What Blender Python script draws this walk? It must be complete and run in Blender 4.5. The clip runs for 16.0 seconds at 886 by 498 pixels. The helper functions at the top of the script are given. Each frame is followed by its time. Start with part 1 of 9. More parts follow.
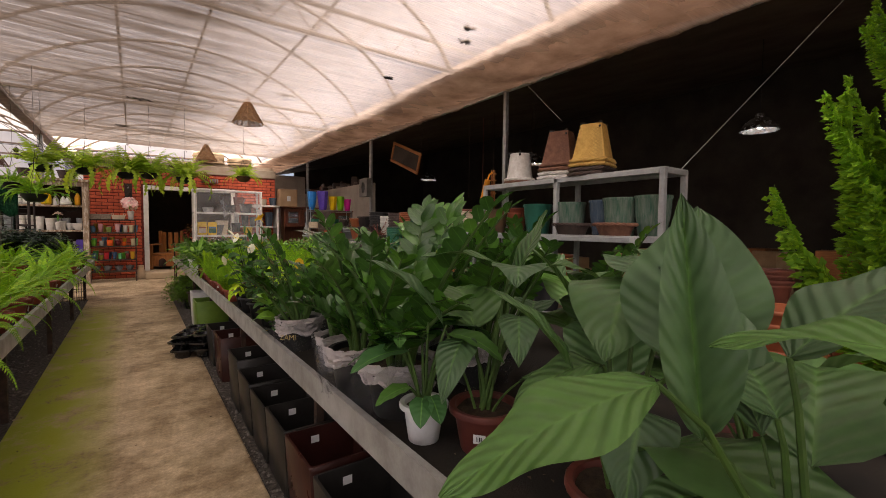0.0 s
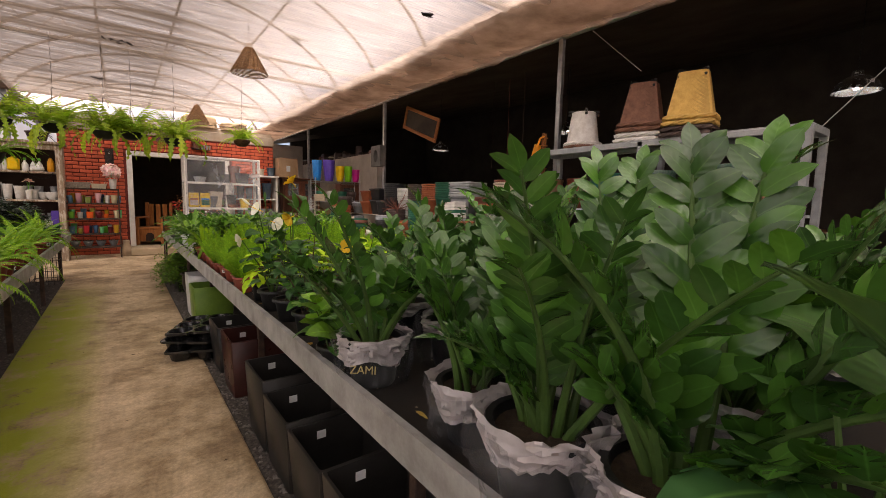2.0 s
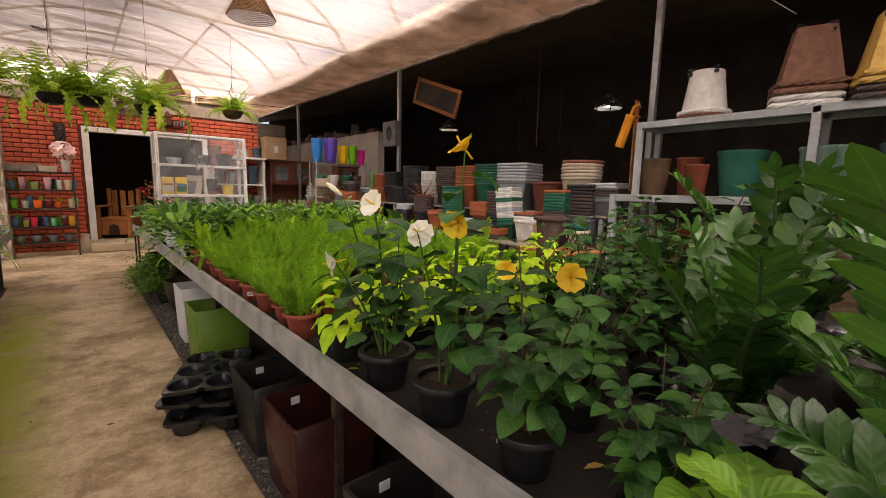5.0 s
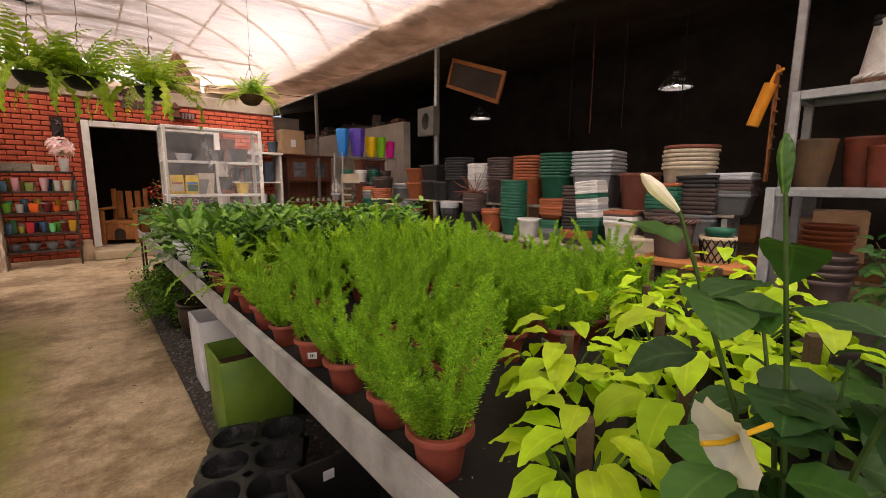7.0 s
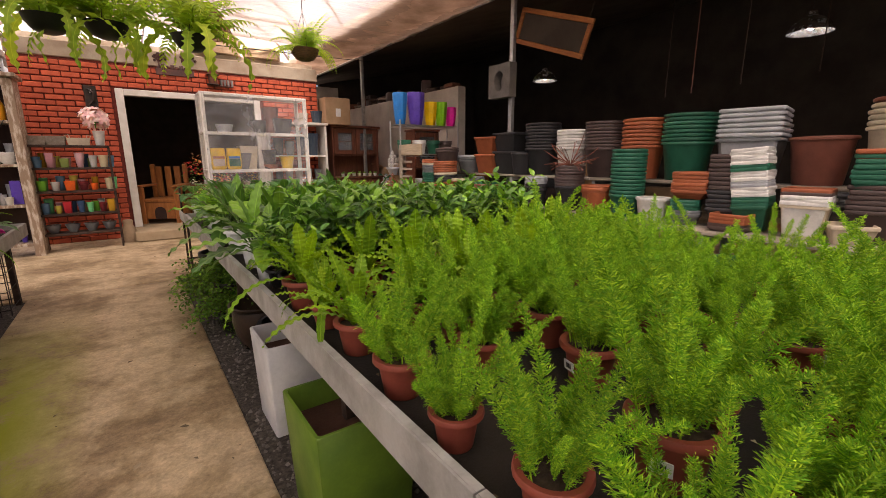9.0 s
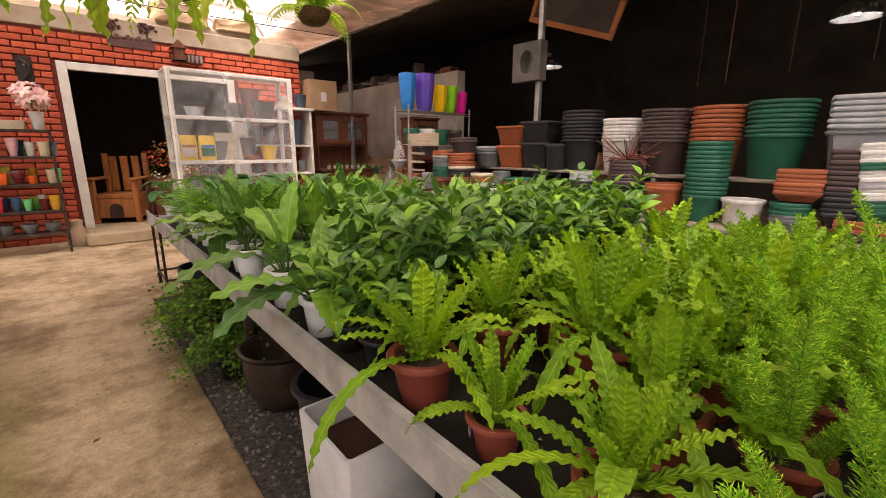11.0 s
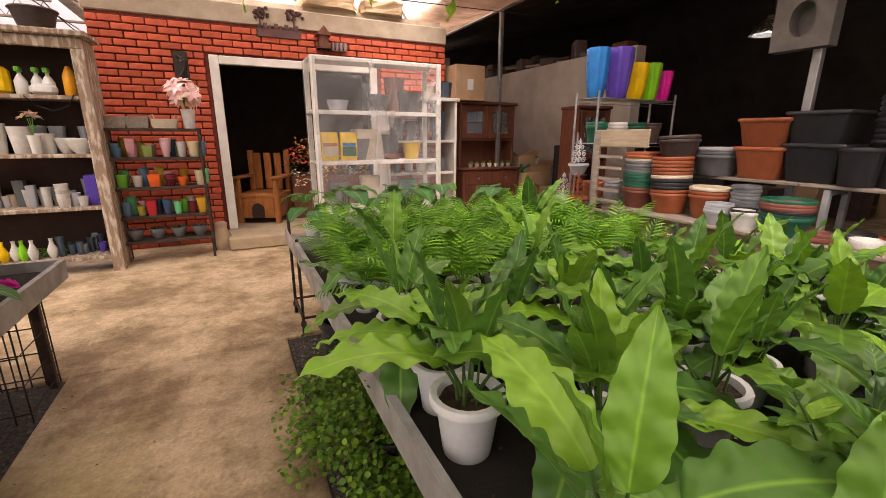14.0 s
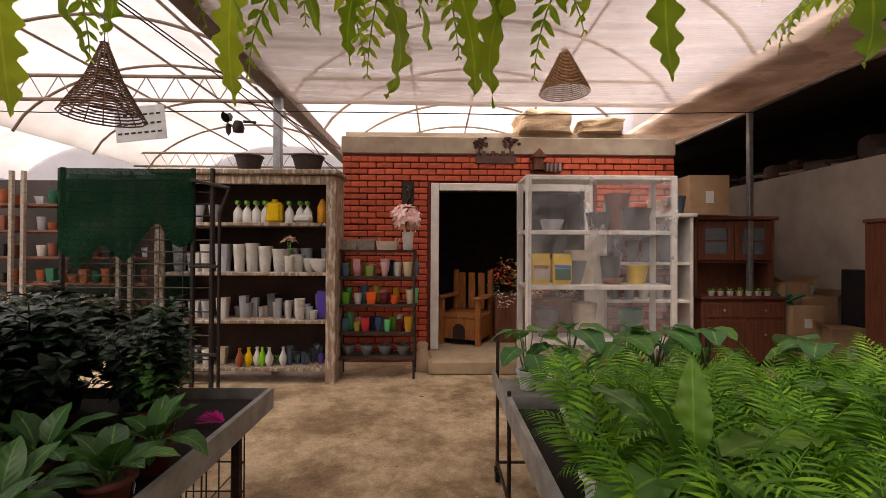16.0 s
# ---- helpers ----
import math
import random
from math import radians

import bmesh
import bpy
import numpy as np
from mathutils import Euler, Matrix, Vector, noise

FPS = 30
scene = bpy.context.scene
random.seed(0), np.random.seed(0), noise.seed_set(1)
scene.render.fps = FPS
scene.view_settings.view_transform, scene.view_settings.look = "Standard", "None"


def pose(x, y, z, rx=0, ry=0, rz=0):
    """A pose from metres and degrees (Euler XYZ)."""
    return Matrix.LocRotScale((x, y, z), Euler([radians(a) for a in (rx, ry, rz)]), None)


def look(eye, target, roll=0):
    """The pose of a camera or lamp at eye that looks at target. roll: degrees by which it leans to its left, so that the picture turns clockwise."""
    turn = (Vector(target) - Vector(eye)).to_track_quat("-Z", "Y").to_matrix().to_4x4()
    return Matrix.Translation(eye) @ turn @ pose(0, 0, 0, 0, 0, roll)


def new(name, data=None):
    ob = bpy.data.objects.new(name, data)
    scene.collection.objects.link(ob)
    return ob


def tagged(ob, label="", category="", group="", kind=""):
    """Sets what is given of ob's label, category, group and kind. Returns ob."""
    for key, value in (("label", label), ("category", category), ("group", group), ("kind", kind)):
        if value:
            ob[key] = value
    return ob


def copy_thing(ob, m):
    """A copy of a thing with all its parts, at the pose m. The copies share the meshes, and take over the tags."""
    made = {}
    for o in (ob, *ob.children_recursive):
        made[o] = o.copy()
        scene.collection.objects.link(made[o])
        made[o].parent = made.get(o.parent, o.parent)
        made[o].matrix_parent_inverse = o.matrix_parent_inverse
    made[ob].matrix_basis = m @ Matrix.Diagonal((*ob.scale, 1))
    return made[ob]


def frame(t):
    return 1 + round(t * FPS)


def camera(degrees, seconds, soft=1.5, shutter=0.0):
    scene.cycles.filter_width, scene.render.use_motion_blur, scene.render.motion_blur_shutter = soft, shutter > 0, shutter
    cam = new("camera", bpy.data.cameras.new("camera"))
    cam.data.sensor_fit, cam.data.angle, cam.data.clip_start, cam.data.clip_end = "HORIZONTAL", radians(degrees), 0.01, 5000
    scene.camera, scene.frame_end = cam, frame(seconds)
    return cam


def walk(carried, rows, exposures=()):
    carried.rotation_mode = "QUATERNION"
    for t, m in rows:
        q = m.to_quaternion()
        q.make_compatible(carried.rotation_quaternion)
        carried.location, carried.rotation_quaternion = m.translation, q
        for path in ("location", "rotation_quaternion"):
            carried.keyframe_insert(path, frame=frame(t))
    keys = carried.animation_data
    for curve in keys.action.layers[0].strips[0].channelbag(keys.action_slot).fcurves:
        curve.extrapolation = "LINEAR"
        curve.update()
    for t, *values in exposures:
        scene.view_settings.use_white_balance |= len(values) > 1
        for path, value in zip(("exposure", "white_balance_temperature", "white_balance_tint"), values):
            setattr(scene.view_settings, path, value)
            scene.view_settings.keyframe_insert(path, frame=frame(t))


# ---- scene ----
cam = camera(91.9, 16.0, soft=0.8)
PATH = [
    (0, (0.266, 0.335, 1.327), (1.431, 1.957, 1.226), 0.6),
    (0.5, (0.265, 0.596, 1.301), (1.472, 2.185, 1.164), 0.9),
    (1, (0.264, 0.889, 1.272), (1.497, 2.454, 1.095), 0.9),
    (1.5, (0.302, 1.156, 1.273), (1.504, 2.742, 1.071), 1.2),
    (2, (0.302, 1.4, 1.281), (1.497, 2.99, 1.071), 1.3),
    (2.5, (0.252, 1.669, 1.27), (1.474, 3.237, 1.046), 1.4),
    (3, (0.254, 1.937, 1.256), (1.467, 3.515, 1.06), 1.6),
    (3.5, (0.295, 2.163, 1.276), (1.509, 3.742, 1.101), 1.6),
    (4, (0.278, 2.404, 1.271), (1.531, 3.951, 1.073), 1.6),
    (4.2, (0.264, 2.487, 1.277), (1.524, 4.025, 1.055), 1.6),
    (6.3, (0.343, 3.535, 1.26), (1.66, 5.011, 0.963), 0.6),
    (6.5, (0.365, 3.64, 1.262), (1.664, 5.134, 0.974), 0.5),
    (7, (0.408, 3.89, 1.274), (1.669, 5.413, 0.974), 0.3),
    (7.5, (0.405, 4.161, 1.256), (1.703, 5.647, 0.932), 0.2),
    (8, (0.416, 4.405, 1.244), (1.679, 5.913, 0.887), 0.1),
    (8.5, (0.472, 4.656, 1.247), (1.624, 6.24, 0.846), -0.2),
    (9, (0.466, 4.896, 1.249), (1.61, 6.482, 0.832), -0.2),
    (11.3, (0.408, 5.983, 1.25), (1.682, 7.451, 0.778), 0.6),
    (11.5, (0.43, 6.071, 1.257), (1.696, 7.537, 0.76), 0.8),
    (12, (0.487, 6.296, 1.288), (1.655, 7.813, 0.71), 0.9),
    (12.5, (0.508, 6.504, 1.307), (1.597, 8.063, 0.688), 1.1),
    (13, (0.499, 6.721, 1.339), (1.536, 8.32, 0.73), 0.9),
    (13.5, (0.534, 6.939, 1.346), (1.478, 8.613, 0.793), 0.6),
    (14, (0.568, 7.161, 1.364), (1.41, 8.902, 0.854), 0.2),
    (14.5, (0.546, 7.39, 1.369), (1.332, 9.175, 0.927), 0.1),
    (15, (0.522, 7.567, 1.386), (1.172, 9.43, 1.061), 0.3),
    (15.5, (0.531, 7.754, 1.399), (0.897, 9.714, 1.245), 0.4),
    (16, (0.52, 7.881, 1.409), (0.55, 9.881, 1.424), 0.3),
]
walk(cam, [(t, look(eye, target, roll)) for t, eye, target, roll in PATH], exposures=[(0.0, 1.75, 6800, 17), (2.0, 1.98, 6800, 17), (4.0, 2.1, 6800, 17), (8.0, 2.15, 6900, 20), (12.5, 2.65, 6900, 21), (14.5, 2.35, 6900, 20), (16.0, 1.56, 6800, 19)])

# ---- daylight: bright haze above a translucent roof ----
world = bpy.data.worlds.new("sky")
scene.world = world
world.use_nodes = True
_n = world.node_tree.nodes
_sky = _n.new("ShaderNodeTexSky")
_sky.sky_type, _sky.sun_disc = "NISHITA", False
_sky.sun_elevation, _sky.sun_rotation = radians(62), radians(200)
_sky.dust_density, _sky.air_density = 7.0, 0.7
_n["Background"].inputs["Strength"].default_value = 0.10
world.node_tree.links.new(_sky.outputs[0], _n["Background"].inputs["Color"])
sun = new("sun", bpy.data.lights.new("sun", "SUN"))
sun.data.energy, sun.data.angle, sun.data.color = 5.0, radians(60), (1.0, 0.95, 0.88)
_az = radians(200)
sun.matrix_world = look((0, 0, 0), (-math.sin(_az) * math.cos(radians(62)), -math.cos(_az) * math.cos(radians(62)), -math.sin(radians(62))))


# ---- materials ----
def nodes(name):
    m = bpy.data.materials.new(name)
    m.use_nodes = True
    t = m.node_tree
    t.nodes.clear()
    out = t.nodes.new("ShaderNodeOutputMaterial")

    def N(kind, **kw):
        n = t.nodes.new("ShaderNode" + kind)
        for k, v in kw.items():
            if k in n.inputs:
                n.inputs[k].default_value = v
            else:
                setattr(n, k, v)
        return n

    def L(a, b):
        t.links.new(a, b)
    return m, out, N, L


def rgb(c):
    return (c[0], c[1], c[2], 1.0)


def surface(name, col, rough=0.6, col2=None, scale=6.0, fine=60.0, bump=0.15, metal=0.0, stretch=(1, 1, 1), vary=0.12, spec=0.28, contrast=(0.35, 0.65), blend=0.0, coord="Object", trans=0.0):
    """Two scales of noise between two colours, a fine bump and a change from object to object."""
    m, out, N, L = nodes(name)
    tc = N("TexCoord")
    mp = N("Mapping")
    mp.inputs["Scale"].default_value = stretch
    L(tc.outputs[coord], mp.inputs["Vector"])
    a = N("TexNoise", Scale=scale, Detail=6.0, Roughness=0.6)
    b = N("TexNoise", Scale=fine, Detail=4.0, Roughness=0.65)
    L(mp.outputs[0], a.inputs["Vector"])
    L(mp.outputs[0], b.inputs["Vector"])
    mr = N("MapRange")
    mr.inputs["From Min"].default_value, mr.inputs["From Max"].default_value = contrast
    L(a.outputs["Fac"], mr.inputs["Value"])
    mix = N("MixRGB")
    mix.inputs["Color1"].default_value = rgb(col)
    mix.inputs["Color2"].default_value = rgb(col2 if col2 else tuple(c * 0.72 for c in col))
    L(mr.outputs[0], mix.inputs["Fac"])
    info = N("ObjectInfo")
    fine_r = N("MapRange")
    fine_r.inputs["To Min"].default_value, fine_r.inputs["To Max"].default_value = 1 - vary, 1 + vary
    L(b.outputs["Fac"], fine_r.inputs["Value"])
    obj_r = N("MapRange")
    obj_r.inputs["To Min"].default_value, obj_r.inputs["To Max"].default_value = 1 - vary, 1 + vary
    L(info.outputs["Random"], obj_r.inputs["Value"])
    mul = N("Math", operation="MULTIPLY")
    L(fine_r.outputs[0], mul.inputs[0])
    L(obj_r.outputs[0], mul.inputs[1])
    vm = N("VectorMath", operation="SCALE")
    L(mix.outputs[0], vm.inputs[0])
    L(mul.outputs[0], vm.inputs["Scale"])
    p = N("BsdfPrincipled", Metallic=metal)
    p.inputs["Specular IOR Level"].default_value = spec
    L(vm.outputs[0], p.inputs["Base Color"])
    rr = N("MapRange")
    rr.inputs["To Min"].default_value, rr.inputs["To Max"].default_value = max(0.05, rough - 0.12), min(1, rough + 0.12)
    L(a.outputs["Fac"], rr.inputs["Value"])
    L(rr.outputs[0], p.inputs["Roughness"])
    if bump:
        bp = N("Bump", Strength=bump, Distance=0.01)
        L(b.outputs["Fac"], bp.inputs["Height"])
        L(bp.outputs[0], p.inputs["Normal"])
    if trans:
        tr = N("BsdfTranslucent")
        L(vm.outputs[0], tr.inputs["Color"])
        ms = N("MixShader", Fac=trans)
        L(p.outputs[0], ms.inputs[1])
        L(tr.outputs[0], ms.inputs[2])
        L(ms.outputs[0], out.inputs["Surface"])
    else:
        L(p.outputs[0], out.inputs["Surface"])
    return m


def leafy(name, col, young, rough=0.4, veins=9.0, vein_bump=0.5, rib=0.5, trans=0.3, slant=0.45, spec=0.22):
    """A leaf: midrib and side veins by the leaf's own UV, lighter young leaves by island, light coming through."""
    m, out, N, L = nodes(name)
    uv = N("UVMap")
    sep = N("SeparateXYZ")
    L(uv.outputs[0], sep.inputs[0])
    cx = N("Math", operation="SUBTRACT")
    cx.inputs[1].default_value = 0.5
    L(sep.outputs["X"], cx.inputs[0])
    ab = N("Math", operation="ABSOLUTE")
    L(cx.outputs[0], ab.inputs[0])
    sl = N("Math", operation="MULTIPLY_ADD")
    sl.inputs[1].default_value = -slant
    L(ab.outputs[0], sl.inputs[0])
    L(sep.outputs["Y"], sl.inputs[2])
    fr = N("Math", operation="MULTIPLY")
    fr.inputs[1].default_value = veins * 6.283
    L(sl.outputs[0], fr.inputs[0])
    sn = N("Math", operation="SINE")
    L(fr.outputs[0], sn.inputs[0])
    ribm = N("MapRange")
    ribm.inputs["From Min"].default_value, ribm.inputs["From Max"].default_value = 0.05, 0.0
    L(ab.outputs[0], ribm.inputs["Value"])
    geo = N("NewGeometry")
    info = N("ObjectInfo")
    tc = N("TexCoord")
    no = N("TexNoise", Scale=25.0, Detail=4.0)
    L(tc.outputs["Object"], no.inputs["Vector"])
    ri = N("Math", operation="POWER")
    ri.inputs[1].default_value = 2.2
    both = N("Math", operation="ADD")
    L(geo.outputs["Random Per Island"], both.inputs[0])
    L(info.outputs["Random"], both.inputs[1])
    frac = N("Math", operation="FRACT")
    L(both.outputs[0], frac.inputs[0])
    L(frac.outputs[0], ri.inputs[0])
    mix = N("MixRGB")
    mix.inputs["Color1"].default_value, mix.inputs["Color2"].default_value = rgb(col), rgb(young)
    L(ri.outputs[0], mix.inputs["Fac"])
    mix2 = N("MixRGB")
    L(mix.outputs[0], mix2.inputs["Color1"])
    mix2.inputs["Color2"].default_value = rgb(tuple(min(1, c * 1.8 + 0.03) for c in young))
    rf = N("Math", operation="MULTIPLY")
    rf.inputs[1].default_value = rib
    L(ribm.outputs[0], rf.inputs[0])
    L(rf.outputs[0], mix2.inputs["Fac"])
    v1 = N("MapRange")
    v1.inputs["To Min"].default_value, v1.inputs["To Max"].default_value = 0.7, 1.3
    L(no.outputs["Fac"], v1.inputs["Value"])
    v2 = N("MapRange")
    v2.inputs["To Min"].default_value, v2.inputs["To Max"].default_value = 0.82, 1.18
    L(info.outputs["Random"], v2.inputs["Value"])
    mul = N("Math", operation="MULTIPLY")
    L(v1.outputs[0], mul.inputs[0])
    L(v2.outputs[0], mul.inputs[1])
    vm = N("VectorMath", operation="SCALE")
    L(mix2.outputs[0], vm.inputs[0])
    L(mul.outputs[0], vm.inputs["Scale"])
    p = N("BsdfPrincipled", Roughness=rough)
    p.inputs["Specular IOR Level"].default_value = spec
    L(vm.outputs[0], p.inputs["Base Color"])
    bp = N("Bump", Strength=vein_bump * 0.45, Distance=0.0016)
    L(sn.outputs[0], bp.inputs["Height"])
    L(bp.outputs[0], p.inputs["Normal"])
    tr = N("BsdfTranslucent")
    vt = N("VectorMath", operation="MULTIPLY")
    L(vm.outputs[0], vt.inputs[0])
    vt.inputs[1].default_value = (1.5, 1.5, 0.7)
    L(vt.outputs[0], tr.inputs["Color"])
    ms = N("MixShader", Fac=trans * 0.7)
    L(p.outputs[0], ms.inputs[1])
    L(tr.outputs[0], ms.inputs[2])
    L(ms.outputs[0], out.inputs["Surface"])
    return m


def sheer(name, col, clear, scale=40.0, stretch=(1, 1, 1), gloss=0.0, col2=None, holes=0.15, trans=0.5):
    """Thin cloth or film: partly open, partly scattering light through, streaked by its weave."""
    m, out, N, L = nodes(name)
    tc = N("TexCoord")
    mp = N("Mapping")
    mp.inputs["Scale"].default_value = stretch
    L(tc.outputs["Object"], mp.inputs["Vector"])
    a = N("TexNoise", Scale=scale, Detail=5.0, Roughness=0.7)
    L(mp.outputs[0], a.inputs["Vector"])
    b = N("TexNoise", Scale=0.9, Detail=5.0)
    L(tc.outputs["Object"], b.inputs["Vector"])
    mix = N("MixRGB")
    mix.inputs["Color1"].default_value, mix.inputs["Color2"].default_value = rgb(col), rgb(col2 or tuple(c * 0.7 for c in col))
    br = N("MapRange")
    br.inputs["From Min"].default_value, br.inputs["From Max"].default_value = 0.35, 0.65
    L(b.outputs["Fac"], br.inputs["Value"])
    L(br.outputs[0], mix.inputs["Fac"])
    d = N("BsdfPrincipled", Roughness=0.7 if not gloss else 0.15)
    d.inputs["Specular IOR Level"].default_value = 0.5 if gloss else 0.05
    L(mix.outputs[0], d.inputs["Base Color"])
    tr = N("BsdfTranslucent")
    L(mix.outputs[0], tr.inputs["Color"])
    m1 = N("MixShader", Fac=trans)
    L(d.outputs[0], m1.inputs[1])
    L(tr.outputs[0], m1.inputs[2])
    op = N("BsdfTransparent")
    ar = N("MapRange")
    ar.inputs["From Min"].default_value, ar.inputs["From Max"].default_value = 0.3, 0.7
    ar.inputs["To Min"].default_value, ar.inputs["To Max"].default_value = max(0, clear - holes), min(1, clear + holes)
    L(a.outputs["Fac"], ar.inputs["Value"])
    m2 = N("MixShader")
    L(ar.outputs[0], m2.inputs["Fac"])
    L(m1.outputs[0], m2.inputs[1])
    L(op.outputs[0], m2.inputs[2])
    L(m2.outputs[0], out.inputs["Surface"])
    return m


def glowing(name, col, strength):
    m, out, N, L = nodes(name)
    e = N("Emission", Strength=strength)
    e.inputs["Color"].default_value = rgb(col)
    L(e.outputs[0], out.inputs["Surface"])
    return m


def concrete_mat(name, moss=True):
    m, out, N, L = nodes(name)
    tc = N("TexCoord")
    a = N("TexNoise", Scale=1.7, Detail=9.0, Roughness=0.72)
    b = N("TexNoise", Scale=55.0, Detail=5.0, Roughness=0.7)
    c = N("TexNoise", Scale=4.2, Detail=6.0, Roughness=0.6)
    g = N("TexVoronoi", Scale=160.0)
    for x in (a, b, c, g):
        L(tc.outputs["Object"], x.inputs["Vector"])
    ramp = N("ValToRGB")
    e = ramp.color_ramp.elements
    e[0].position, e[0].color = 0.36, (0.23, 0.155, 0.085, 1)
    e[1].position, e[1].color = 0.60, (0.57, 0.44, 0.285, 1)
    for pos, c3 in ((0.45, (0.345, 0.245, 0.138, 1)), (0.49, (0.44, 0.33, 0.20, 1)), (0.53, (0.49, 0.372, 0.232, 1))):
        e.new(pos).color = c3
    L(a.outputs["Fac"], ramp.inputs["Fac"])
    ml = N("MixRGB", blend_type="MULTIPLY")
    ml.inputs["Fac"].default_value = 1.0
    cr = N("ValToRGB")
    cr.color_ramp.elements[0].position, cr.color_ramp.elements[0].color = 0.42, (0.80, 0.77, 0.72, 1)
    cr.color_ramp.elements[1].position, cr.color_ramp.elements[1].color = 0.50, (1, 1, 1, 1)
    L(c.outputs["Fac"], cr.inputs["Fac"])
    L(ramp.outputs[0], ml.inputs["Color1"])
    L(cr.outputs[0], ml.inputs["Color2"])
    fr = N("MapRange")
    fr.inputs["From Min"].default_value, fr.inputs["From Max"].default_value = 0.3, 0.7
    fr.inputs["To Min"].default_value, fr.inputs["To Max"].default_value = 0.5, 1.46
    d2 = N("TexNoise", Scale=13.0, Detail=6.0, Roughness=0.75)
    L(tc.outputs["Object"], d2.inputs["Vector"])
    half = N("MixRGB")
    half.inputs["Fac"].default_value = 0.5
    L(b.outputs["Fac"], half.inputs["Color1"])
    L(d2.outputs["Fac"], half.inputs["Color2"])
    L(half.outputs[0], fr.inputs["Value"])
    vm = N("VectorMath", operation="SCALE")
    L(ml.outputs[0], vm.inputs[0])
    L(fr.outputs[0], vm.inputs["Scale"])
    col = vm.outputs[0]
    if moss:
        sp = N("SeparateXYZ")
        L(tc.outputs["Object"], sp.inputs[0])
        mx = N("MapRange")
        mx.inputs["From Min"].default_value, mx.inputs["From Max"].default_value = -0.16, 0.16
        mx.inputs["To Min"].default_value, mx.inputs["To Max"].default_value = 1.0, 0.0
        L(sp.outputs["X"], mx.inputs["Value"])
        my = N("MapRange")
        my.inputs["From Min"].default_value, my.inputs["From Max"].default_value = 7.6, 9.6
        my.inputs["To Min"].default_value, my.inputs["To Max"].default_value = 1.0, 0.0
        L(sp.outputs["Y"], my.inputs["Value"])
        nz = N("MapRange")
        nz.inputs["From Min"].default_value, nz.inputs["From Max"].default_value = 0.82, 0.98
        grain = N("Math", operation="ADD")
        L(half.outputs[0], grain.inputs[0])
        L(c.outputs["Fac"], grain.inputs[1])
        L(grain.outputs[0], nz.inputs["Value"])
        q = N("Math", operation="MULTIPLY")
        L(mx.outputs[0], q.inputs[0])
        L(my.outputs[0], q.inputs[1])
        q2 = N("Math", operation="MULTIPLY")
        L(q.outputs[0], q2.inputs[0])
        L(nz.outputs[0], q2.inputs[1])
        mm = N("MixRGB")
        L(q2.outputs[0], mm.inputs["Fac"])
        L(col, mm.inputs["Color1"])
        mm.inputs["Color2"].default_value = (0.29, 0.32, 0.012, 1)
        col = mm.outputs[0]
    p = N("BsdfPrincipled")
    L(col, p.inputs["Base Color"])
    rr = N("MapRange")
    rr.inputs["To Min"].default_value, rr.inputs["To Max"].default_value = 0.45, 0.9
    L(c.outputs["Fac"], rr.inputs["Value"])
    L(rr.outputs[0], p.inputs["Roughness"])
    bp = N("Bump", Strength=0.6, Distance=0.008)
    ad = N("Math", operation="ADD")
    L(b.outputs["Fac"], ad.inputs[0])
    L(a.outputs["Fac"], ad.inputs[1])
    L(ad.outputs[0], bp.inputs["Height"])
    L(bp.outputs[0], p.inputs["Normal"])
    L(p.outputs[0], out.inputs["Surface"])
    return m


M_CONC = concrete_mat("concrete_path")
M_GRAVEL = surface("gravel", (0.12, 0.10, 0.085), 0.9, (0.035, 0.03, 0.026), 45, 150, 0.6, vary=0.35)
M_STONE = surface("gravel_stone", (0.25, 0.225, 0.20), 0.8, (0.10, 0.09, 0.08), 20, 80, 0.3, vary=0.4)
M_BRICK = surface("red_brick", (0.60, 0.128, 0.06), 0.75, (0.43, 0.082, 0.042), 9, 90, 0.35, vary=0.16)
M_MORTAR = surface("red_mortar", (0.22, 0.045, 0.03), 0.9, (0.12, 0.027, 0.02), 12, 90, 0.4)
M_PLASTER = surface("bare_plaster", (0.50, 0.43, 0.33), 0.9, (0.36, 0.28, 0.20), 3, 60, 0.3)
M_BLOCKWALL = surface("grey_render", (0.56, 0.53, 0.48), 0.9, (0.40, 0.37, 0.33), 1.6, 50, 0.35)
M_WHITE = surface("white_paint", (0.78, 0.76, 0.72), 0.45, (0.62, 0.59, 0.53), 5, 80, 0.06, vary=0.05)
# Near-black base colours put the store's deep shade into its walls and roof.
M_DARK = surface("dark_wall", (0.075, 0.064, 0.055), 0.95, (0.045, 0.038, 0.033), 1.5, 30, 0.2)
M_SHADEROOF = surface("shade_toned_roof_sheet", (0.11, 0.088, 0.07), 0.9, (0.06, 0.047, 0.038), 1.2, 30, 0.1)
M_GALV = surface("galvanised_steel", (0.42, 0.43, 0.43), 0.42, (0.30, 0.31, 0.32), 14, 120, 0.08, metal=0.75)
M_GREYPAINT = surface("grey_painted_steel", (0.37, 0.39, 0.40), 0.5, (0.27, 0.285, 0.29), 10, 110, 0.08)
M_LIP = surface("zinc_channel", (0.46, 0.455, 0.44), 0.5, (0.29, 0.28, 0.26), 7, 100, 0.12, metal=0.25)
M_RUST = surface("rusty_steel", (0.085, 0.05, 0.035), 0.7, (0.035, 0.025, 0.022), 18, 110, 0.3, metal=0.3)
M_BLACKSTEEL = surface("black_steel", (0.025, 0.023, 0.022), 0.5, (0.045, 0.03, 0.024), 20, 110, 0.15, metal=0.3)
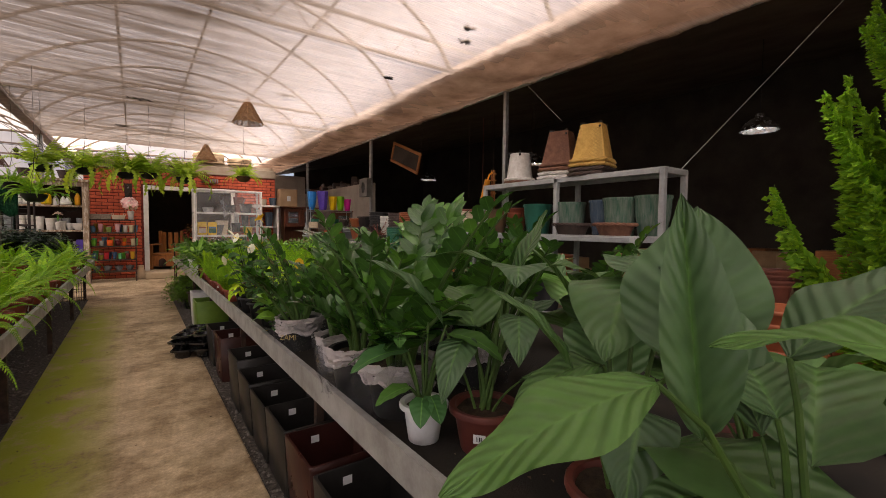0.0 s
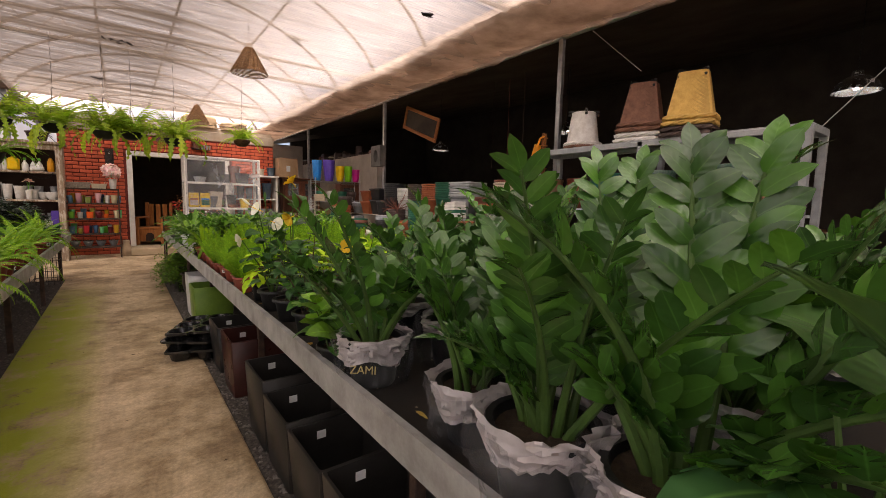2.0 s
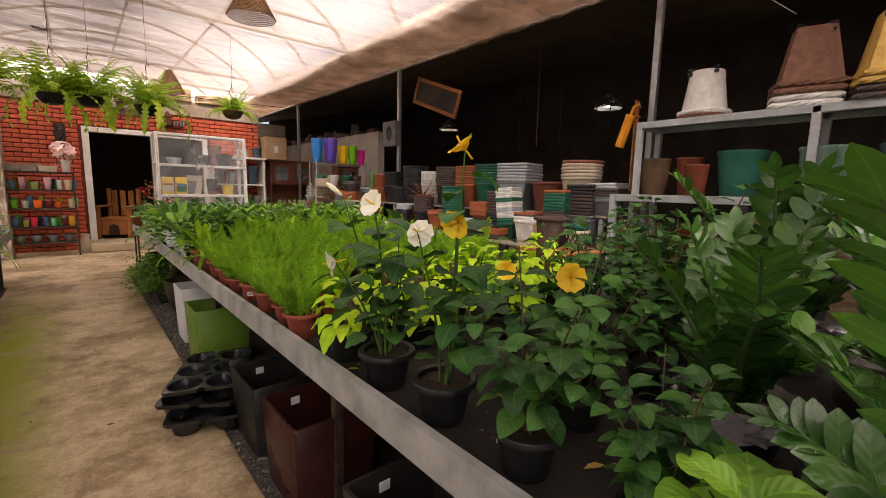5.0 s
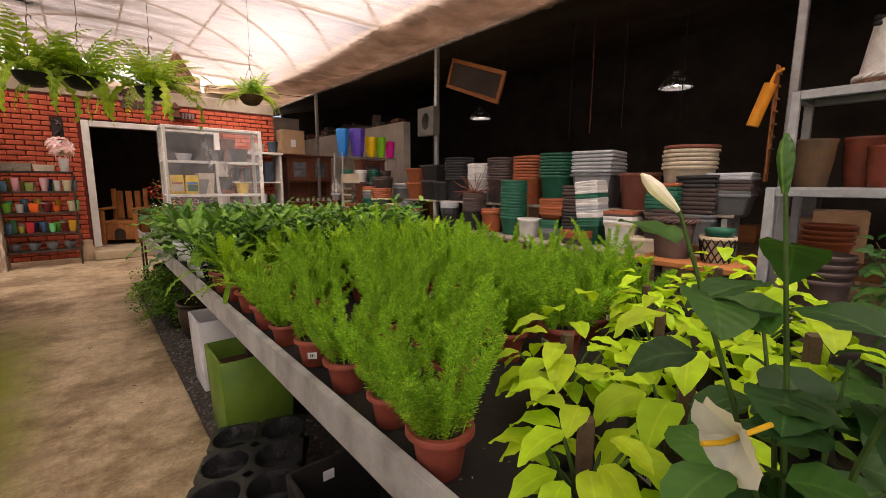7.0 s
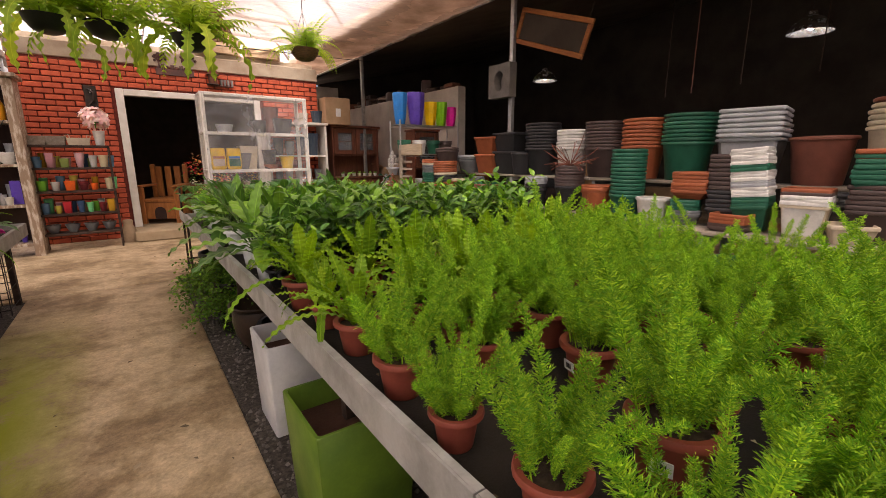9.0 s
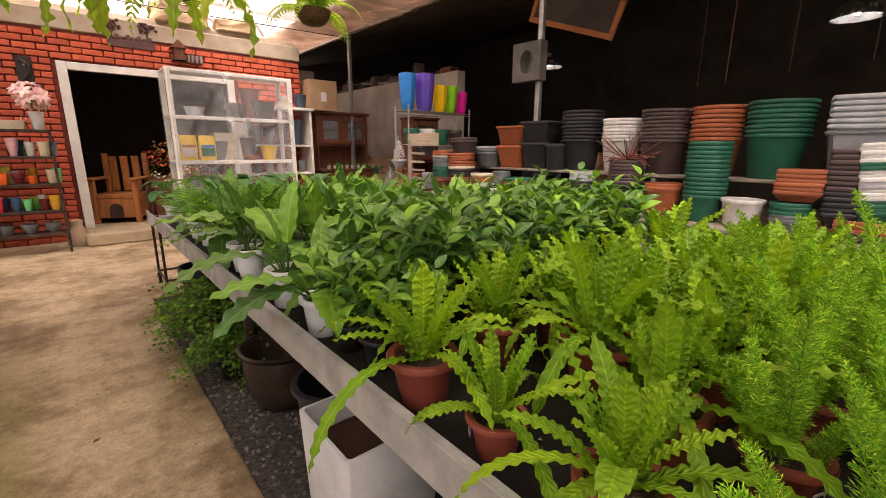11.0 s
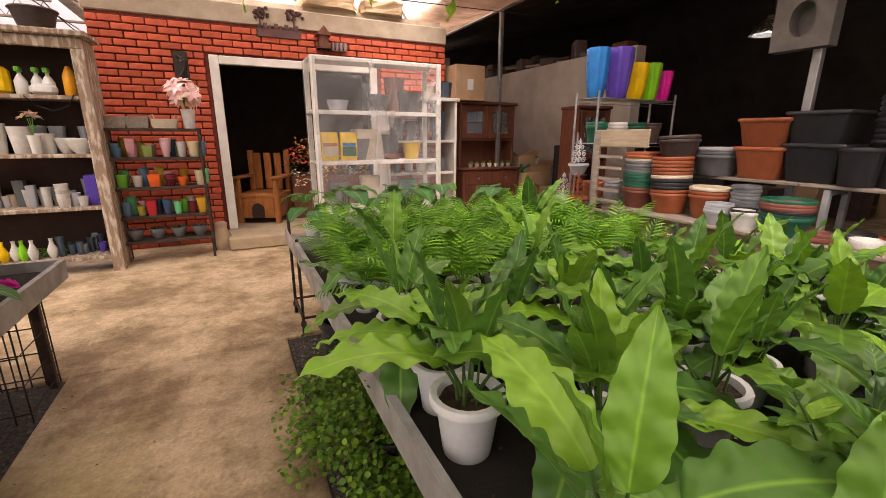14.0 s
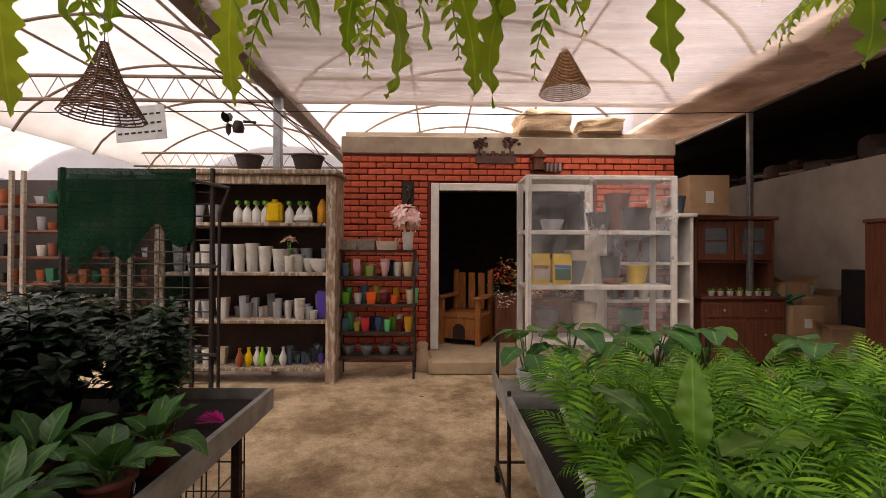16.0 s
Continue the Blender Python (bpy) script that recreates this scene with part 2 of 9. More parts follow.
M_BEAM = surface("brown_painted_steel", (0.22, 0.165, 0.125), 0.65, (0.15, 0.11, 0.08), 8, 90, 0.1)
M_BEDLINER = surface("black_weed_mat", (0.010, 0.009, 0.008), 0.85, (0.026, 0.02, 0.015), 4, 140, 0.4)
M_FILM = sheer("roof_film", (0.64, 0.59, 0.55), 0.40, 8, (1, 1, 1), col2=(0.54, 0.48, 0.435), holes=0.03, trans=0.58)
# Far end: whiter, denser copy of the roof film, hiding the blue sky.
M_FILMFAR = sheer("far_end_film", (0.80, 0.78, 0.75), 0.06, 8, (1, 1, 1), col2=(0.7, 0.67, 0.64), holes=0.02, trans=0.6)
# Near end: clearer copy for an unseen wall, added to let fill light in.
M_FILMFILL = sheer("near_end_fill_film", (0.70, 0.66, 0.62), 0.62, 8, (1, 1, 1), col2=(0.6, 0.55, 0.5), holes=0.03, trans=0.58)
# Darkened, less clear copy of the roof film; its colour dims the side bays.
M_FILMSIDE_DIM = sheer("side_roof_film_dimmed", (0.44, 0.42, 0.40), 0.14, 8, (1, 1, 1), col2=(0.34, 0.32, 0.295), holes=0.03, trans=0.5)
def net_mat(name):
    """Woven shade net: pale threads, open gaps, dirty streaks, and ramps dimming the near stretch."""
    m, out, N, L = nodes(name)
    tc = N("TexCoord")

    def noise_of(scale, stretch, detail=5.0):
        mp = N("Mapping")
        mp.inputs["Scale"].default_value = stretch
        L(tc.outputs["Object"], mp.inputs["Vector"])
        n = N("TexNoise", Scale=scale, Detail=detail, Roughness=0.7)
        L(mp.outputs[0], n.inputs["Vector"])
        return n.outputs["Fac"]

    def ranged(src, a, b, c=0.0, d=1.0, soft=False):
        r = N("MapRange")
        if soft:
            r.interpolation_type = "SMOOTHSTEP"
        for k, v in (("From Min", a), ("From Max", b), ("To Min", c), ("To Max", d)):
            r.inputs[k].default_value = v
        L(src, r.inputs["Value"])
        return r.outputs[0]

    def mul(a, b, op="MULTIPLY"):
        q = N("Math", operation=op)
        q.use_clamp = True
        L(a, q.inputs[0])
        L(b, q.inputs[1])
        return q.outputs[0]
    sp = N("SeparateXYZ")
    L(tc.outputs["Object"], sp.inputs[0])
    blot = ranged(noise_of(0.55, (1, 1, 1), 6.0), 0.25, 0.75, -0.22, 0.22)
    # sx and sy darken the net smoothly, toning the roof's brightness down by colour.
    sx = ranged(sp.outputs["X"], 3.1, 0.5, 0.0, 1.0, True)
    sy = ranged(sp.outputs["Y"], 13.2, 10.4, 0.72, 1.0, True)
    side_dim = mul(mul(sx, blot, "ADD"), sy)
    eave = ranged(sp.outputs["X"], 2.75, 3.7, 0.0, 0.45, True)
    dirt_dim = mul(side_dim, mul(eave, blot, "ADD"), "MAXIMUM")
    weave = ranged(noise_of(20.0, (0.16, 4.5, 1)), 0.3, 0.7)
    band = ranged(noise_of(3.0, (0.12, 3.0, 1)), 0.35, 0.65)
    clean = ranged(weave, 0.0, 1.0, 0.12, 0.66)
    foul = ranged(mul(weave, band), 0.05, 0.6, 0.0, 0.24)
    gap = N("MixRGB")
    L(dirt_dim, gap.inputs["Fac"])
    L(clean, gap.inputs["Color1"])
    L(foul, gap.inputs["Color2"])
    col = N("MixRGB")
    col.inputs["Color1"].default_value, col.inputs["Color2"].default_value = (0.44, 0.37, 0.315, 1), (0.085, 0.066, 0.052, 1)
    L(dirt_dim, col.inputs["Fac"])
    d, t, o = N("BsdfDiffuse"), N("BsdfTranslucent"), N("BsdfTransparent")
    L(col.outputs[0], d.inputs["Color"])
    L(col.outputs[0], t.inputs["Color"])
    m1, m2 = N("MixShader", Fac=0.5), N("MixShader")
    L(d.outputs[0], m1.inputs[1])
    L(t.outputs[0], m1.inputs[2])
    L(gap.outputs[0], m2.inputs["Fac"])
    L(m1.outputs[0], m2.inputs[1])
    L(o.outputs[0], m2.inputs[2])
    L(m2.outputs[0], out.inputs["Surface"])
    return m


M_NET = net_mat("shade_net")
M_VALANCE = surface("brown_canvas", (0.47, 0.37, 0.30), 0.85, (0.24, 0.18, 0.14), 2.2, 60, 0.2, trans=0.6)


# ---- mesh helpers ----
class MB:
    """Gathers vertices, faces and UVs of one mesh."""

    def __init__(self):
        self.v, self.f, self.uv = [], [], []

    def add(self, verts, faces, uvs=None):
        o = len(self.v)
        self.v.extend(verts)
        for f in faces:
            self.f.append([o + i for i in f])
            self.uv.extend((uvs[i] for i in f) if uvs else ((0.5, 0.5) for _ in f))

    def mesh(self, name, mat, smooth=True):
        me = bpy.data.meshes.new(name)
        me.from_pydata([tuple(p) for p in self.v], [], self.f)
        lay = me.uv_layers.new(name="UVMap")
        lay.data.foreach_set("uv", [c for p in self.uv for c in p])
        me.materials.append(mat)
        if smooth:
            me.polygons.foreach_set("use_smooth", [True] * len(me.polygons))
            me.set_sharp_from_angle(angle=radians(42))
        me.update()
        return me


def part(name, b, mat, parent=None, label="", kind="", smooth=True):
    me = b if isinstance(b, bpy.types.Mesh) else b.mesh(name, mat, smooth)
    ob = new(name, me)
    if parent is not None:
        ob.parent = parent
    return tagged(ob, label=label, kind=kind)


def box(b, x0, x1, y0, y1, z0, z1, bev=0.0):
    """A box; with bev its twelve edges are chamfered."""
    cx, cy, cz = (x0 + x1) / 2, (y0 + y1) / 2, (z0 + z1) / 2
    hx, hy, hz = abs(x1 - x0) / 2, abs(y1 - y0) / 2, abs(z1 - z0) / 2
    if bev <= 0:
        vs = [(cx + sx * hx, cy + sy * hy, cz + sz * hz) for sz in (-1, 1) for sx, sy in ((-1, -1), (1, -1), (1, 1), (-1, 1))]
        b.add(vs, [(3, 2, 1, 0), (4, 5, 6, 7), (0, 1, 5, 4), (1, 2, 6, 5), (2, 3, 7, 6), (3, 0, 4, 7)])
        return b
    e = min(bev, hx * 0.9, hy * 0.9, hz * 0.9)

    def ring(h, ix, iy):
        ax, ay = hx - ix, hy - iy
        c = e if ix == 0 else e * 0.6
        return [(cx + px, cy + py, cz + h) for px, py in ((-ax + c, -ay), (ax - c, -ay), (ax, -ay + c), (ax, ay - c), (ax - c, ay), (-ax + c, ay), (-ax, ay - c), (-ax, -ay + c))]
    rings = [ring(-hz, e, e), ring(-hz + e, 0, 0), ring(hz - e, 0, 0), ring(hz, e, e)]
    loft(b, rings, True, True)
    return b


def loft(b, rings, cap0=False, cap1=False, closed=True, flip=False):
    n = len(rings[0])
    vs = [p for r in rings for p in r]
    fs, uv = [], []
    for i, r in enumerate(rings):
        for j in range(n):
            uv.append((j / n, i / max(1, len(rings) - 1)))
    for i in range(len(rings) - 1):
        for j in range(n if closed else n - 1):
            k = (j + 1) % n
            q = (i * n + j, i * n + k, (i + 1) * n + k, (i + 1) * n + j)
            fs.append(q[::-1] if flip else q)
    if cap0:
        fs.append(tuple(range(n))[::-1])
    if cap1:
        fs.append(tuple((len(rings) - 1) * n + j for j in range(n)))
    b.add(vs, fs, uv)
    return b


def lathe(b, prof, n=20, x=0.0, y=0.0, cap0=False, cap1=False, squash=1.0):
    return loft(b, [[(x + r * math.cos(2 * math.pi * j / n), y + squash * r * math.sin(2 * math.pi * j / n), z) for j in range(n)] for r, z in prof], cap0, cap1)


def rrect(hx, hy, r, z, n=3):
    pts = []
    for sx, sy, a0 in ((1, -1, -90), (1, 1, 0), (-1, 1, 90), (-1, -1, 180)):
        for k in range(n + 1):
            a = radians(a0 + 90 * k / n)
            pts.append((sx * (hx - r) + r * math.cos(a), sy * (hy - r) + r * math.sin(a), z))
    return pts


def tube(b, pts, r, n=6, r1=None, cap=True):
    """A round bar along points, tapering from r to r1."""
    pts = [Vector(p) for p in pts]
    r1 = r if r1 is None else r1
    rings = []
    side = None
    for i, p in enumerate(pts):
        d = (pts[min(i + 1, len(pts) - 1)] - pts[max(i - 1, 0)]).normalized()
        ref = side if side is not None else (Vector((1, 0, 0)) if abs(d.x) < 0.8 else Vector((0, 0, 1)))
        u = (ref - d * ref.dot(d)).normalized()
        side = u
        w = d.cross(u)
        q = r + (r1 - r) * i / max(1, len(pts) - 1)
        rings.append([tuple(p + (u * math.cos(2 * math.pi * k / n) + w * math.sin(2 * math.pi * k / n)) * q) for k in range(n)])
    return loft(b, rings, cap, cap)


def bar(b, p, q, w, h=None):
    """A square bar from p to q."""
    return tube(b, [p, q], w * 0.7071, 4) if h is None else tube(b, [p, q], w, 4)


def thing(name, label, category, m=None, group="", kind=""):
    ob = tagged(new(name), label=label, category=category, group=group, kind=kind)
    if m is not None:
        ob.matrix_basis = m
    return ob


def solid(name, b, mat, label, category, m=None, group="", kind="", smooth=True):
    ob = tagged(part(name, b, mat, smooth=smooth), label=label, category=category, group=group, kind=kind)
    if m is not None:
        ob.matrix_basis = m
    return ob


def structure(name, b, mat, label, smooth=False):
    return tagged(part(name, b, mat, smooth=smooth), label=label, kind="structure")

# ---- large structure ----
# ground, gravel strips and the concrete path
structure("ground", box(MB(), -60, 60, -60, 60, -0.6, -0.045), M_GRAVEL, "dark trodden earth and gravel under the benches")
structure("path", box(MB(), -0.43, 0.78, -5.0, 10.098, -0.2, 0.0, 0.012), M_CONC, "stained brown concrete path with moss along one edge", True)
M_APRON = concrete_mat("concrete_apron", False)
structure("floor", box(MB(), -9.0, 4.40, 10.10, 20.0, -0.2, 0.0, 0.01), M_APRON, "worn brown concrete floor before the shop")
structure("floor_store", box(MB(), 4.404, 13.0, -6.0, 20.0, -0.2, -0.003), M_APRON, "dim concrete floor of the open store")
structure("gravel_strip", box(MB(), 0.784, 4.40, -5.0, 10.096, -0.2, -0.02), M_GRAVEL, "grey gravel strip under the plant bench")
structure("soil_strip", box(MB(), -9.0, -0.434, -5.0, 10.096, -0.2, -0.02), M_GRAVEL, "dark soil and gravel under the side bench")

# loose stones along both gravel strips
M_LITTER = leafy("dry_litter", (0.10, 0.07, 0.045), (0.62, 0.52, 0.38), 0.8, 3, 0, 0, 0.1)
rnd = random.Random(11)
stones = MB()
for _ in range(5200):
    right = rnd.random() < 0.7
    x = rnd.uniform(0.79, 1.25) if right else rnd.uniform(-0.95, -0.44)
    y, s = rnd.uniform(1.5, 10.05), rnd.uniform(0.006, 0.017)
    ang = rnd.uniform(0, 6.28)
    ca, sa, zz = math.cos(ang) * s, math.sin(ang) * s, -0.022
    stones.add([(x + ca, y + sa, zz), (x - sa, y + ca, zz), (x - ca, y - sa * 0.8, zz), (x + sa * 0.8, y - ca, zz), (x + ca * 0.3, y + sa * 0.2, zz + s * 0.9)],
               [(0, 1, 4), (1, 2, 4), (2, 3, 4), (3, 0, 4)])
tagged(part("gravel", stones, M_STONE, smooth=False), label="loose grey gravel stones under the benches", category="gravel", kind="stuff")

litter = MB()
for _ in range(520):
    x, y = rnd.uniform(-0.42, 0.77), rnd.uniform(1.0, 10.0)
    if rnd.random() < 0.55:
        x, y = rnd.uniform(-3.0, 4.0), rnd.uniform(10.15, 12.7)
    elif rnd.random() < 0.6:
        x = rnd.choice((-0.42, 0.77)) + rnd.uniform(-0.14, 0.14) * (1 if rnd.random() < 0.5 else 0.5)
        x = min(0.77, max(-0.42, x))
    q, aa = rnd.uniform(0.003, 0.013) * (2.0 if rnd.random() < 0.06 else 1.0), rnd.uniform(0, 6.28)
    ca, sa = math.cos(aa) * q, math.sin(aa) * q
    litter.add([(x + ca, y + sa, 0.003), (x - sa * 0.5, y + ca * 0.5, 0.006), (x - ca, y - sa, 0.003), (x + sa * 0.5, y - ca * 0.5, 0.005)], [(0, 1, 2, 3)])
tagged(part("floor_litter", litter, M_LITTER, smooth=False), label="crumbs of dry leaf and grit on the concrete", category="litter", kind="stuff")

# brick front of the shop, with a doorway
WY, WX0, WX1 = 13.40, -0.69, 3.60
DX0, DX1, DZ0, DZ1 = 0.55, 2.43, 0.16, 2.20
wall = MB()
box(wall, WX0, DX0, WY + 0.012, WY + 0.16, 0, 2.67)
box(wall, DX1, WX1, WY + 0.012, WY + 0.16, 0, 2.67)
box(wall, DX0, DX1, WY + 0.012, WY + 0.16, DZ1, 2.67)
wall_brick = structure("wall_brick", wall, M_MORTAR, "red painted brick wall with a wide doorway")
structure("trim_band", box(MB(), WX0 - 0.02, WX1 + 0.02, WY - 0.012, WY + 0.17, 2.673, 2.90, 0.012), M_PLASTER, "bare plaster band on top of the brick wall", True)
fr = MB()
box(fr, DX0 - 0.105, DX0, WY - 0.025, WY + 0.165, DZ0, DZ1 + 0.10, 0.008)
box(fr, DX1, DX1 + 0.105, WY - 0.025, WY + 0.165, DZ0, DZ1 + 0.10, 0.008)
box(fr, DX0 + 0.002, DX1 - 0.002, WY - 0.023, WY + 0.163, DZ1, DZ1 + 0.098, 0.008)
structure("door_frame", fr, M_WHITE, "white painted door surround", True)
M_STEP = surface("worn_step", (0.45, 0.35, 0.23), 0.85, (0.33, 0.25, 0.16), 4, 60, 0.25)
structure("step", box(MB(), 0.43, 2.62, 12.80, WY + 0.30, 0.004, 0.158, 0.015), M_STEP, "worn beige concrete door step", True)

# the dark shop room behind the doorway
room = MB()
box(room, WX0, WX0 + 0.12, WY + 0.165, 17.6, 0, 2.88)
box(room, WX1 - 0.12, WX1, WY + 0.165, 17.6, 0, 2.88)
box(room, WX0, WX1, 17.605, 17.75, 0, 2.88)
# The dark wall colour carries the dimness of the room.
structure("wall_shop_room", room, surface("shop_wall_dimmed", (0.10, 0.075, 0.06), 0.9), "walls of the shop room, coloured dark for the dim inside")
structure("ceiling_shop", box(MB(), WX0, WX1, WY + 0.17, 17.75, 2.905, 3.0), M_PLASTER, "flat slab over the shop room")
structure("floor_shop", box(MB(), WX0 + 0.125, WX1 - 0.125, WY + 0.305, 17.6, 0.005, 0.15), M_STEP, "beige floor of the shop room")

# grey rendered wall behind the store, and the shell round it, coloured dark for shade
structure("wall_grey", box(MB(), 5.9, 6.08, 11.9, 19.9, 0, 2.62), M_BLOCKWALL, "grey rendered masonry wall, unpainted")
structure("wall_back", box(MB(), 3.72, 5.89, 17.8, 17.95, 0, 3.3), M_BLOCKWALL, "dim grey rendered wall behind the shop")
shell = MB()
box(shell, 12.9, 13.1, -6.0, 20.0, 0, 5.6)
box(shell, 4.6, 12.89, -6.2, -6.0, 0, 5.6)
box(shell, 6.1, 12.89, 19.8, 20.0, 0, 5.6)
structure("wall_store", shell, M_DARK, "walls of the deep open store, coloured dark for its shade")
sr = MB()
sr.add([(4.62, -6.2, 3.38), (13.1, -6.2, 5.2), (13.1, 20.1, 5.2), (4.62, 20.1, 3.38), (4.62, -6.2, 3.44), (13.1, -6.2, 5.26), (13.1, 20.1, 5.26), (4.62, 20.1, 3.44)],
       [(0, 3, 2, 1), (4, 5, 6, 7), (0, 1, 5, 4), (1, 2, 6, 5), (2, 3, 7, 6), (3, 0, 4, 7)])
structure("ceiling_store", sr, M_SHADEROOF, "sheet roof of the store, coloured dark for its shade")

# ---- roof bays: steel arches, trusses, film and net ----
GX0, GX1, SPRING, RISE = -1.35, 3.55, 3.30, 1.08


def arch(x, x0, x1):
    t = (x - x0) / (x1 - x0)
    return SPRING + RISE * (1 - (2 * t - 1) ** 2) ** 0.72


def film_bay(name, x0, x1, label, mat):
    b = MB()
    xs = [x0 + (x1 - x0) * (0.5 - 0.5 * math.cos(math.pi * i / 24)) for i in range(25)]
    rings = [[(x, y, arch(x, x0, x1) + 0.035) for x in xs] for y in [-6 + 0.5 * j for j in range(53)]]
    loft(b, rings, closed=False, flip=True)
    return structure(name, b, mat, label, True)


film_bay("roof_film_main", GX0, GX1, "milky white arched plastic roof film", M_FILM)
film_bay("roof_film_side", -6.25, GX0, "arched plastic roof film of the side bay, darkened to hold its brightness down", M_FILMSIDE_DIM)
film_bay("roof_film_far", -11.15, -6.25, "arched plastic roof film of the far bay, darkened to hold its brightness down", M_FILMSIDE_DIM)
b = MB()
b.add([(GX1, -6, SPRING + 0.04), (4.62, -6, 3.46), (4.62, 20, 3.46), (GX1, 20, SPRING + 0.04)], [(0, 1, 2, 3)])
structure("roof_gutter_sheet", b, M_VALANCE, "brown canvas strip along the eave")
# The near wall is an unseen addition that only shapes the light.
for y, mt in ((-6.02, M_FILMFILL), (20.02, M_FILMFAR)):
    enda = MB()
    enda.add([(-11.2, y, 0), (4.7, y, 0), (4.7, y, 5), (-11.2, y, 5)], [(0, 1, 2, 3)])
    structure("wall_film", enda, mt, "plastic film end walls: a whitened far one, an unseen near one cleared for fill light")

for k, (x0, x1) in enumerate(((GX0, GX1), (-6.25, GX0))):
    for y in ([-3.6, -1.9, -0.2, 1.5, 3.15, 4.79, 6.2, 7.6, 9.03, 10.46, 11.9, 13.31, 14.8, 16.4, 18.0]):
        b = MB()
        tube(b, [(x0 + (x1 - x0) * i / 28, y, arch(x0 + (x1 - x0) * i / 28, x0, x1)) for i in range(29)], 0.022, 6)
        structure("roof_arch", b, M_BEAM, "brown steel roof arch", True)
    for y in (0.55, 4.79, 9.03, 13.31, 17.55):
        b = MB()
        xe = 4.53 if k == 0 else x1
        tube(b, [(x0, y, 3.30), (xe, y, 3.30)], 0.024, 6)
        tube(b, [(x0 + 0.15, y, 3.60), (xe - 0.6, y, 3.60)], 0.024, 6)
        n = 22
        zig = [(x0 + 0.2 + (xe - x0 - 0.9) * i / n, y, 3.30 if i % 2 else 3.60) for i in range(n + 1)]
        for p, q in zip(zig, zig[1:]):
            tube(b, [p, q], 0.007, 4)
        structure("roof_truss", b, M_BEAM, "brown steel lattice roof truss", True)
    for x in (x0 + 0.3 * (x1 - x0), x0 + 0.52 * (x1 - x0), x0 + 0.76 * (x1 - x0)):
        b = MB()
        tube(b, [(x, -5.9, arch(x, x0, x1) - 0.03), (x, 19.9, arch(x, x0, x1) - 0.03)], 0.02, 6)
        structure("roof_purlin", b, M_BEAM, "brown steel purlin along the roof", True)
b = MB()
box(b, GX0 - 0.09, GX0 + 0.09, -5.9, 19.9, 3.22, 3.36, 0.01)
structure("gutter_beam", b, M_BEAM, "brown steel gutter beam between the roof bays", True)
b = MB()
tube(b, [(4.53, -5.9, 3.235), (4.53, 19.9, 3.235)], 0.022, 6)
structure("eave_beam", b, M_GALV, "thin steel eave pipe", True)

# shade net slung under the trusses
def net_sheet(name, u0, u1, nx, drop, mat, label):
    b = MB()
    rings = []
    ny = 860
    for j in range(ny + 1):
        y = -5.9 + 19.2 * j / ny
        bay = (y - 0.55) / 4.25
        sag = math.sin(math.pi * (bay - math.floor(bay)))
        row = []
        for i in range(nx + 1):
            u = u0 + (u1 - u0) * i / nx
            x = GX0 + 0.1 + (4.53 - GX0 - 0.1) * u
            z = 3.275 - drop - 0.11 * sag * (0.35 + 0.65 * math.sin(math.pi * u)) - 0.03 * u
            z += 0.030 * noise.noise(Vector((x * 0.25, y * 5.0, 0))) + 0.016 * noise.noise(Vector((x * 0.5, y * 13, 4)))
            row.append((x, y, z))
        rings.append(row)
    loft(b, rings, closed=False, flip=True)
    structure(name, b, mat, label, True)


net_sheet("ceiling_net", 0.0, 1.0, 28, 0.0, M_NET, "beige woven shade net, dirty in streaks and toned darker to one side, slung under the roof")
# folded hem of canvas hanging along the eave
b = MB()
rings = []
for j in range(150):
    y = -5.9 + 25.7 * j / 149
    k = noise.noise(Vector((y * 0.8, 3, 1)))
    rings.append([(3.50 + 0.05 * k + (4.50 - 3.5) * u, y, 3.245 - 0.07 * math.sin(math.pi * u) * (1 + 0.6 * k) + 0.018 * noise.noise(Vector((u * 6, y * 2.5, 2)))) for u in [q / 9 for q in range(10)]])
loft(b, rings, closed=False, flip=True)
structure("ceiling_hem", b, M_VALANCE, "folded brown canvas hem along the eave", True)
M_ROOFDEBRIS = surface("leaf_debris", (0.03, 0.02, 0.015), 0.9)
for x, y, s in ((2.07, 6.75, 0.10), (0.35, 8.3, 0.13), (0.1, 10.6, 0.1), (3.0, 3.8, 0.07), (2.85, 3.55, 0.05), (2.9, 5.2, 0.04)):
    b = MB()
    r2 = random.Random(int(x * 100))
    for _ in range(26):
        a, d = r2.uniform(0, 6.28), r2.uniform(0, s)
        px, py, q = x + math.cos(a) * d * 1.4, y + math.sin(a) * d * 0.7, r2.uniform(0.02, 0.045)
        aa = r2.uniform(0, 6.28)
        b.add([(px + q * math.cos(aa), py + q * math.sin(aa), 3.19 + r2.uniform(0, 0.02)), (px - q * math.sin(aa), py + q * math.cos(aa), 3.19), (px - q * math.cos(aa), py - q * math.sin(aa), 3.20)], [(0, 1, 2)])
    tagged(part("dead_leaves", b, M_ROOFDEBRIS, smooth=False), label="clump of dead leaves lying on the shade net", category="leaf litter", kind="stuff")

# posts
for y in (0.55, 4.79, 9.03, 13.31, 17.5):
    b = MB()
    box(b, 4.50, 4.56, y - 0.03, y + 0.03, -0.003, 3.22, 0.006)
    structure("post", b, M_GALV, "galvanised steel roof post", True)
for y in (0.55, 4.79, 9.03, 12.94, 17.5):
    b = MB()
    box(b, GX0 - 0.045, GX0 + 0.045, y - 0.045, y + 0.045, -0.02 if y < 10 else 0, 3.22, 0.006)
    structure("post_side", b, M_GALV, "galvanised steel gutter post", True)

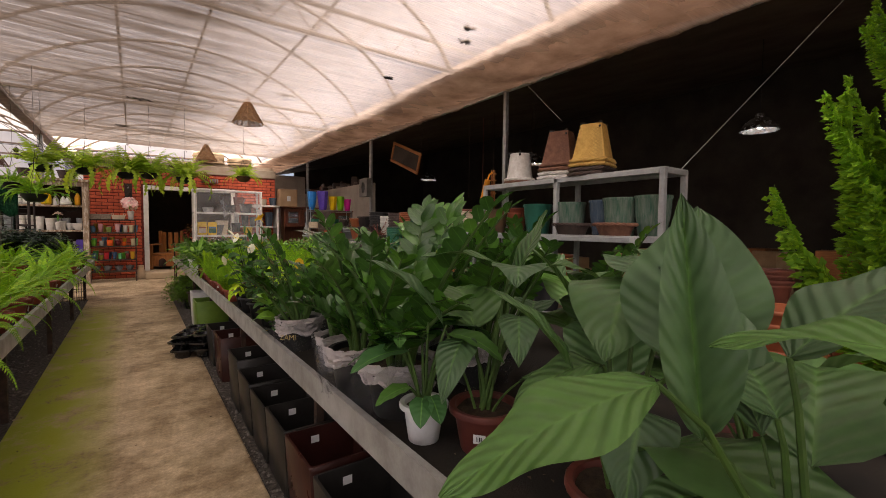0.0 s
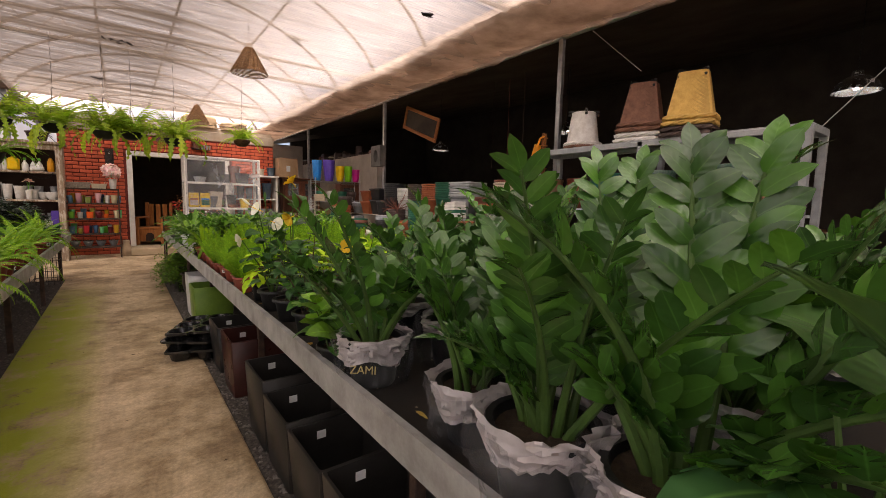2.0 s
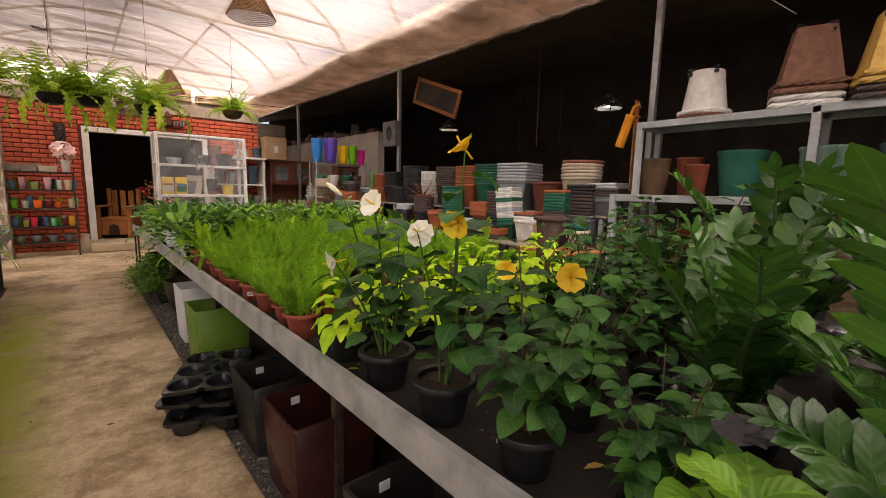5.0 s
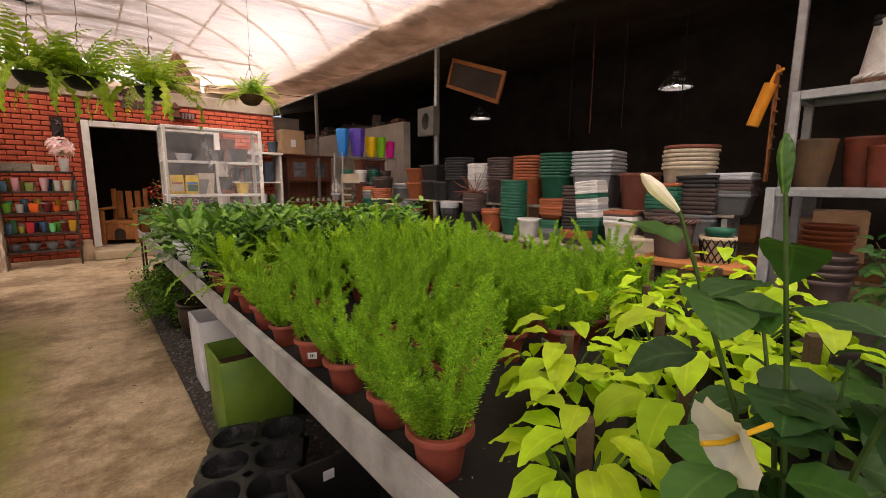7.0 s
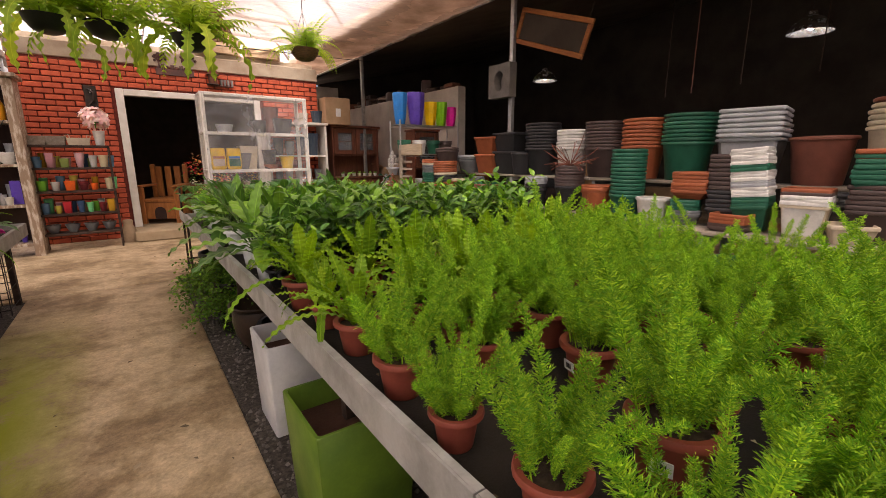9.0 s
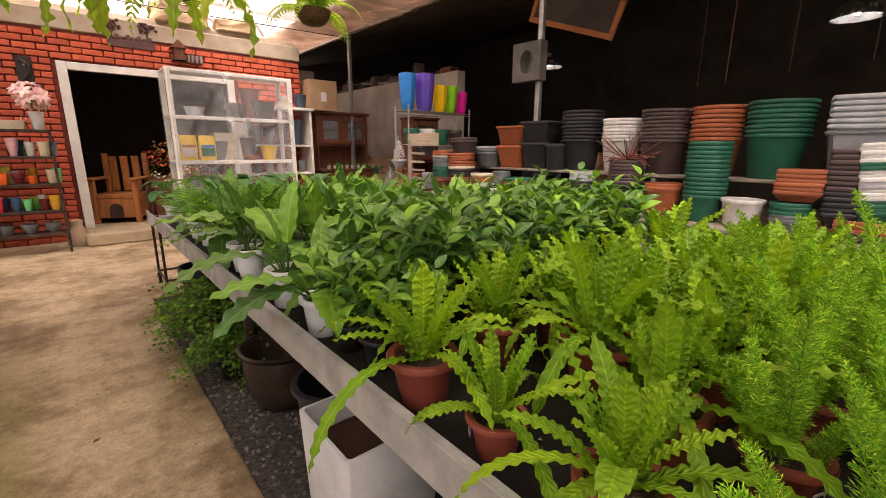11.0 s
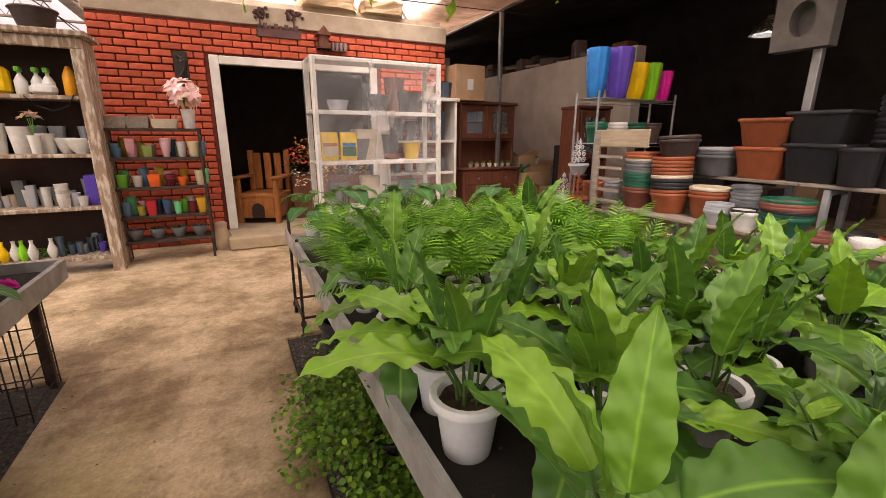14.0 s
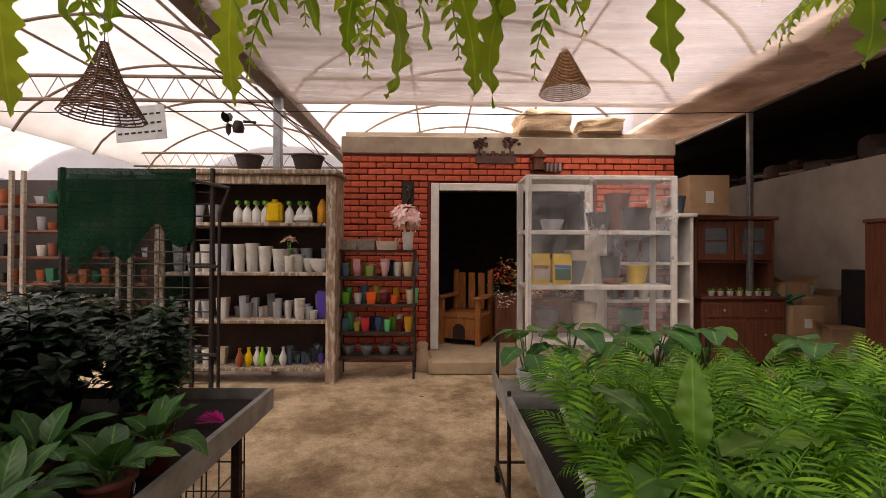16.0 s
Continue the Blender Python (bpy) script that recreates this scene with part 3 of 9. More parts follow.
# ---- plants: materials ----
M_ZZ = leafy("glossy_dark_leaf", (0.034, 0.10, 0.02), (0.09, 0.24, 0.03), 0.27, 5, 0.25, 0.2, 0.16, spec=0.7)
M_PEACE = leafy("ribbed_broad_leaf", (0.062, 0.125, 0.052), (0.10, 0.24, 0.04), 0.42, 9, 2.0, 0.3, 0.20, 0.5, spec=0.45)
M_HIB = leafy("shrub_leaf", (0.028, 0.085, 0.022), (0.07, 0.19, 0.03), 0.4, 6, 0.35, 0.3, 0.28)
M_LIME = leafy("lime_leaf", (0.36, 0.58, 0.018), (0.52, 0.70, 0.03), 0.38, 6, 0.2, 0.2, 0.35)
M_ASPA = leafy("feathery_green", (0.13, 0.34, 0.02), (0.50, 0.70, 0.045), 0.6, 3, 0.0, 0.0, 0.35)
M_NEST = leafy("crisp_fern_leaf", (0.15, 0.30, 0.012), (0.30, 0.48, 0.018), 0.42, 22, 1.1, 0.35, 0.35, 0.15)
M_GARD = leafy("glossy_oval_leaf", (0.045, 0.14, 0.022), (0.23, 0.45, 0.03), 0.34, 6, 0.6, 0.3, 0.24, spec=0.5)
M_PHIL = leafy("lobed_leaf", (0.055, 0.15, 0.026), (0.20, 0.40, 0.03), 0.40, 7, 0.7, 0.35, 0.26, spec=0.45)
M_CROT = leafy("young_broad_leaf", (0.028, 0.085, 0.024), (0.07, 0.19, 0.035), 0.36, 7, 0.6, 0.8, 0.25, spec=0.3)
M_PALM = leafy("palm_leaflet", (0.075, 0.215, 0.022), (0.22, 0.45, 0.025), 0.45, 3, 0.1, 0.3, 0.3)
M_ALOC = leafy("round_veined_leaf", (0.055, 0.155, 0.05), (0.11, 0.26, 0.05), 0.38, 6, 0.7, 0.6, 0.3, 0.3)
M_FERN = leafy("fern_leaf", (0.13, 0.30, 0.02), (0.30, 0.47, 0.03), 0.5, 8, 0.2, 0.3, 0.4)
M_HANG = leafy("hanging_fern_leaf", (0.29, 0.45, 0.05), (0.52, 0.64, 0.09), 0.45, 10, 0.3, 0.4, 0.6)
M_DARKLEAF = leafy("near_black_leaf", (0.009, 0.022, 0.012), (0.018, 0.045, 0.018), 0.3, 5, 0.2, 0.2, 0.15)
M_MAIDEN = leafy("tiny_round_leaf", (0.06, 0.15, 0.015), (0.18, 0.31, 0.025), 0.5, 2, 0.0, 0.0, 0.35)
M_THUJA = leafy("conifer_spray", (0.14, 0.32, 0.02), (0.34, 0.56, 0.03), 0.6, 3, 0.0, 0.0, 0.3)
M_STEMG = surface("green_stem", (0.075, 0.145, 0.03), 0.5, (0.05, 0.10, 0.025), 12, 60, 0.1, trans=0.1)
M_STEMB = surface("woody_stem", (0.13, 0.085, 0.05), 0.8, (0.08, 0.05, 0.03), 20, 90, 0.4)
M_SOIL = surface("potting_soil", (0.035, 0.022, 0.015), 0.95, (0.075, 0.05, 0.032), 40, 150, 0.8)
M_TERRA = surface("terracotta_plastic", (0.27, 0.065, 0.04), 0.5, (0.20, 0.045, 0.03), 8, 90, 0.06)
M_REDPOT = surface("dark_red_pot", (0.13, 0.035, 0.025), 0.5, (0.09, 0.025, 0.02), 8, 90, 0.06)
M_POTBLACK = surface("black_plastic_pot", (0.009, 0.009, 0.009), 0.42, (0.018, 0.018, 0.018), 10, 90, 0.05)
M_POTWHITE = surface("white_plastic_pot", (0.72, 0.73, 0.74), 0.4, (0.60, 0.60, 0.60), 6, 80, 0.04)
M_TAG = surface("white_tag", (0.8, 0.8, 0.8), 0.5, (0.7, 0.7, 0.7), 8, 60, 0.0)
M_INK = surface("black_print", (0.02, 0.02, 0.02), 0.6)
M_WRAP = sheer("clear_wrap", (0.20, 0.20, 0.21), 0.80, 9, (1, 1, 0.6), 1.0, (0.10, 0.10, 0.11), 0.14, 0.05)
M_SLEEVE = surface("sleeve_white", (0.66, 0.62, 0.62), 0.3, (0.50, 0.44, 0.44), 9, 60, 0.05, spec=0.5, trans=0.2)
M_PETALY = leafy("yellow_petal", (0.75, 0.48, 0.03), (0.85, 0.62, 0.06), 0.5, 8, 0.2, 0.0, 0.35)
M_PETALW = leafy("cream_petal", (0.84, 0.82, 0.74), (0.88, 0.87, 0.82), 0.5, 8, 0.2, 0.0, 0.35)
M_PETALP = leafy("pink_petal", (0.78, 0.50, 0.54), (0.90, 0.80, 0.80), 0.5, 8, 0.2, 0.0, 0.3)


# ---- plants: leaves, fronds, pots ----
def frame_of(p, heading, pitch, roll=0.0):
    """A pose at p whose +Y points to heading (degrees from +Y towards +X) and up by pitch."""
    return Matrix.Translation(p) @ Matrix.Rotation(radians(-heading), 4, "Z") @ Matrix.Rotation(radians(pitch), 4, "X") @ Matrix.Rotation(radians(roll), 4, "Y")


OVATE = lambda t: math.sin(math.pi * t ** 0.75) ** 0.85
LANCE = lambda t: math.sin(math.pi * t ** 0.85)
HEART = lambda t: (0.55 + 1.6 * t) if t < 0.28 else math.cos((t - 0.28) / 0.72 * math.pi / 2) ** 0.75
STRAP = lambda t: min(1.0, t * 5 + 0.25) * (1.0 if t < 0.75 else max(0.02, math.cos((t - 0.75) / 0.25 * math.pi / 2)))
ARROW = lambda t: max(0.02, math.sin(math.pi * t ** 0.68)) ** 0.72
OVAL = lambda t: math.sqrt(max(0.0, 1 - (2 * t - 1) ** 2)) * (1.05 - 0.2 * t)


def leaf(b, m, length, width, prof=OVATE, n=6, cols=2, droop=50, fold=18, wave=0.0, waves=3.0, lobes=0.0, nlobe=6.0, side=0.0, ph=0.0):
    """One leaf blade from m's origin along +Y: arched by droop, folded at the rib, its edges waved or lobed."""
    vs, uv, fs = [], [], []
    y = z = x = 0.0
    k = 2 * cols + 1
    tf = math.tan(radians(fold))
    for i in range(n + 1):
        t = i / n
        a = radians(-droop * t)
        if i:
            y += math.cos(a) * length / n
            z += math.sin(a) * length / n
            x += side * length / n * t
        w = width / 2 * max(prof(min(max(t, 0.001), 0.999)), 0.015)
        if lobes:
            w *= 1 - lobes * (0.5 + 0.5 * math.cos(2 * math.pi * nlobe * t + ph))
        for j in range(k):
            u = j / cols - 1
            d = abs(u) * w
            up = d * tf * (1 - 0.35 * abs(u)) + wave * width * abs(u) ** 1.5 * math.sin(2 * math.pi * waves * t + (0 if u < 0 else 1.9) + ph)
            vs.append(m @ Vector((x + u * w, y - math.sin(a) * up, z + math.cos(a) * up)))
            uv.append((j / (k - 1), t))
    for i in range(n):
        for j in range(k - 1):
            fs.append((i * k + j, i * k + j + 1, (i + 1) * k + j + 1, (i + 1) * k + j))
    b.add(vs, fs, uv)


def arc(p, heading, pitch, length, droop, n=8):
    """Points of a stem that starts at p and bends down along its length; also its pitch at each."""
    pts, out = Vector(p), []
    h = radians(heading)
    for i in range(n + 1):
        a = radians(pitch - droop * i / n)
        out.append((pts.copy(), math.degrees(a)))
        pts = pts + Vector((math.sin(h) * math.cos(a), math.cos(h) * math.cos(a), math.sin(a))) * (length / n)
    return out


def round_pot(r, hgt, rim=0.012, n=22, taper=0.74):
    b = MB()
    t = 0.006
    lathe(b, [(r * taper * 0.97, 0), (r * taper, 0.004), (r * (taper + (1 - taper) * 0.82), hgt - 0.16 * hgt), (r + rim * 0.2, hgt - 0.15 * hgt), (r + rim, hgt - 0.13 * hgt), (r + rim, hgt - 0.004), (r + rim - 0.003, hgt),
              (r - t, hgt - 0.002), (r - t - 0.004, hgt - 0.1 * hgt), (r * taper, 0.03)], n, cap0=True, cap1=True)
    return b


def soil_disc(r, z, rng):
    b = MB()
    n, rings = 16, [[(0.0, 0.0, z + 0.006)] * 16]
    for q in (0.35, 0.7, 1.0):
        rings.append([(r * q * math.cos(2 * math.pi * j / n), r * q * math.sin(2 * math.pi * j / n), z + rng.uniform(-0.004, 0.006)) for j in range(n)])
    return loft(b, rings)


def tag_on(parent, r, z, heading):
    b = MB()
    box(b, -0.018, 0.018, -0.002, 0.0, -0.014, 0.014)
    t = part("label", b, M_TAG, parent, "white price label", smooth=False)
    h = radians(heading)
    t.matrix_basis = Matrix.Translation((math.sin(h) * (r + 0.003), math.cos(h) * (r + 0.003), z)) @ Matrix.Rotation(-h, 4, "Z") @ Matrix.Rotation(math.pi, 4, "Z") @ Matrix.Rotation(radians(8), 4, "X")
    c = MB()
    for i, w in enumerate((0.002, 0.001, 0.003, 0.001, 0.002)):
        box(c, -0.008 + i * 0.0035, -0.008 + i * 0.0035 + w, -0.0034, -0.002, -0.006, 0.008)
    part("print", c, M_INK, t, smooth=False)


def potted(name, label, category, r, h, mat, rng, tag=None, square=False):
    ob = thing(name, label, category)
    pot = part("pot", round_pot(r, h), mat, ob)
    part("soil", soil_disc(r - 0.008, h * 0.86, rng), M_SOIL, ob)
    if tag is not None:
        tag_on(pot, r * 0.92, h * 0.5, tag)
    return ob


def wrapped(ob, r, h, rng):
    """Clear glossy film bunched round a pot, with the white printed band of the sleeve folded out at the top."""
    def sleeve(z0, z1, swell, fold, ragged, seed):
        b, n, rings = MB(), 56, []
        for i in range(13):
            t = i / 12
            row = []
            for j in range(n):
                a = 2 * math.pi * j / n
                c = Vector((math.cos(a), math.sin(a), 0))
                k = noise.noise(c * 1.6 + Vector((0, 0, seed + t * 1.2)))
                cr = 1 - abs(noise.noise(c * 3.2 + Vector((seed, 0, t * 2.6)))) * 2
                cr2 = 1 - abs(noise.noise(c * 6.0 + Vector((0, seed, t * 4.5)))) * 2
                q = z0 + (z1 - z0) * t
                rr = r * (0.80 + 0.24 * q / h) + swell + fold * (0.5 * k + 0.6 * cr ** 3 + 0.3 * cr2)
                edge = ragged * noise.noise(c * 1.3 + Vector((seed, seed, 0)))
                row.append((rr * c.x, rr * c.y, max(0.004, q + edge * (1 - t if z0 > 0.05 else t) + 0.010 * k)))
            rings.append(row)
        loft(b, rings)
        return b
    sd = rng.uniform(0, 40)
    part("plastic_film", sleeve(0.01, h * 1.06, 0.026, 0.040, 0.06, sd), M_WRAP, ob, "glossy crumpled clear plastic film")
    part("sleeve_band", sleeve(h * 0.66, h * 1.12, 0.010, 0.030, 0.08, sd + 9), M_SLEEVE, ob, "white band of the plastic sleeve")


def zz_stem(rng, length, droop, lf=0.098):
    b, s = MB(), MB()
    pts = arc((0, 0, 0), 0, 86, length, droop, 12)
    tube(s, [p for p, _ in pts], 0.016, 8, 0.0035)
    n = 11
    for i in range(n):
        t = 0.30 + 0.68 * i / (n - 1)
        a = pts[min(12, int(round(t * 12)))][1]
        q = pts[min(11, int(t * 12))][0].lerp(pts[min(12, int(t * 12) + 1)][0], (t * 12) % 1)
        L = lf * (0.8 + 0.45 * math.sin(math.pi * min(1, t * 0.95))) * rng.uniform(0.9, 1.12)
        for sgn in (-1, 1):
            q = q + (pts[12][0] - pts[11][0]) * (0.22 * sgn)
            m = Matrix.Translation(q) @ Matrix.Rotation(radians(a), 4, "X") @ Matrix.Rotation(radians(-sgn * (66 - 20 * t) + rng.uniform(-8, 8)), 4, "Z") @ Matrix.Rotation(radians(26 + rng.uniform(-14, 22)), 4, "X") @ Matrix.Rotation(radians(sgn * rng.uniform(-25, 15)), 4, "Y")
            leaf(b, m, L, L * rng.uniform(0.44, 0.54), OVAL, 6, 2, rng.uniform(12, 48), rng.uniform(4, 18), 0.03, 1.0)
    p, a = pts[12]
    leaf(b, Matrix.Translation(p) @ Matrix.Rotation(radians(a), 4, "X"), lf, lf * 0.45, OVATE, 5, 1, 20, 14)
    return b, s


rng = random.Random(5)
ZZ_STEMS = []
for L, d in ((0.68, 16), (0.60, 44), (0.76, 26), (0.46, 60), (0.34, 64), (0.66, 54), (0.26, 30), (0.54, 30), (0.40, 20)):
    b, s = zz_stem(rng, L, d)
    ZZ_STEMS.append((b.mesh("stem_leaves", M_ZZ), s.mesh("stem", M_STEMG)))


def zz_plant(rng, scale=1.0, r=0.115, h=0.185, wrap=True):
    ob = potted("zz_plant", "tall glossy dark green zz plant in a plastic-wrapped black pot", "potted plant", r, h, M_POTBLACK, rng, rng.uniform(180, 300))
    if wrap:
        wrapped(ob, r, h, rng)
    k = rng.randint(10, 13)
    for i in range(k):
        lv, st = ZZ_STEMS[i % len(ZZ_STEMS)]
        a = 360 * i / k + rng.uniform(-22, 22)
        d = rng.uniform(0.01, 0.06)
        m = Matrix.Translation((math.sin(radians(a)) * d, math.cos(radians(a)) * d, h * 0.84)) @ Matrix.Rotation(radians(-a), 4, "Z") @ Matrix.Rotation(radians(-rng.uniform(0, 30)), 4, "X") @ Matrix.Rotation(rng.uniform(-0.9, 0.9), 4, "Z") @ Matrix.Scale(scale * rng.uniform(0.86, 1.06), 4)
        o = part("stem", st, None, ob)
        o.matrix_basis = m
        q = part("foliage", lv, None, o, kind="stuff")
    return ob


def big_leaf(L, W, prof, droop, fold, wave, petiole, pitch, mat, smat, n=12, cols=3, **kw):
    """A leaf on its stalk, as meshes that start at the origin and lean towards +Y."""
    s, b = MB(), MB()
    pts = arc((0, 0, 0), 0, pitch, petiole, kw.pop("bend", 20), 6)
    tube(s, [p for p, _ in pts], kw.pop("thick", 0.006), 6, 0.003)
    p, a = pts[-1]
    tip = kw.pop("tip", 0)
    leaf(b, Matrix.Translation(p) @ Matrix.Rotation(radians(a - tip), 4, "X"), L, W, prof, n, cols, droop, fold, wave, **kw)
    return b.mesh("blade", mat), s.mesh("stalk", smat)


def leafed(ob, kinds, rng, count, z0, spread=0.03, scale=(0.85, 1.1), lean=(-4, 10), name="leaf", start=0.0):
    for i in range(count):
        bl, st = kinds[i % len(kinds)]
        a = start + 360 * i * 0.382 + rng.uniform(-20, 20)
        d = rng.uniform(0.0, spread)
        o = part(name, bl, None, ob, kind="stuff" if name in ("shoot", "plume", "frond") else "")
        o.matrix_basis = Matrix.Translation((math.sin(radians(a)) * d, math.cos(radians(a)) * d, z0)) @ Matrix.Rotation(radians(-a), 4, "Z") @ Matrix.Rotation(radians(-rng.uniform(*lean)), 4, "X") @ Matrix.Scale(rng.uniform(*scale), 4)
        if st is not None:
            part("stalk", st, None, o)


rng = random.Random(8)
PEACE = [big_leaf(0.40, 0.27, OVATE, 75, 16, 0.03, 0.26, 82, M_PEACE, M_STEMG, 14, 3, bend=18), big_leaf(0.46, 0.30, OVATE, 95, 10, 0.04, 0.22, 70, M_PEACE, M_STEMG, 14, 3, bend=26, ph=1.0),
         big_leaf(0.38, 0.17, OVATE, 40, 22, 0.03, 0.32, 86, M_PEACE, M_STEMG, 14, 3, bend=12, ph=2.0), big_leaf(0.34, 0.21, OVATE, 95, 14, 0.04, 0.14, 62, M_PEACE, M_STEMG, 14, 3, bend=26)]
PHIL = [big_leaf(L, W, ARROW, d, f, 0.055, pl, pt, M_PHIL, M_STEMG, 36, 3, lobes=lb, nlobe=nl, waves=nl * 0.8, bend=be, ph=d * 0.1, tip=tp)
        for L, W, d, f, pl, pt, lb, nl, be, tp in ((0.31, 0.145, 46, 9, 0.13, 76, 0.10, 6, 18, 20), (0.34, 0.15, 58, 8, 0.12, 58, 0.11, 7, 26, 22), (0.30, 0.11, 18, 24, 0.14, 86, 0.08, 6, 6, 4),
                                                   (0.33, 0.145, 60, 8, 0.10, 46, 0.11, 6, 25, 18), (0.24, 0.06, 25, 36, 0.12, 84, 0.05, 5, 8, 0), (0.34, 0.135, 44, 9, 0.12, 52, 0.10, 7, 22, 26), (0.28, 0.12, 30, 16, 0.12, 68, 0.09, 6, 14, 8))]
ALOC = [big_leaf(0.24, 0.20, HEART, 55, 10, 0.02, 0.26, 84, M_ALOC, M_STEMG, 12, 3, bend=14, tip=60), big_leaf(0.20, 0.17, HEART, 60, 10, 0.02, 0.18, 74, M_ALOC, M_STEMG, 12, 3, bend=22, tip=50), big_leaf(0.18, 0.15, HEART, 50, 14, 0.02, 0.30, 88, M_ALOC, M_STEMG, 12, 3, bend=8, tip=70)]
SMALLALOC = [big_leaf(0.16, 0.10, HEART, 45, 14, 0.02, 0.16, 84, M_ALOC, M_STEMG, 12, 3, bend=16, tip=55), big_leaf(0.17, 0.11, HEART, 50, 12, 0.02, 0.22, 86, M_ALOC, M_STEMG, 12, 3, bend=14, tip=60), big_leaf(0.10, 0.07, HEART, 40, 14, 0.02, 0.07, 60, M_ALOC, M_STEMG, 10, 2, bend=20, tip=40)]
POTHOS = [big_leaf(0.12, 0.062, OVATE, 60, 20, 0.05, 0.09, 72, M_LIME, M_STEMG, 9, 2, bend=20, tip=40), big_leaf(0.125, 0.068, OVATE, 75, 16, 0.05, 0.13, 80, M_LIME, M_STEMG, 9, 2, bend=18, tip=45), big_leaf(0.10, 0.052, OVATE, 40, 24, 0.05, 0.07, 55, M_LIME, M_STEMG, 9, 2, bend=20, tip=20)]
CROTON = [big_leaf(0.17, 0.085, OVATE, 60, 16, 0.03, 0.05, 62, M_CROT, M_STEMG, 9, 2, bend=10), big_leaf(0.14, 0.075, OVATE, 45, 20, 0.03, 0.05, 80, M_CROT, M_STEMG, 9, 2, bend=8), big_leaf(0.18, 0.09, OVATE, 80, 14, 0.03, 0.05, 45, M_CROT, M_STEMG, 9, 2, bend=10)]
NEST = []
for L, W, d, pt in ((0.27, 0.046, 26, 80), (0.29, 0.044, 70, 66), (0.24, 0.048, 12, 87), (0.34, 0.036, 100, 50), (0.26, 0.045, 45, 74), (0.38, 0.034, 115, 46), (0.22, 0.046, 18, 84)):
    b, s = MB(), MB()
    leaf(b, Matrix.Rotation(radians(pt), 4, "X"), L, W, STRAP, 90, 2, d, 10, 0.10, 13.0, lobes=0.10, nlobe=13, ph=d)
    NEST.append((b.mesh("blade", M_NEST), None))


def nest_fern(rng):
    ob = potted("crisp_fern", "lime green crisp-edged fern in a small terracotta coloured pot", "potted plant", 0.075, 0.12, M_TERRA, rng, 200)
    leafed(ob, NEST, rng, 21, 0.10, 0.03, (0.75, 1.1), (-6, 10), "leaf")
    return ob


def frond(L, pinna, npin, droop, pitch, mat, smat, pw=0.22, wav=0.05, taper=0.35, pd=30, segs=4, lob=0.0):
    """A pinnate frond: a rib with pairs of narrow leaflets."""
    b = MB()
    pts = arc((0, 0, 0), 0, pitch, L, droop, 14)
    tube(b, [p for p, _ in pts], 0.0032, 5, 0.0012)
    for i in range(npin):
        t = 0.16 + 0.84 * i / (npin - 1)
        k = min(13, int(t * 14))
        q = pts[k][0].lerp(pts[k + 1][0], t * 14 - k)
        a = pts[k][1]
        ln = pinna * (math.sin(math.pi * (0.12 + 0.88 * t) ** 0.8) * (1 - taper) + taper * (1 - t * 0.6))
        for sg in (-1, 1):
            m = Matrix.Translation(q) @ Matrix.Rotation(radians(a), 4, "X") @ Matrix.Rotation(radians(-sg * (70 - 32 * t)), 4, "Z") @ Matrix.Rotation(radians(8), 4, "X")
            leaf(b, m, ln, ln * pw, LANCE if not lob else STRAP, segs, 1, pd, 12, wav, 2.5, ph=i, lobes=lob, nlobe=5)
    return b.mesh("leaflets", mat), None


PALM = [frond(0.36, 0.145, 13, 60, 82, M_PALM, M_STEMG, 0.125, pd=45), frond(0.40, 0.15, 14, 85, 74, M_PALM, M_STEMG, 0.125, pd=40), frond(0.32, 0.125, 12, 40, 86, M_PALM, M_STEMG, 0.13, pd=50), frond(0.32, 0.125, 12, 95, 60, M_PALM, M_STEMG, 0.13, pd=40)]
BOSTON = [frond(0.42, 0.045, 30, 95, 70, M_FERN, M_STEMG, 0.28, taper=0.5, segs=3), frond(0.36, 0.042, 28, 60, 80, M_FERN, M_STEMG, 0.28, taper=0.5, segs=3), frond(0.44, 0.048, 30, 130, 52, M_FERN, M_STEMG, 0.28, taper=0.5, segs=3)]
def lobed_strap(L, W, droop, pitch, n, lob):
    """A long hanging strap, cut into wavy lobes along both edges."""
    b = MB()
    leaf(b, Matrix.Rotation(radians(pitch), 4, "X"), L, W, STRAP, n * 6, 2, droop, 6, 0.10, n * 0.7, lobes=lob, nlobe=n, side=0.12, ph=L * 20)
    return b.mesh("blade", M_HANG), None


FLUFF = [frond(0.40, 0.085, 13, 70, 72, M_HANG, M_STEMG, 0.32, 0.12, 0.5, 50, 5), frond(0.42, 0.08, 13, 105, 62, M_HANG, M_STEMG, 0.32, 0.12, 0.5, 50, 5), frond(0.36, 0.075, 12, 50, 84, M_HANG, M_STEMG, 0.32, 0.12, 0.5, 50, 5), frond(0.44, 0.08, 14, 125, 50, M_HANG, M_STEMG, 0.32, 0.12, 0.5, 40, 5)]
STAG = FLUFF + [frond(0.44, 0.12, 12, 75, 74, M_HANG, M_STEMG, 0.30, 0.13, 0.5, 60, 6), lobed_strap(0.48, 0.066, 150, 40, 11, 0.5)] + FLUFF[:3] + [lobed_strap(0.42, 0.06, 165, 52, 10, 0.55)]


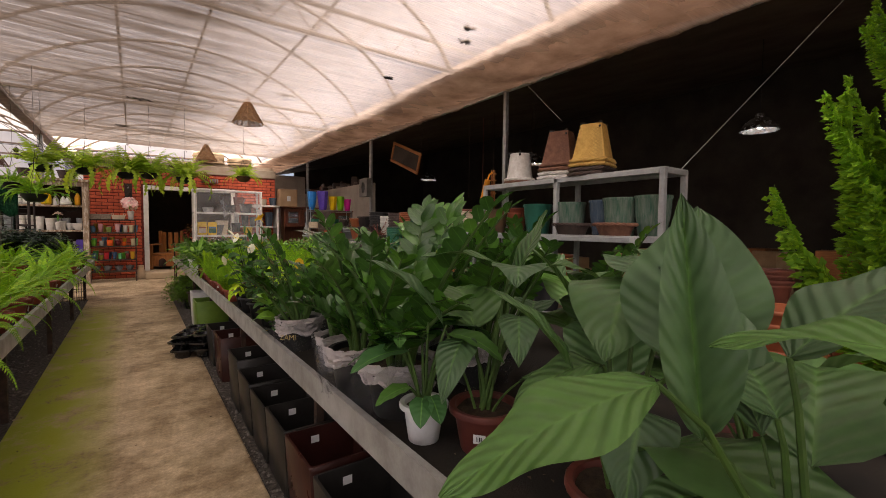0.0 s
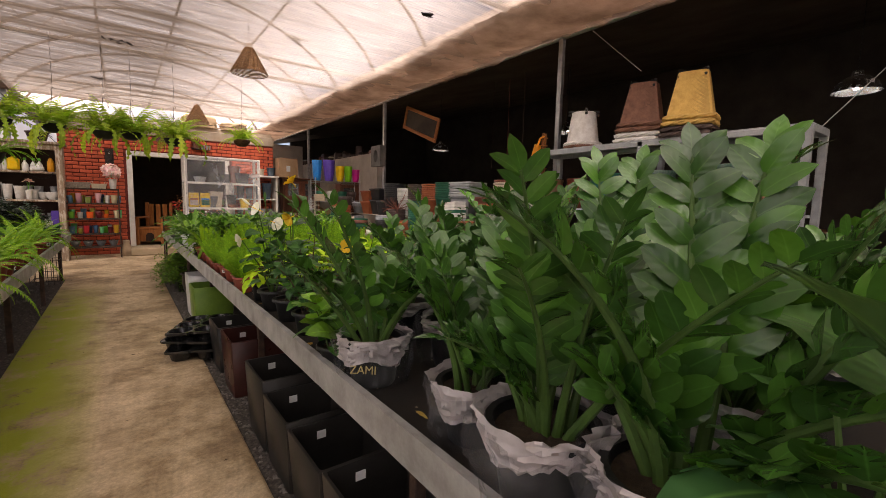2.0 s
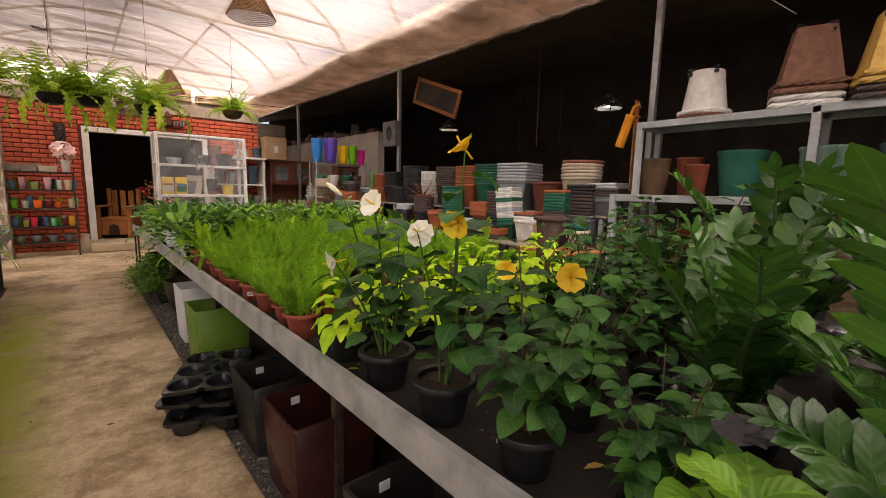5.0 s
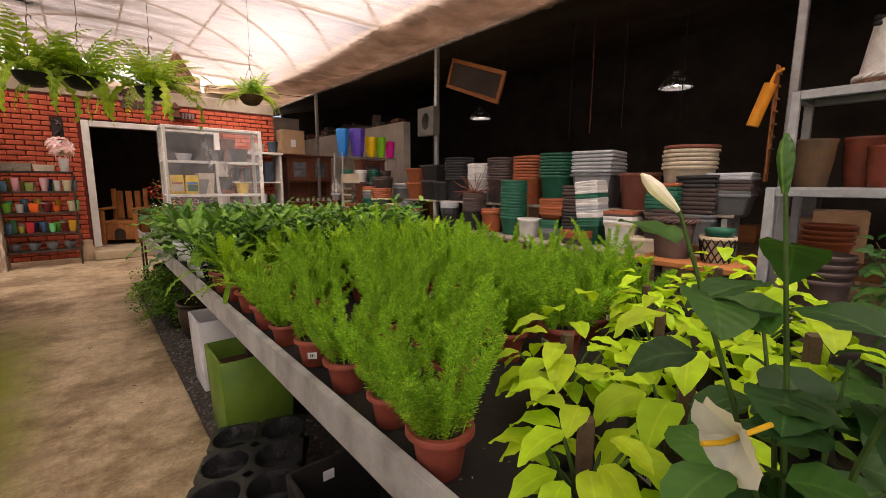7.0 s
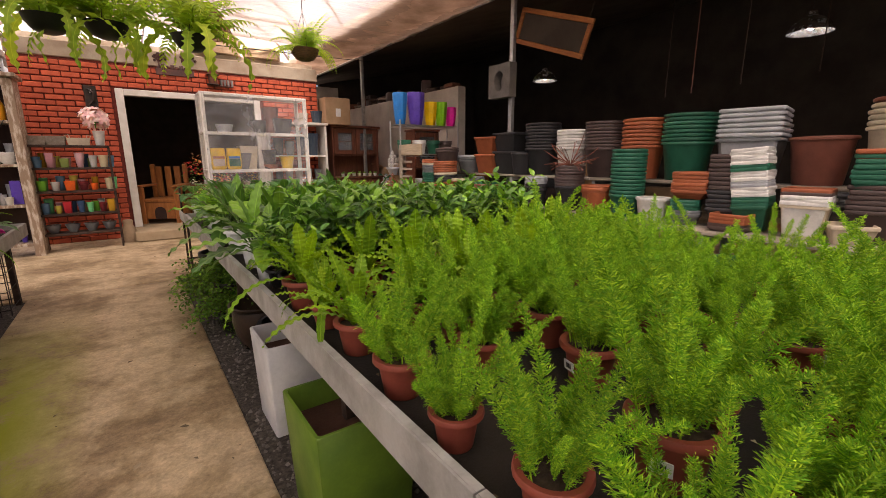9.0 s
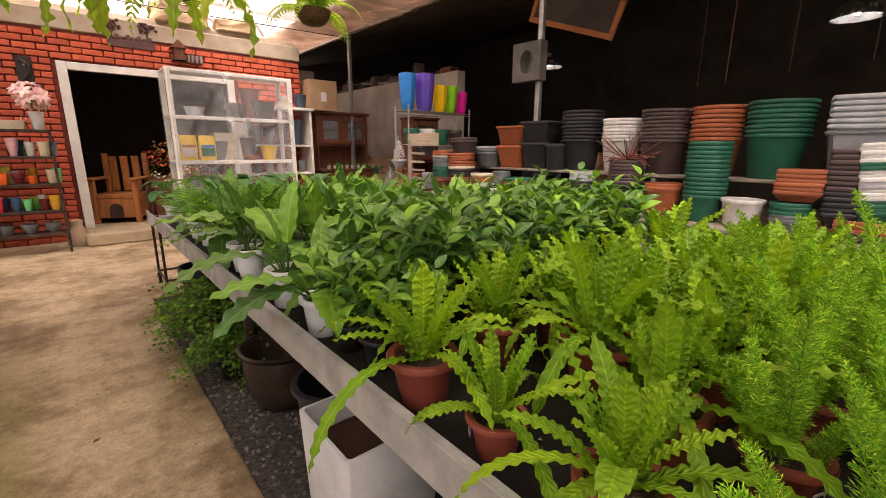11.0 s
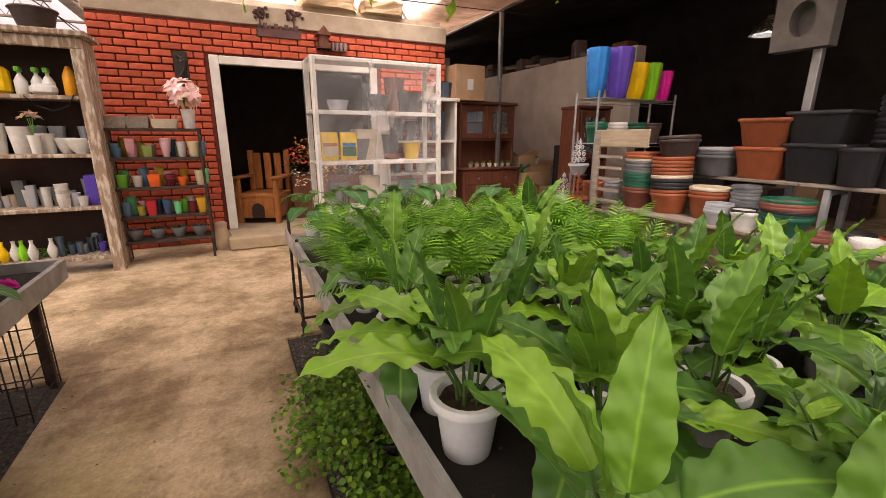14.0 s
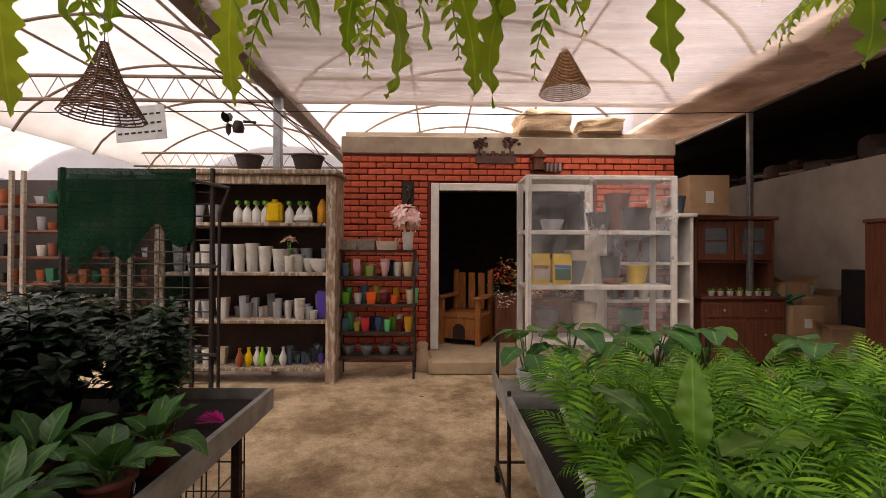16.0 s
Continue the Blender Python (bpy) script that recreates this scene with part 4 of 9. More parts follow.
def plumes(L, fat, rng, mat, n=54, per=7):
    """A foxtail plume of fine needles round a bending stem."""
    b = MB()
    pts = arc((0, 0, 0), 0, 86, L, rng.uniform(4, 34), 12)
    tube(b, [p for p, _ in pts], 0.0020, 4, 0.0008)
    for i in range(n):
        t = 0.10 + 0.90 * i / n
        k = min(11, int(t * 12))
        q = pts[k][0].lerp(pts[k + 1][0], t * 12 - k)
        rad = fat * (0.5 + 0.75 * math.sin(math.pi * min(1, t * 0.86 + 0.1)))
        for j in range(per):
            a = 6.283 * (j / per) + i * 0.7 + rng.uniform(-0.5, 0.5)
            d = Vector((math.cos(a), math.sin(a), rng.uniform(0.0, 1.1))).normalized()
            rr = rad * rng.uniform(0.5, 1.35)
            e = q + d * rr + Vector((0, 0, rng.uniform(-0.004, 0.008)))
            mid = q.lerp(e, 0.5)
            for c, f, ww in ((q, e, 0.0008), (mid, mid + Vector((-math.sin(a), math.cos(a), 0.5)) * rr * 0.42 + d * rr * 0.25, 0.0009), (mid, mid - Vector((-math.sin(a), math.cos(a), -0.4)) * rr * 0.42 + d * rr * 0.25, 0.0009), (q.lerp(e, 0.75), e + Vector((-math.sin(a), math.cos(a), 0.1)) * rr * 0.28, 0.0008)):
                w = (f - c).cross(Vector((rng.uniform(-1, 1), rng.uniform(-1, 1), rng.uniform(-1, 1)))).normalized() * ww * 1.25
                h = c.lerp(f, 0.5)
                b.add([c, h + w, f, h - w], [(0, 1, 2, 3)], [(0.5, 0), (0.7, 0.5), (0.5, 1), (0.3, 0.5)])
    return b.mesh("needles", mat), None


rng = random.Random(21)
FOX = [plumes(L, f, rng, M_ASPA) for L, f in ((0.30, 0.018), (0.24, 0.020), (0.36, 0.015), (0.17, 0.024), (0.28, 0.016))]


def asparagus(rng, tag):
    ob = potted("asparagus_fern", "bright green feathery asparagus fern in a terracotta coloured pot", "potted plant", 0.07, 0.115, M_TERRA, rng, tag)
    leafed(ob, FOX, rng, 16, 0.09, 0.055, (0.65, 1.2), (0, 34), "plume")
    return ob


def twig(rng, L, pairs, lf, wf, mat, droop=14, prof=OVATE, lp=42, thick=0.004, whorl=2):
    """A leafy shoot, its leaves in turned pairs and a tuft on top."""
    b, s = MB(), MB()
    pts = arc((0, 0, 0), 0, 84, L, droop, 10)
    tube(s, [p for p, _ in pts], thick, 5, thick * 0.5)
    for i in range(pairs):
        t = 0.28 + 0.72 * i / max(1, pairs - 1)
        k = min(9, int(t * 10))
        q = pts[k][0].lerp(pts[k + 1][0], t * 10 - k)
        for j in range(whorl):
            a = 360 * j / whorl + i * 78 + rng.uniform(-15, 15)
            sc = rng.uniform(0.75, 1.1) * (1.0 if t < 0.9 else 0.75)
            m = frame_of(q, a, lp + 25 * (t - 0.5) + rng.uniform(-14, 14), rng.uniform(-15, 15)) @ Matrix.Translation((0, 0.012, 0))
            leaf(b, m, lf * sc, lf * wf * sc, prof, 7, 2, rng.uniform(35, 85), 16, 0.025, 2)
    return b.mesh("leaves", mat), s.mesh("twig", M_STEMG if mat is not M_HIB else M_STEMB)


rng = random.Random(31)
GARD = [twig(rng, L, p, 0.108, 0.46, M_GARD, d) for L, p, d in ((0.34, 8, 10), (0.28, 7, 26), (0.38, 9, 16), (0.22, 6, 34))]
HIBT = [twig(rng, L, p, 0.085, 0.74, M_HIB, d, OVATE, 20, 0.004, 2) for L, p, d in ((0.40, 8, 14), (0.32, 7, 24), (0.46, 9, 10), (0.24, 5, 30))]
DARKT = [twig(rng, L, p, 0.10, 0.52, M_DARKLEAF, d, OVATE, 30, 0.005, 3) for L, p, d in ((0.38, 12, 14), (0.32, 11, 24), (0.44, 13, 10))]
MOUNDT = [twig(rng, L, p, 0.10, 0.8, M_GARD, d, OVATE, 40, 0.003, 2) for L, p, d in ((0.14, 3, 30), (0.11, 3, 46), (0.16, 4, 20))]


def shrub(name, label, kinds, rng, count, r=0.09, h=0.13, mat=None, lean=(0, 22), scale=(0.85, 1.1), tag=None):
    ob = potted(name, label, "potted plant", r, h, mat or M_POTBLACK, rng, tag)
    leafed(ob, kinds, rng, count, h * 0.85, 0.035, scale, lean, "shoot")
    return ob


def hibiscus_flower(parent, p, heading, pitch, mat, size=0.055):
    """Five broad petals and a long pistil."""
    b = MB()
    for j in range(5):
        m = frame_of((0, 0, 0), 0, 0) @ Matrix.Rotation(radians(72 * j), 4, "Y") @ Matrix.Rotation(radians(34), 4, "X")
        leaf(b, m, size * 1.15, size * 1.1, lambda t: max(0.12, math.sin(math.pi * min(1, t * 0.72 + 0.06)) ** 0.8), 8, 2, -48, 8, 0.05, 2, ph=j)
    f = part("flower", b, mat, parent, "open flower with five broad petals")
    f.matrix_basis = frame_of(p, heading, pitch)
    s = MB()
    tube(s, [(0, -0.03, 0), (0, 0.02, 0), (0.003, size * 1.0, 0.004)], 0.0025, 6)
    part("pistil", s, M_PETALY, f)


def bud(parent, p, heading, pitch, mat, L=0.055):
    b = MB()
    lathe(b, [(0.003, 0), (0.006, L * 0.25), (0.0085, L * 0.6), (0.006, L * 0.85), (0.0015, L)], 8, cap0=True, cap1=True)
    f = part("flower_bud", b, mat, parent, "closed flower bud")
    f.matrix_basis = frame_of(p, heading, pitch - 90)


def conifer(m):
    ob = thing("conifer", "tall bright green feathery conifer in a dark pot on the bench", "conifer")
    part("pot", round_pot(0.14, 0.22), M_POTBLACK, ob)
    t = MB()
    tube(t, [(0, 0, 0.15), (0.01, 0, 0.9), (0, 0.01, 2.0)], 0.018, 7, 0.004)
    part("trunk", t, M_STEMB, ob)
    r = random.Random(77)
    sprays = []
    for q in range(4):
        b = MB()
        for i in range(34):
            tt = i / 34
            c = Vector((0, 0.36 * tt, 0.22 * tt * tt))
            for j in range(7):
                a = r.uniform(0, 6.28)
                d = Vector((math.cos(a) * 0.8, r.uniform(0.5, 1.2), math.sin(a) * 0.8)).normalized()
                ln = 0.085 * (1 - 0.72 * tt) * r.uniform(0.6, 1.2)
                e = c + d * ln
                w = d.cross(Vector((r.uniform(-1, 1), r.uniform(-1, 1), r.uniform(-1, 1)))).normalized() * 0.0024
                for k in range(3):
                    p0, p1 = c.lerp(e, k / 3), c.lerp(e, (k + 1) / 3)
                    b.add([p0 + w, p1 + w * 0.6, p1 - w * 0.6, p0 - w], [(0, 1, 2, 3)], [(0.3, 0), (0.3, 1), (0.7, 1), (0.7, 0)])
                    b.add([p0, p0.lerp(p1, 0.5) + w * 3.4, p1 + d * 0.006], [(0, 1, 2)], [(0.5, 0), (0.9, .5), (0.5, 1)])
                    b.add([p0, p1 + d * 0.006, p0.lerp(p1, 0.5) - w * 3.4], [(0, 1, 2)], [(0.5, 0), (0.5, 1), (0.1, .5)])
        sprays.append(b.mesh("spray", M_THUJA))
    for i in range(120):
        z = 0.24 + 1.75 * (i / 120)
        a = i * 137.5
        s = (1.15 - 0.85 * (i / 120)) * r.uniform(0.5, 1.35)
        o = part("branch", sprays[i % 4], None, ob)
        o.matrix_basis = Matrix.Translation((0, 0, z)) @ Matrix.Rotation(radians(a), 4, "Z") @ Matrix.Rotation(radians(r.uniform(18, 48)), 4, "X") @ Matrix.Scale(s, 4)
    ob.matrix_basis = m
    return ob


def hanging_fern(p, rng, scale=1.0, wicker=False, kinds=None, count=22, hook=0.75):
    ob = thing("hanging_fern", "hanging fern with drooping wavy fronds, %s bowl" % ("brown wicker" if wicker else "black plastic"), "hanging plant", pose(*p))
    b = MB()
    lathe(b, [(0.05, 0.0), (0.085, 0.015), (0.118, 0.06), (0.128, 0.095), (0.132, 0.10), (0.122, 0.098), (0.1, 0.05), (0.0, 0.04)], 20, cap0=True)
    part("bowl", b, surface_wicker() if wicker else M_POTBLACK, ob)
    part("soil", soil_disc(0.115, 0.078, rng), M_SOIL, ob)
    w = MB()
    for k in range(3):
        a = radians(120 * k + 20)
        tube(w, [(0.128 * math.cos(a), 0.128 * math.sin(a), 0.095), (0.0, 0.0, 0.42)], 0.0022, 4)
    tube(w, [(0, 0, 0.42), (0, 0, 0.52), (0.012, 0, 0.545), (0.028, 0, 0.54), (0.03, 0, 0.52)], 0.0035, 5)
    part("hanger", w, M_BLACKSTEEL, ob)
    c = MB()
    tube(c, [(0.012, 0, 0.54), (0.012, 0, 3.26 - p[2])], 0.0018, 4)
    part("wire", c, M_BLACKSTEEL, ob)
    leafed(ob, kinds or STAG, rng, count, 0.08, 0.06, (0.7 * scale, 1.1 * scale), (-6, 22), "frond")
    return ob


_wick = []


def surface_wicker():
    if not _wick:
        _wick.append(surface("brown_wicker", (0.17, 0.085, 0.04), 0.7, (0.08, 0.04, 0.022), 30, 120, 0.5, stretch=(1, 1, 4)))
    return _wick[0]


# ---- the main bench ----
BZ = 0.64


def bench(x0, x1, y0, y1, lipside, name):
    ob = thing(name, "long steel plant bench with a zinc channel edge and black lining", "bench")
    b = MB()
    box(b, x0 + 0.03, x1 - 0.03, y0 + 0.03, y1 - 0.03, BZ - 0.05, BZ, 0.004)
    part("bed", b, M_BEDLINER, ob, "black woven bed lining")
    for k, (a0, a1, c0, c1) in enumerate(((x0, x0 + 0.006, y0, y1), (x1 - 0.006, x1, y0, y1), (x0 + 0.007, x1 - 0.007, y0, y0 + 0.006), (x0 + 0.007, x1 - 0.007, y1 - 0.006, y1))):
        if c1 - c0 > 2.5:
            n = int((c1 - c0) / 2.2)
            for i in range(n):
                e = MB()
                box(e, a0, a1, c0 + (c1 - c0) * i / n + 0.002, c0 + (c1 - c0) * (i + 1) / n - 0.002, BZ - 0.055, BZ + 0.05)
                box(e, a0 + (0.007 if k == 0 else -0.02), a1 + (0.02 if k == 0 else -0.007), c0 + (c1 - c0) * i / n + 0.002, c0 + (c1 - c0) * (i + 1) / n - 0.002, BZ + 0.046, BZ + 0.05)
                part("edge_channel", e, M_LIP, ob, "dented zinc edge channel", smooth=False)
        else:
            e = MB()
            box(e, a0, a1, c0, c1, BZ - 0.055, BZ + 0.05)
            part("edge_channel", e, M_LIP, ob, "dented zinc edge channel", smooth=False)
    y = y0 + 0.25
    while y < y1:
        for x in (x0 + 0.14, x1 - 0.14):
            l = MB()
            box(l, x - 0.02, x + 0.02, y - 0.02, y + 0.02, -0.022, BZ - 0.052, 0.003)
            part("leg", l, M_RUST, ob)
        l = MB()
        box(l, x0 + 0.05, x1 - 0.05, y - 0.018, y + 0.018, BZ - 0.09, BZ - 0.053, 0.003)
        part("crossbar", l, M_RUST, ob)
        y += 1.9
    return ob


bench(0.872, 2.80, -1.6, 10.02, 0, "plant_bench")
bench(-2.30, -0.335, -1.6, 10.16, 1, "plant_bench")


def put(ob, x, y, z=BZ, turn=0.0, s=1.0, tilt=0.0):
    ob.matrix_basis = Matrix.Translation((x, y, z + 0.001)) @ Matrix.Rotation(radians(turn), 4, "Z") @ Matrix.Rotation(radians(tilt), 4, "X") @ Matrix.Scale(s, 4)
    return ob


def repeat(protos, places, rng, group):
    for i, (x, y, s) in enumerate(places):
        p = protos[i % len(protos)]
        m = Matrix.Translation((x, y, BZ + 0.001)) @ Matrix.Rotation(rng.uniform(0, 6.28), 4, "Z") @ Matrix.Scale(s, 4)
        if i < len(protos):
            p.matrix_basis = m
            tagged(p, group=group)
        else:
            tagged(copy_thing(p, Matrix.Identity(4)), group=group).matrix_basis = m


def grid(x0, x1, y0, y1, dx, dy, rng, s=(0.92, 1.08), jit=0.35):
    out = []
    y = y0
    row = 0
    while y <= y1:
        x = x0 + (dx / 2 if row % 2 else 0)
        while x <= x1:
            out.append((x + rng.uniform(-jit, jit) * dx * 0.5, y + rng.uniform(-jit, jit) * dy * 0.5, rng.uniform(*s)))
            x += dx
        y += dy
        row += 1
    return out


rng = random.Random(3)
# peace lilies at the start of the bench, each leaf arching from its stalk's top to its tip
def aimed_leaf(ob, base, start, tip, width, arch_up=0.04, fold=14, ph=0.0):
    p0, p1, p2 = Vector(base), Vector(start), Vector(tip)
    s, b = MB(), MB()
    tube(s, [p0, p0.lerp(p1, 0.35) + Vector((0, 0, 0.05)), p0.lerp(p1, 0.7) + Vector((0, 0, 0.05)), p1], 0.007, 7, 0.004)
    n, cols = 18, 4
    mid = p1.lerp(p2, 0.5) + Vector((0, 0, arch_up * 2))
    vs, uv, fs = [], [], []
    k = 2 * cols + 1
    tf = math.tan(radians(fold))
    for i in range(n + 1):
        t = i / n
        c = p1 * (1 - t) ** 2 + mid * 2 * t * (1 - t) + p2 * t * t
        d = ((mid - p1) * (1 - t) + (p2 - mid) * t).normalized()
        side = d.cross(Vector((0, 0, 1)))
        side = side.normalized() if side.length > 0.15 else Vector((0.62, -0.78, 0)).normalized()
        up = side.cross(d)
        w = width / 2 * max(OVATE(min(max(t, 0.001), 0.999)), 0.015)
        for j in range(k):
            u = j / cols - 1
            h = abs(u) * w * tf * (1 - 0.55 * abs(u)) + 0.035 * width * abs(u) ** 1.5 * math.sin(13 * t + (0 if u < 0 else 1.9) + ph)
            h += 0.006 * math.sin(2 * math.pi * (9 * (t - 0.22 * abs(u)))) * abs(u) * (1 - abs(u)) * 2
            vs.append(c + side * (u * w) + up * h)
            uv.append((j / (k - 1), t))
    for i in range(n):
        for j in range(k - 1):
            fs.append((i * k + j, i * k + j + 1, (i + 1) * k + j + 1, (i + 1) * k + j))
    b.add(vs, fs, uv)
    lf = part("leaf", b, M_PEACE, ob)
    part("stalk", s, M_STEMG, lf)


def peace_lily(x, y, leaves, fill, turn, r=0.10, h=0.14):
    o = potted("peace_lily", "broad ribbed green leaves of a peace lily in a brown-red pot", "potted plant", r, h, M_REDPOT, rng, 230)
    for k, (st, tp, w, a, f) in enumerate(leaves):
        c = Vector((x, y, BZ))
        aimed_leaf(o, (0.012 * math.cos(k * 2.4), 0.012 * math.sin(k * 2.4), h * 0.85), Vector(st) - c, Vector(tp) - c, w, a, f, k * 1.3)
    leafed(o, PEACE, rng, fill, h * 0.85, 0.03, (0.75, 0.95), (-2, 14), "leaf", turn)
    tagged(put(o, x, y), group="peace lilies")


peace_lily(1.14, 1.32, (((1.23, 1.31, 1.19), (1.01, 1.49, 1.23), 0.15, 0.03, 14), ((1.26, 1.34, 1.14), (1.365, 1.28, 1.385), 0.17, 0.0, 14), ((1.24, 1.28, 1.18), (1.08, 1.13, 1.17), 0.16, 0.04, 12), ((1.28, 1.22, 1.20), (1.42, 1.06, 1.13), 0.17, 0.04, 12), ((1.20, 1.24, 1.06), (1.10, 1.14, 0.95), 0.12, 0.04, 12), ((1.10, 1.37, 0.98), (0.94, 1.27, 0.84), 0.12, 0.04, 12), ((1.30, 1.28, 1.05), (1.46, 1.40, 1.02), 0.14, 0.04, 14)), 3, 20)
peace_lily(1.10, 0.84, (((1.25, 0.90, 1.20), (1.02, 0.83, 1.06), 0.25, 0.045, 8), ((1.07, 0.70, 1.08), (1.17, 0.73, 1.37), 0.25, 0.0, 8), ((1.06, 0.86, 1.04), (0.90, 0.99, 0.90), 0.16, 0.04, 14), ((1.05, 0.76, 0.98), (0.92, 0.72, 0.84), 0.14, 0.04, 14), ((1.2, 0.95, 1.1), (1.42, 1.04, 1.08), 0.18, 0.05, 12), ((1.22, 0.80, 1.19), (1.34, 1.02, 1.24), 0.20, 0.03, 12)), 3, 60)
peace_lily(1.0, 0.50, (((0.80, 0.61, 1.13), (0.575, 0.765, 0.98), 0.20, 0.02, 10), ((0.91, 0.60, 1.03), (0.917, 0.645, 1.38), 0.105, 0.0, 58), ((1.0, 0.53, 1.15), (1.14, 0.41, 1.28), 0.17, 0.02, 14), ((1.0, 0.54, 1.06), (1.09, 0.64, 1.09), 0.13, 0.03, 14), ((0.95, 0.58, 0.94), (0.86, 0.70, 0.84), 0.11, 0.03, 14)), 3, 90)
peace_lily(1.08, 0.14, (((0.85, 0.33, 1.19), (0.80, 0.55, 1.19), 0.17, 0.03, 12), ((1.0, 0.25, 1.1), (1.12, 0.45, 1.08), 0.16, 0.05, 12)), 5, 120)
peace_lily(1.55, 0.75, (((1.5, 0.9, 1.15), (1.38, 1.1, 1.12), 0.17, 0.05, 12), ((1.6, 0.95, 1.2), (1.72, 1.18, 1.24), 0.17, 0.03, 12)), 6, 10)
peace_lily(1.62, 1.28, (((1.52, 1.2, 1.1), (1.36, 1.14, 1.16), 0.16, 0.05, 12), ((1.6, 1.4, 1.14), (1.6, 1.6, 1.10), 0.16, 0.05, 12)), 6, 40)
put(conifer(Matrix.Identity(4)), 2.22, 0.56)
o = potted("elephant_ear", "small veined elephant ear plant in a white plastic pot", "potted plant", 0.068, 0.125, M_POTWHITE, rng)
leafed(o, SMALLALOC, rng, 9, 0.11, 0.02, (1.05, 1.3), (-4, 14), "leaf", 262)
put(o, 1.015, 1.475)
o = potted("elephant_ear", "small veined elephant ear plant in a white plastic pot", "potted plant", 0.068, 0.125, M_POTWHITE, rng)
leafed(o, SMALLALOC, rng, 5, 0.11, 0.02, (0.7, 0.9), (-4, 8), "leaf", 100)
put(o, 1.95, 2.35)
# zz plants
protos = [zz_plant(rng, 0.80), zz_plant(rng, 0.86), zz_plant(rng, 0.80), zz_plant(rng, 0.76)]
repeat(protos, [(1.01, 1.97, 1.0), (1.05, 1.71, 1.02), (1.005, 2.735, 0.90), (1.06, 2.25, 0.86), (1.36, 2.72, 0.95), (1.42, 2.1, 1.05), (1.66, 2.58, 0.98), (1.50, 1.78, 1.0), (1.85, 2.02, 1.05), (1.98, 2.85, 1.0), (2.25, 2.4, 1.0), (2.3, 1.75, 0.95), (1.40, 3.12, 0.9), (2.2, 3.2, 0.95)], rng, "zz plants")
txt = bpy.data.curves.new("print", "FONT")
txt.body, txt.size, txt.align_x = "ZAMI", 0.038, "CENTER"
txt.materials.append(surface("gold_print", (0.42, 0.33, 0.14), 0.5))
o = tagged(new("print", txt), label="printed word on the plastic wrap")
o.parent = protos[2]
o.matrix_basis = protos[2].matrix_basis.inverted() @ (Matrix.Translation((1.005 - 0.098, 2.735 - 0.112, BZ + 0.085)) @ Matrix.Rotation(radians(-40), 4, "Z") @ Matrix.Rotation(radians(82), 4, "X"))
# low bright shoot hanging over the edge
o = shrub("young_shrub", "low bright green leafy shrub in a black pot", MOUNDT, rng, 7, 0.06, 0.09, lean=(0, 40), scale=(0.9, 1.2))
put(o, 0.945, 2.94)
# hibiscus, some in flower
protos = [shrub("hibiscus", "dark leafy hibiscus shrub in a black plastic pot", HIBT, rng, 7, 0.085, 0.13, lean=(0, 20), tag=230) for _ in range(3)]
repeat(protos, [(1.0, 3.12, 0.70), (1.01, 3.41, 0.85), (1.28, 3.44, 0.75), (1.62, 3.40, 0.9), (1.95, 3.45, 1.1), (1.98, 3.85, 1.0), (2.2, 3.6, 1.12), (2.5, 3.9, 1.0), (2.55, 3.3, 1.0)], rng, "hibiscus shrubs")
def flowering(x, y, stems, label):
    f = thing("flowering_hibiscus", label, "flowering shrub", pose(x, y, BZ + 0.001))
    part("pot", round_pot(0.08, 0.12), M_POTBLACK, f)
    part("soil", soil_disc(0.072, 0.103, rng), M_SOIL, f)
    for k, (dx, dy, z, kind, hd, pt, mt) in enumerate(stems):
        s, b = MB(), MB()
        top = z - BZ
        p0, p1, p2 = Vector((dx * 0.12, dy * 0.12, 0.1)), Vector((dx * 0.55 + 0.01, dy * 0.5, 0.1 + (top - 0.1) * 0.55)), Vector((dx, dy, top))
        tube(s, [p0, p0.lerp(p1, 0.5) + Vector((0.006, 0, 0)), p1, p1.lerp(p2, 0.5), p2], 0.0045, 6, 0.002)
        st = part("stem", s, M_STEMG, f)
        for i in range(9):
            t = 0.2 + 0.76 * i / 9
            q = p0.lerp(p1, t * 2) if t < 0.5 else p1.lerp(p2, t * 2 - 1)
            leaf(b, frame_of(q, 137 * i + 70 * k, rng.uniform(-5, 35), rng.uniform(-20, 20)) @ Matrix.Translation((0, 0.025, 0)), rng.uniform(0.07, 0.105), rng.uniform(0.06, 0.085), OVATE, 8, 2, rng.uniform(30, 80), 12, 0.03, 3)
        part("leaves", b, M_HIB, st, kind="stuff")
        if kind == "flower":
            hibiscus_flower(f, (dx, dy, top), hd, pt, mt, 0.038)
        elif kind == "bud":
            bud(f, (dx, dy, top - 0.005), hd, pt, mt, 0.062)
    return f


flowering(1.0, 3.97, ((-0.09, 0.12, 1.25, "bud", 300, 40, M_PETALW), (-0.03, 0.04, 1.27, "bud", 20, 85, M_GARD), (-0.10, -0.09, 1.225, "flower", 255, 20, M_PETALW), (0.05, -0.02, 1.08, "", 0, 0, M_PETALW), (-0.165, 0.02, 1.055, "flower", 300, -15, M_PETALW), (0.1, 0.08, 1.12, "", 0, 0, M_PETALW)), "hibiscus with open white flowers and a slim closed bud")
flowering(1.01, 3.70, ((-0.06, 0.05, 1.16, "flower", 60, -20, M_PETALW), (-0.01, -0.05, 1.19, "flower", 250, -20, M_PETALY), (0.0, -0.06, 1.37, "flower", 300, 50, M_PETALY), (0.1, -0.04, 1.1, "", 0, 0, M_PETALW), (-0.05, -0.12, 1.05, "", 0, 0, M_PETALW)), "hibiscus with a cream flower and ruffled yellow flowers")
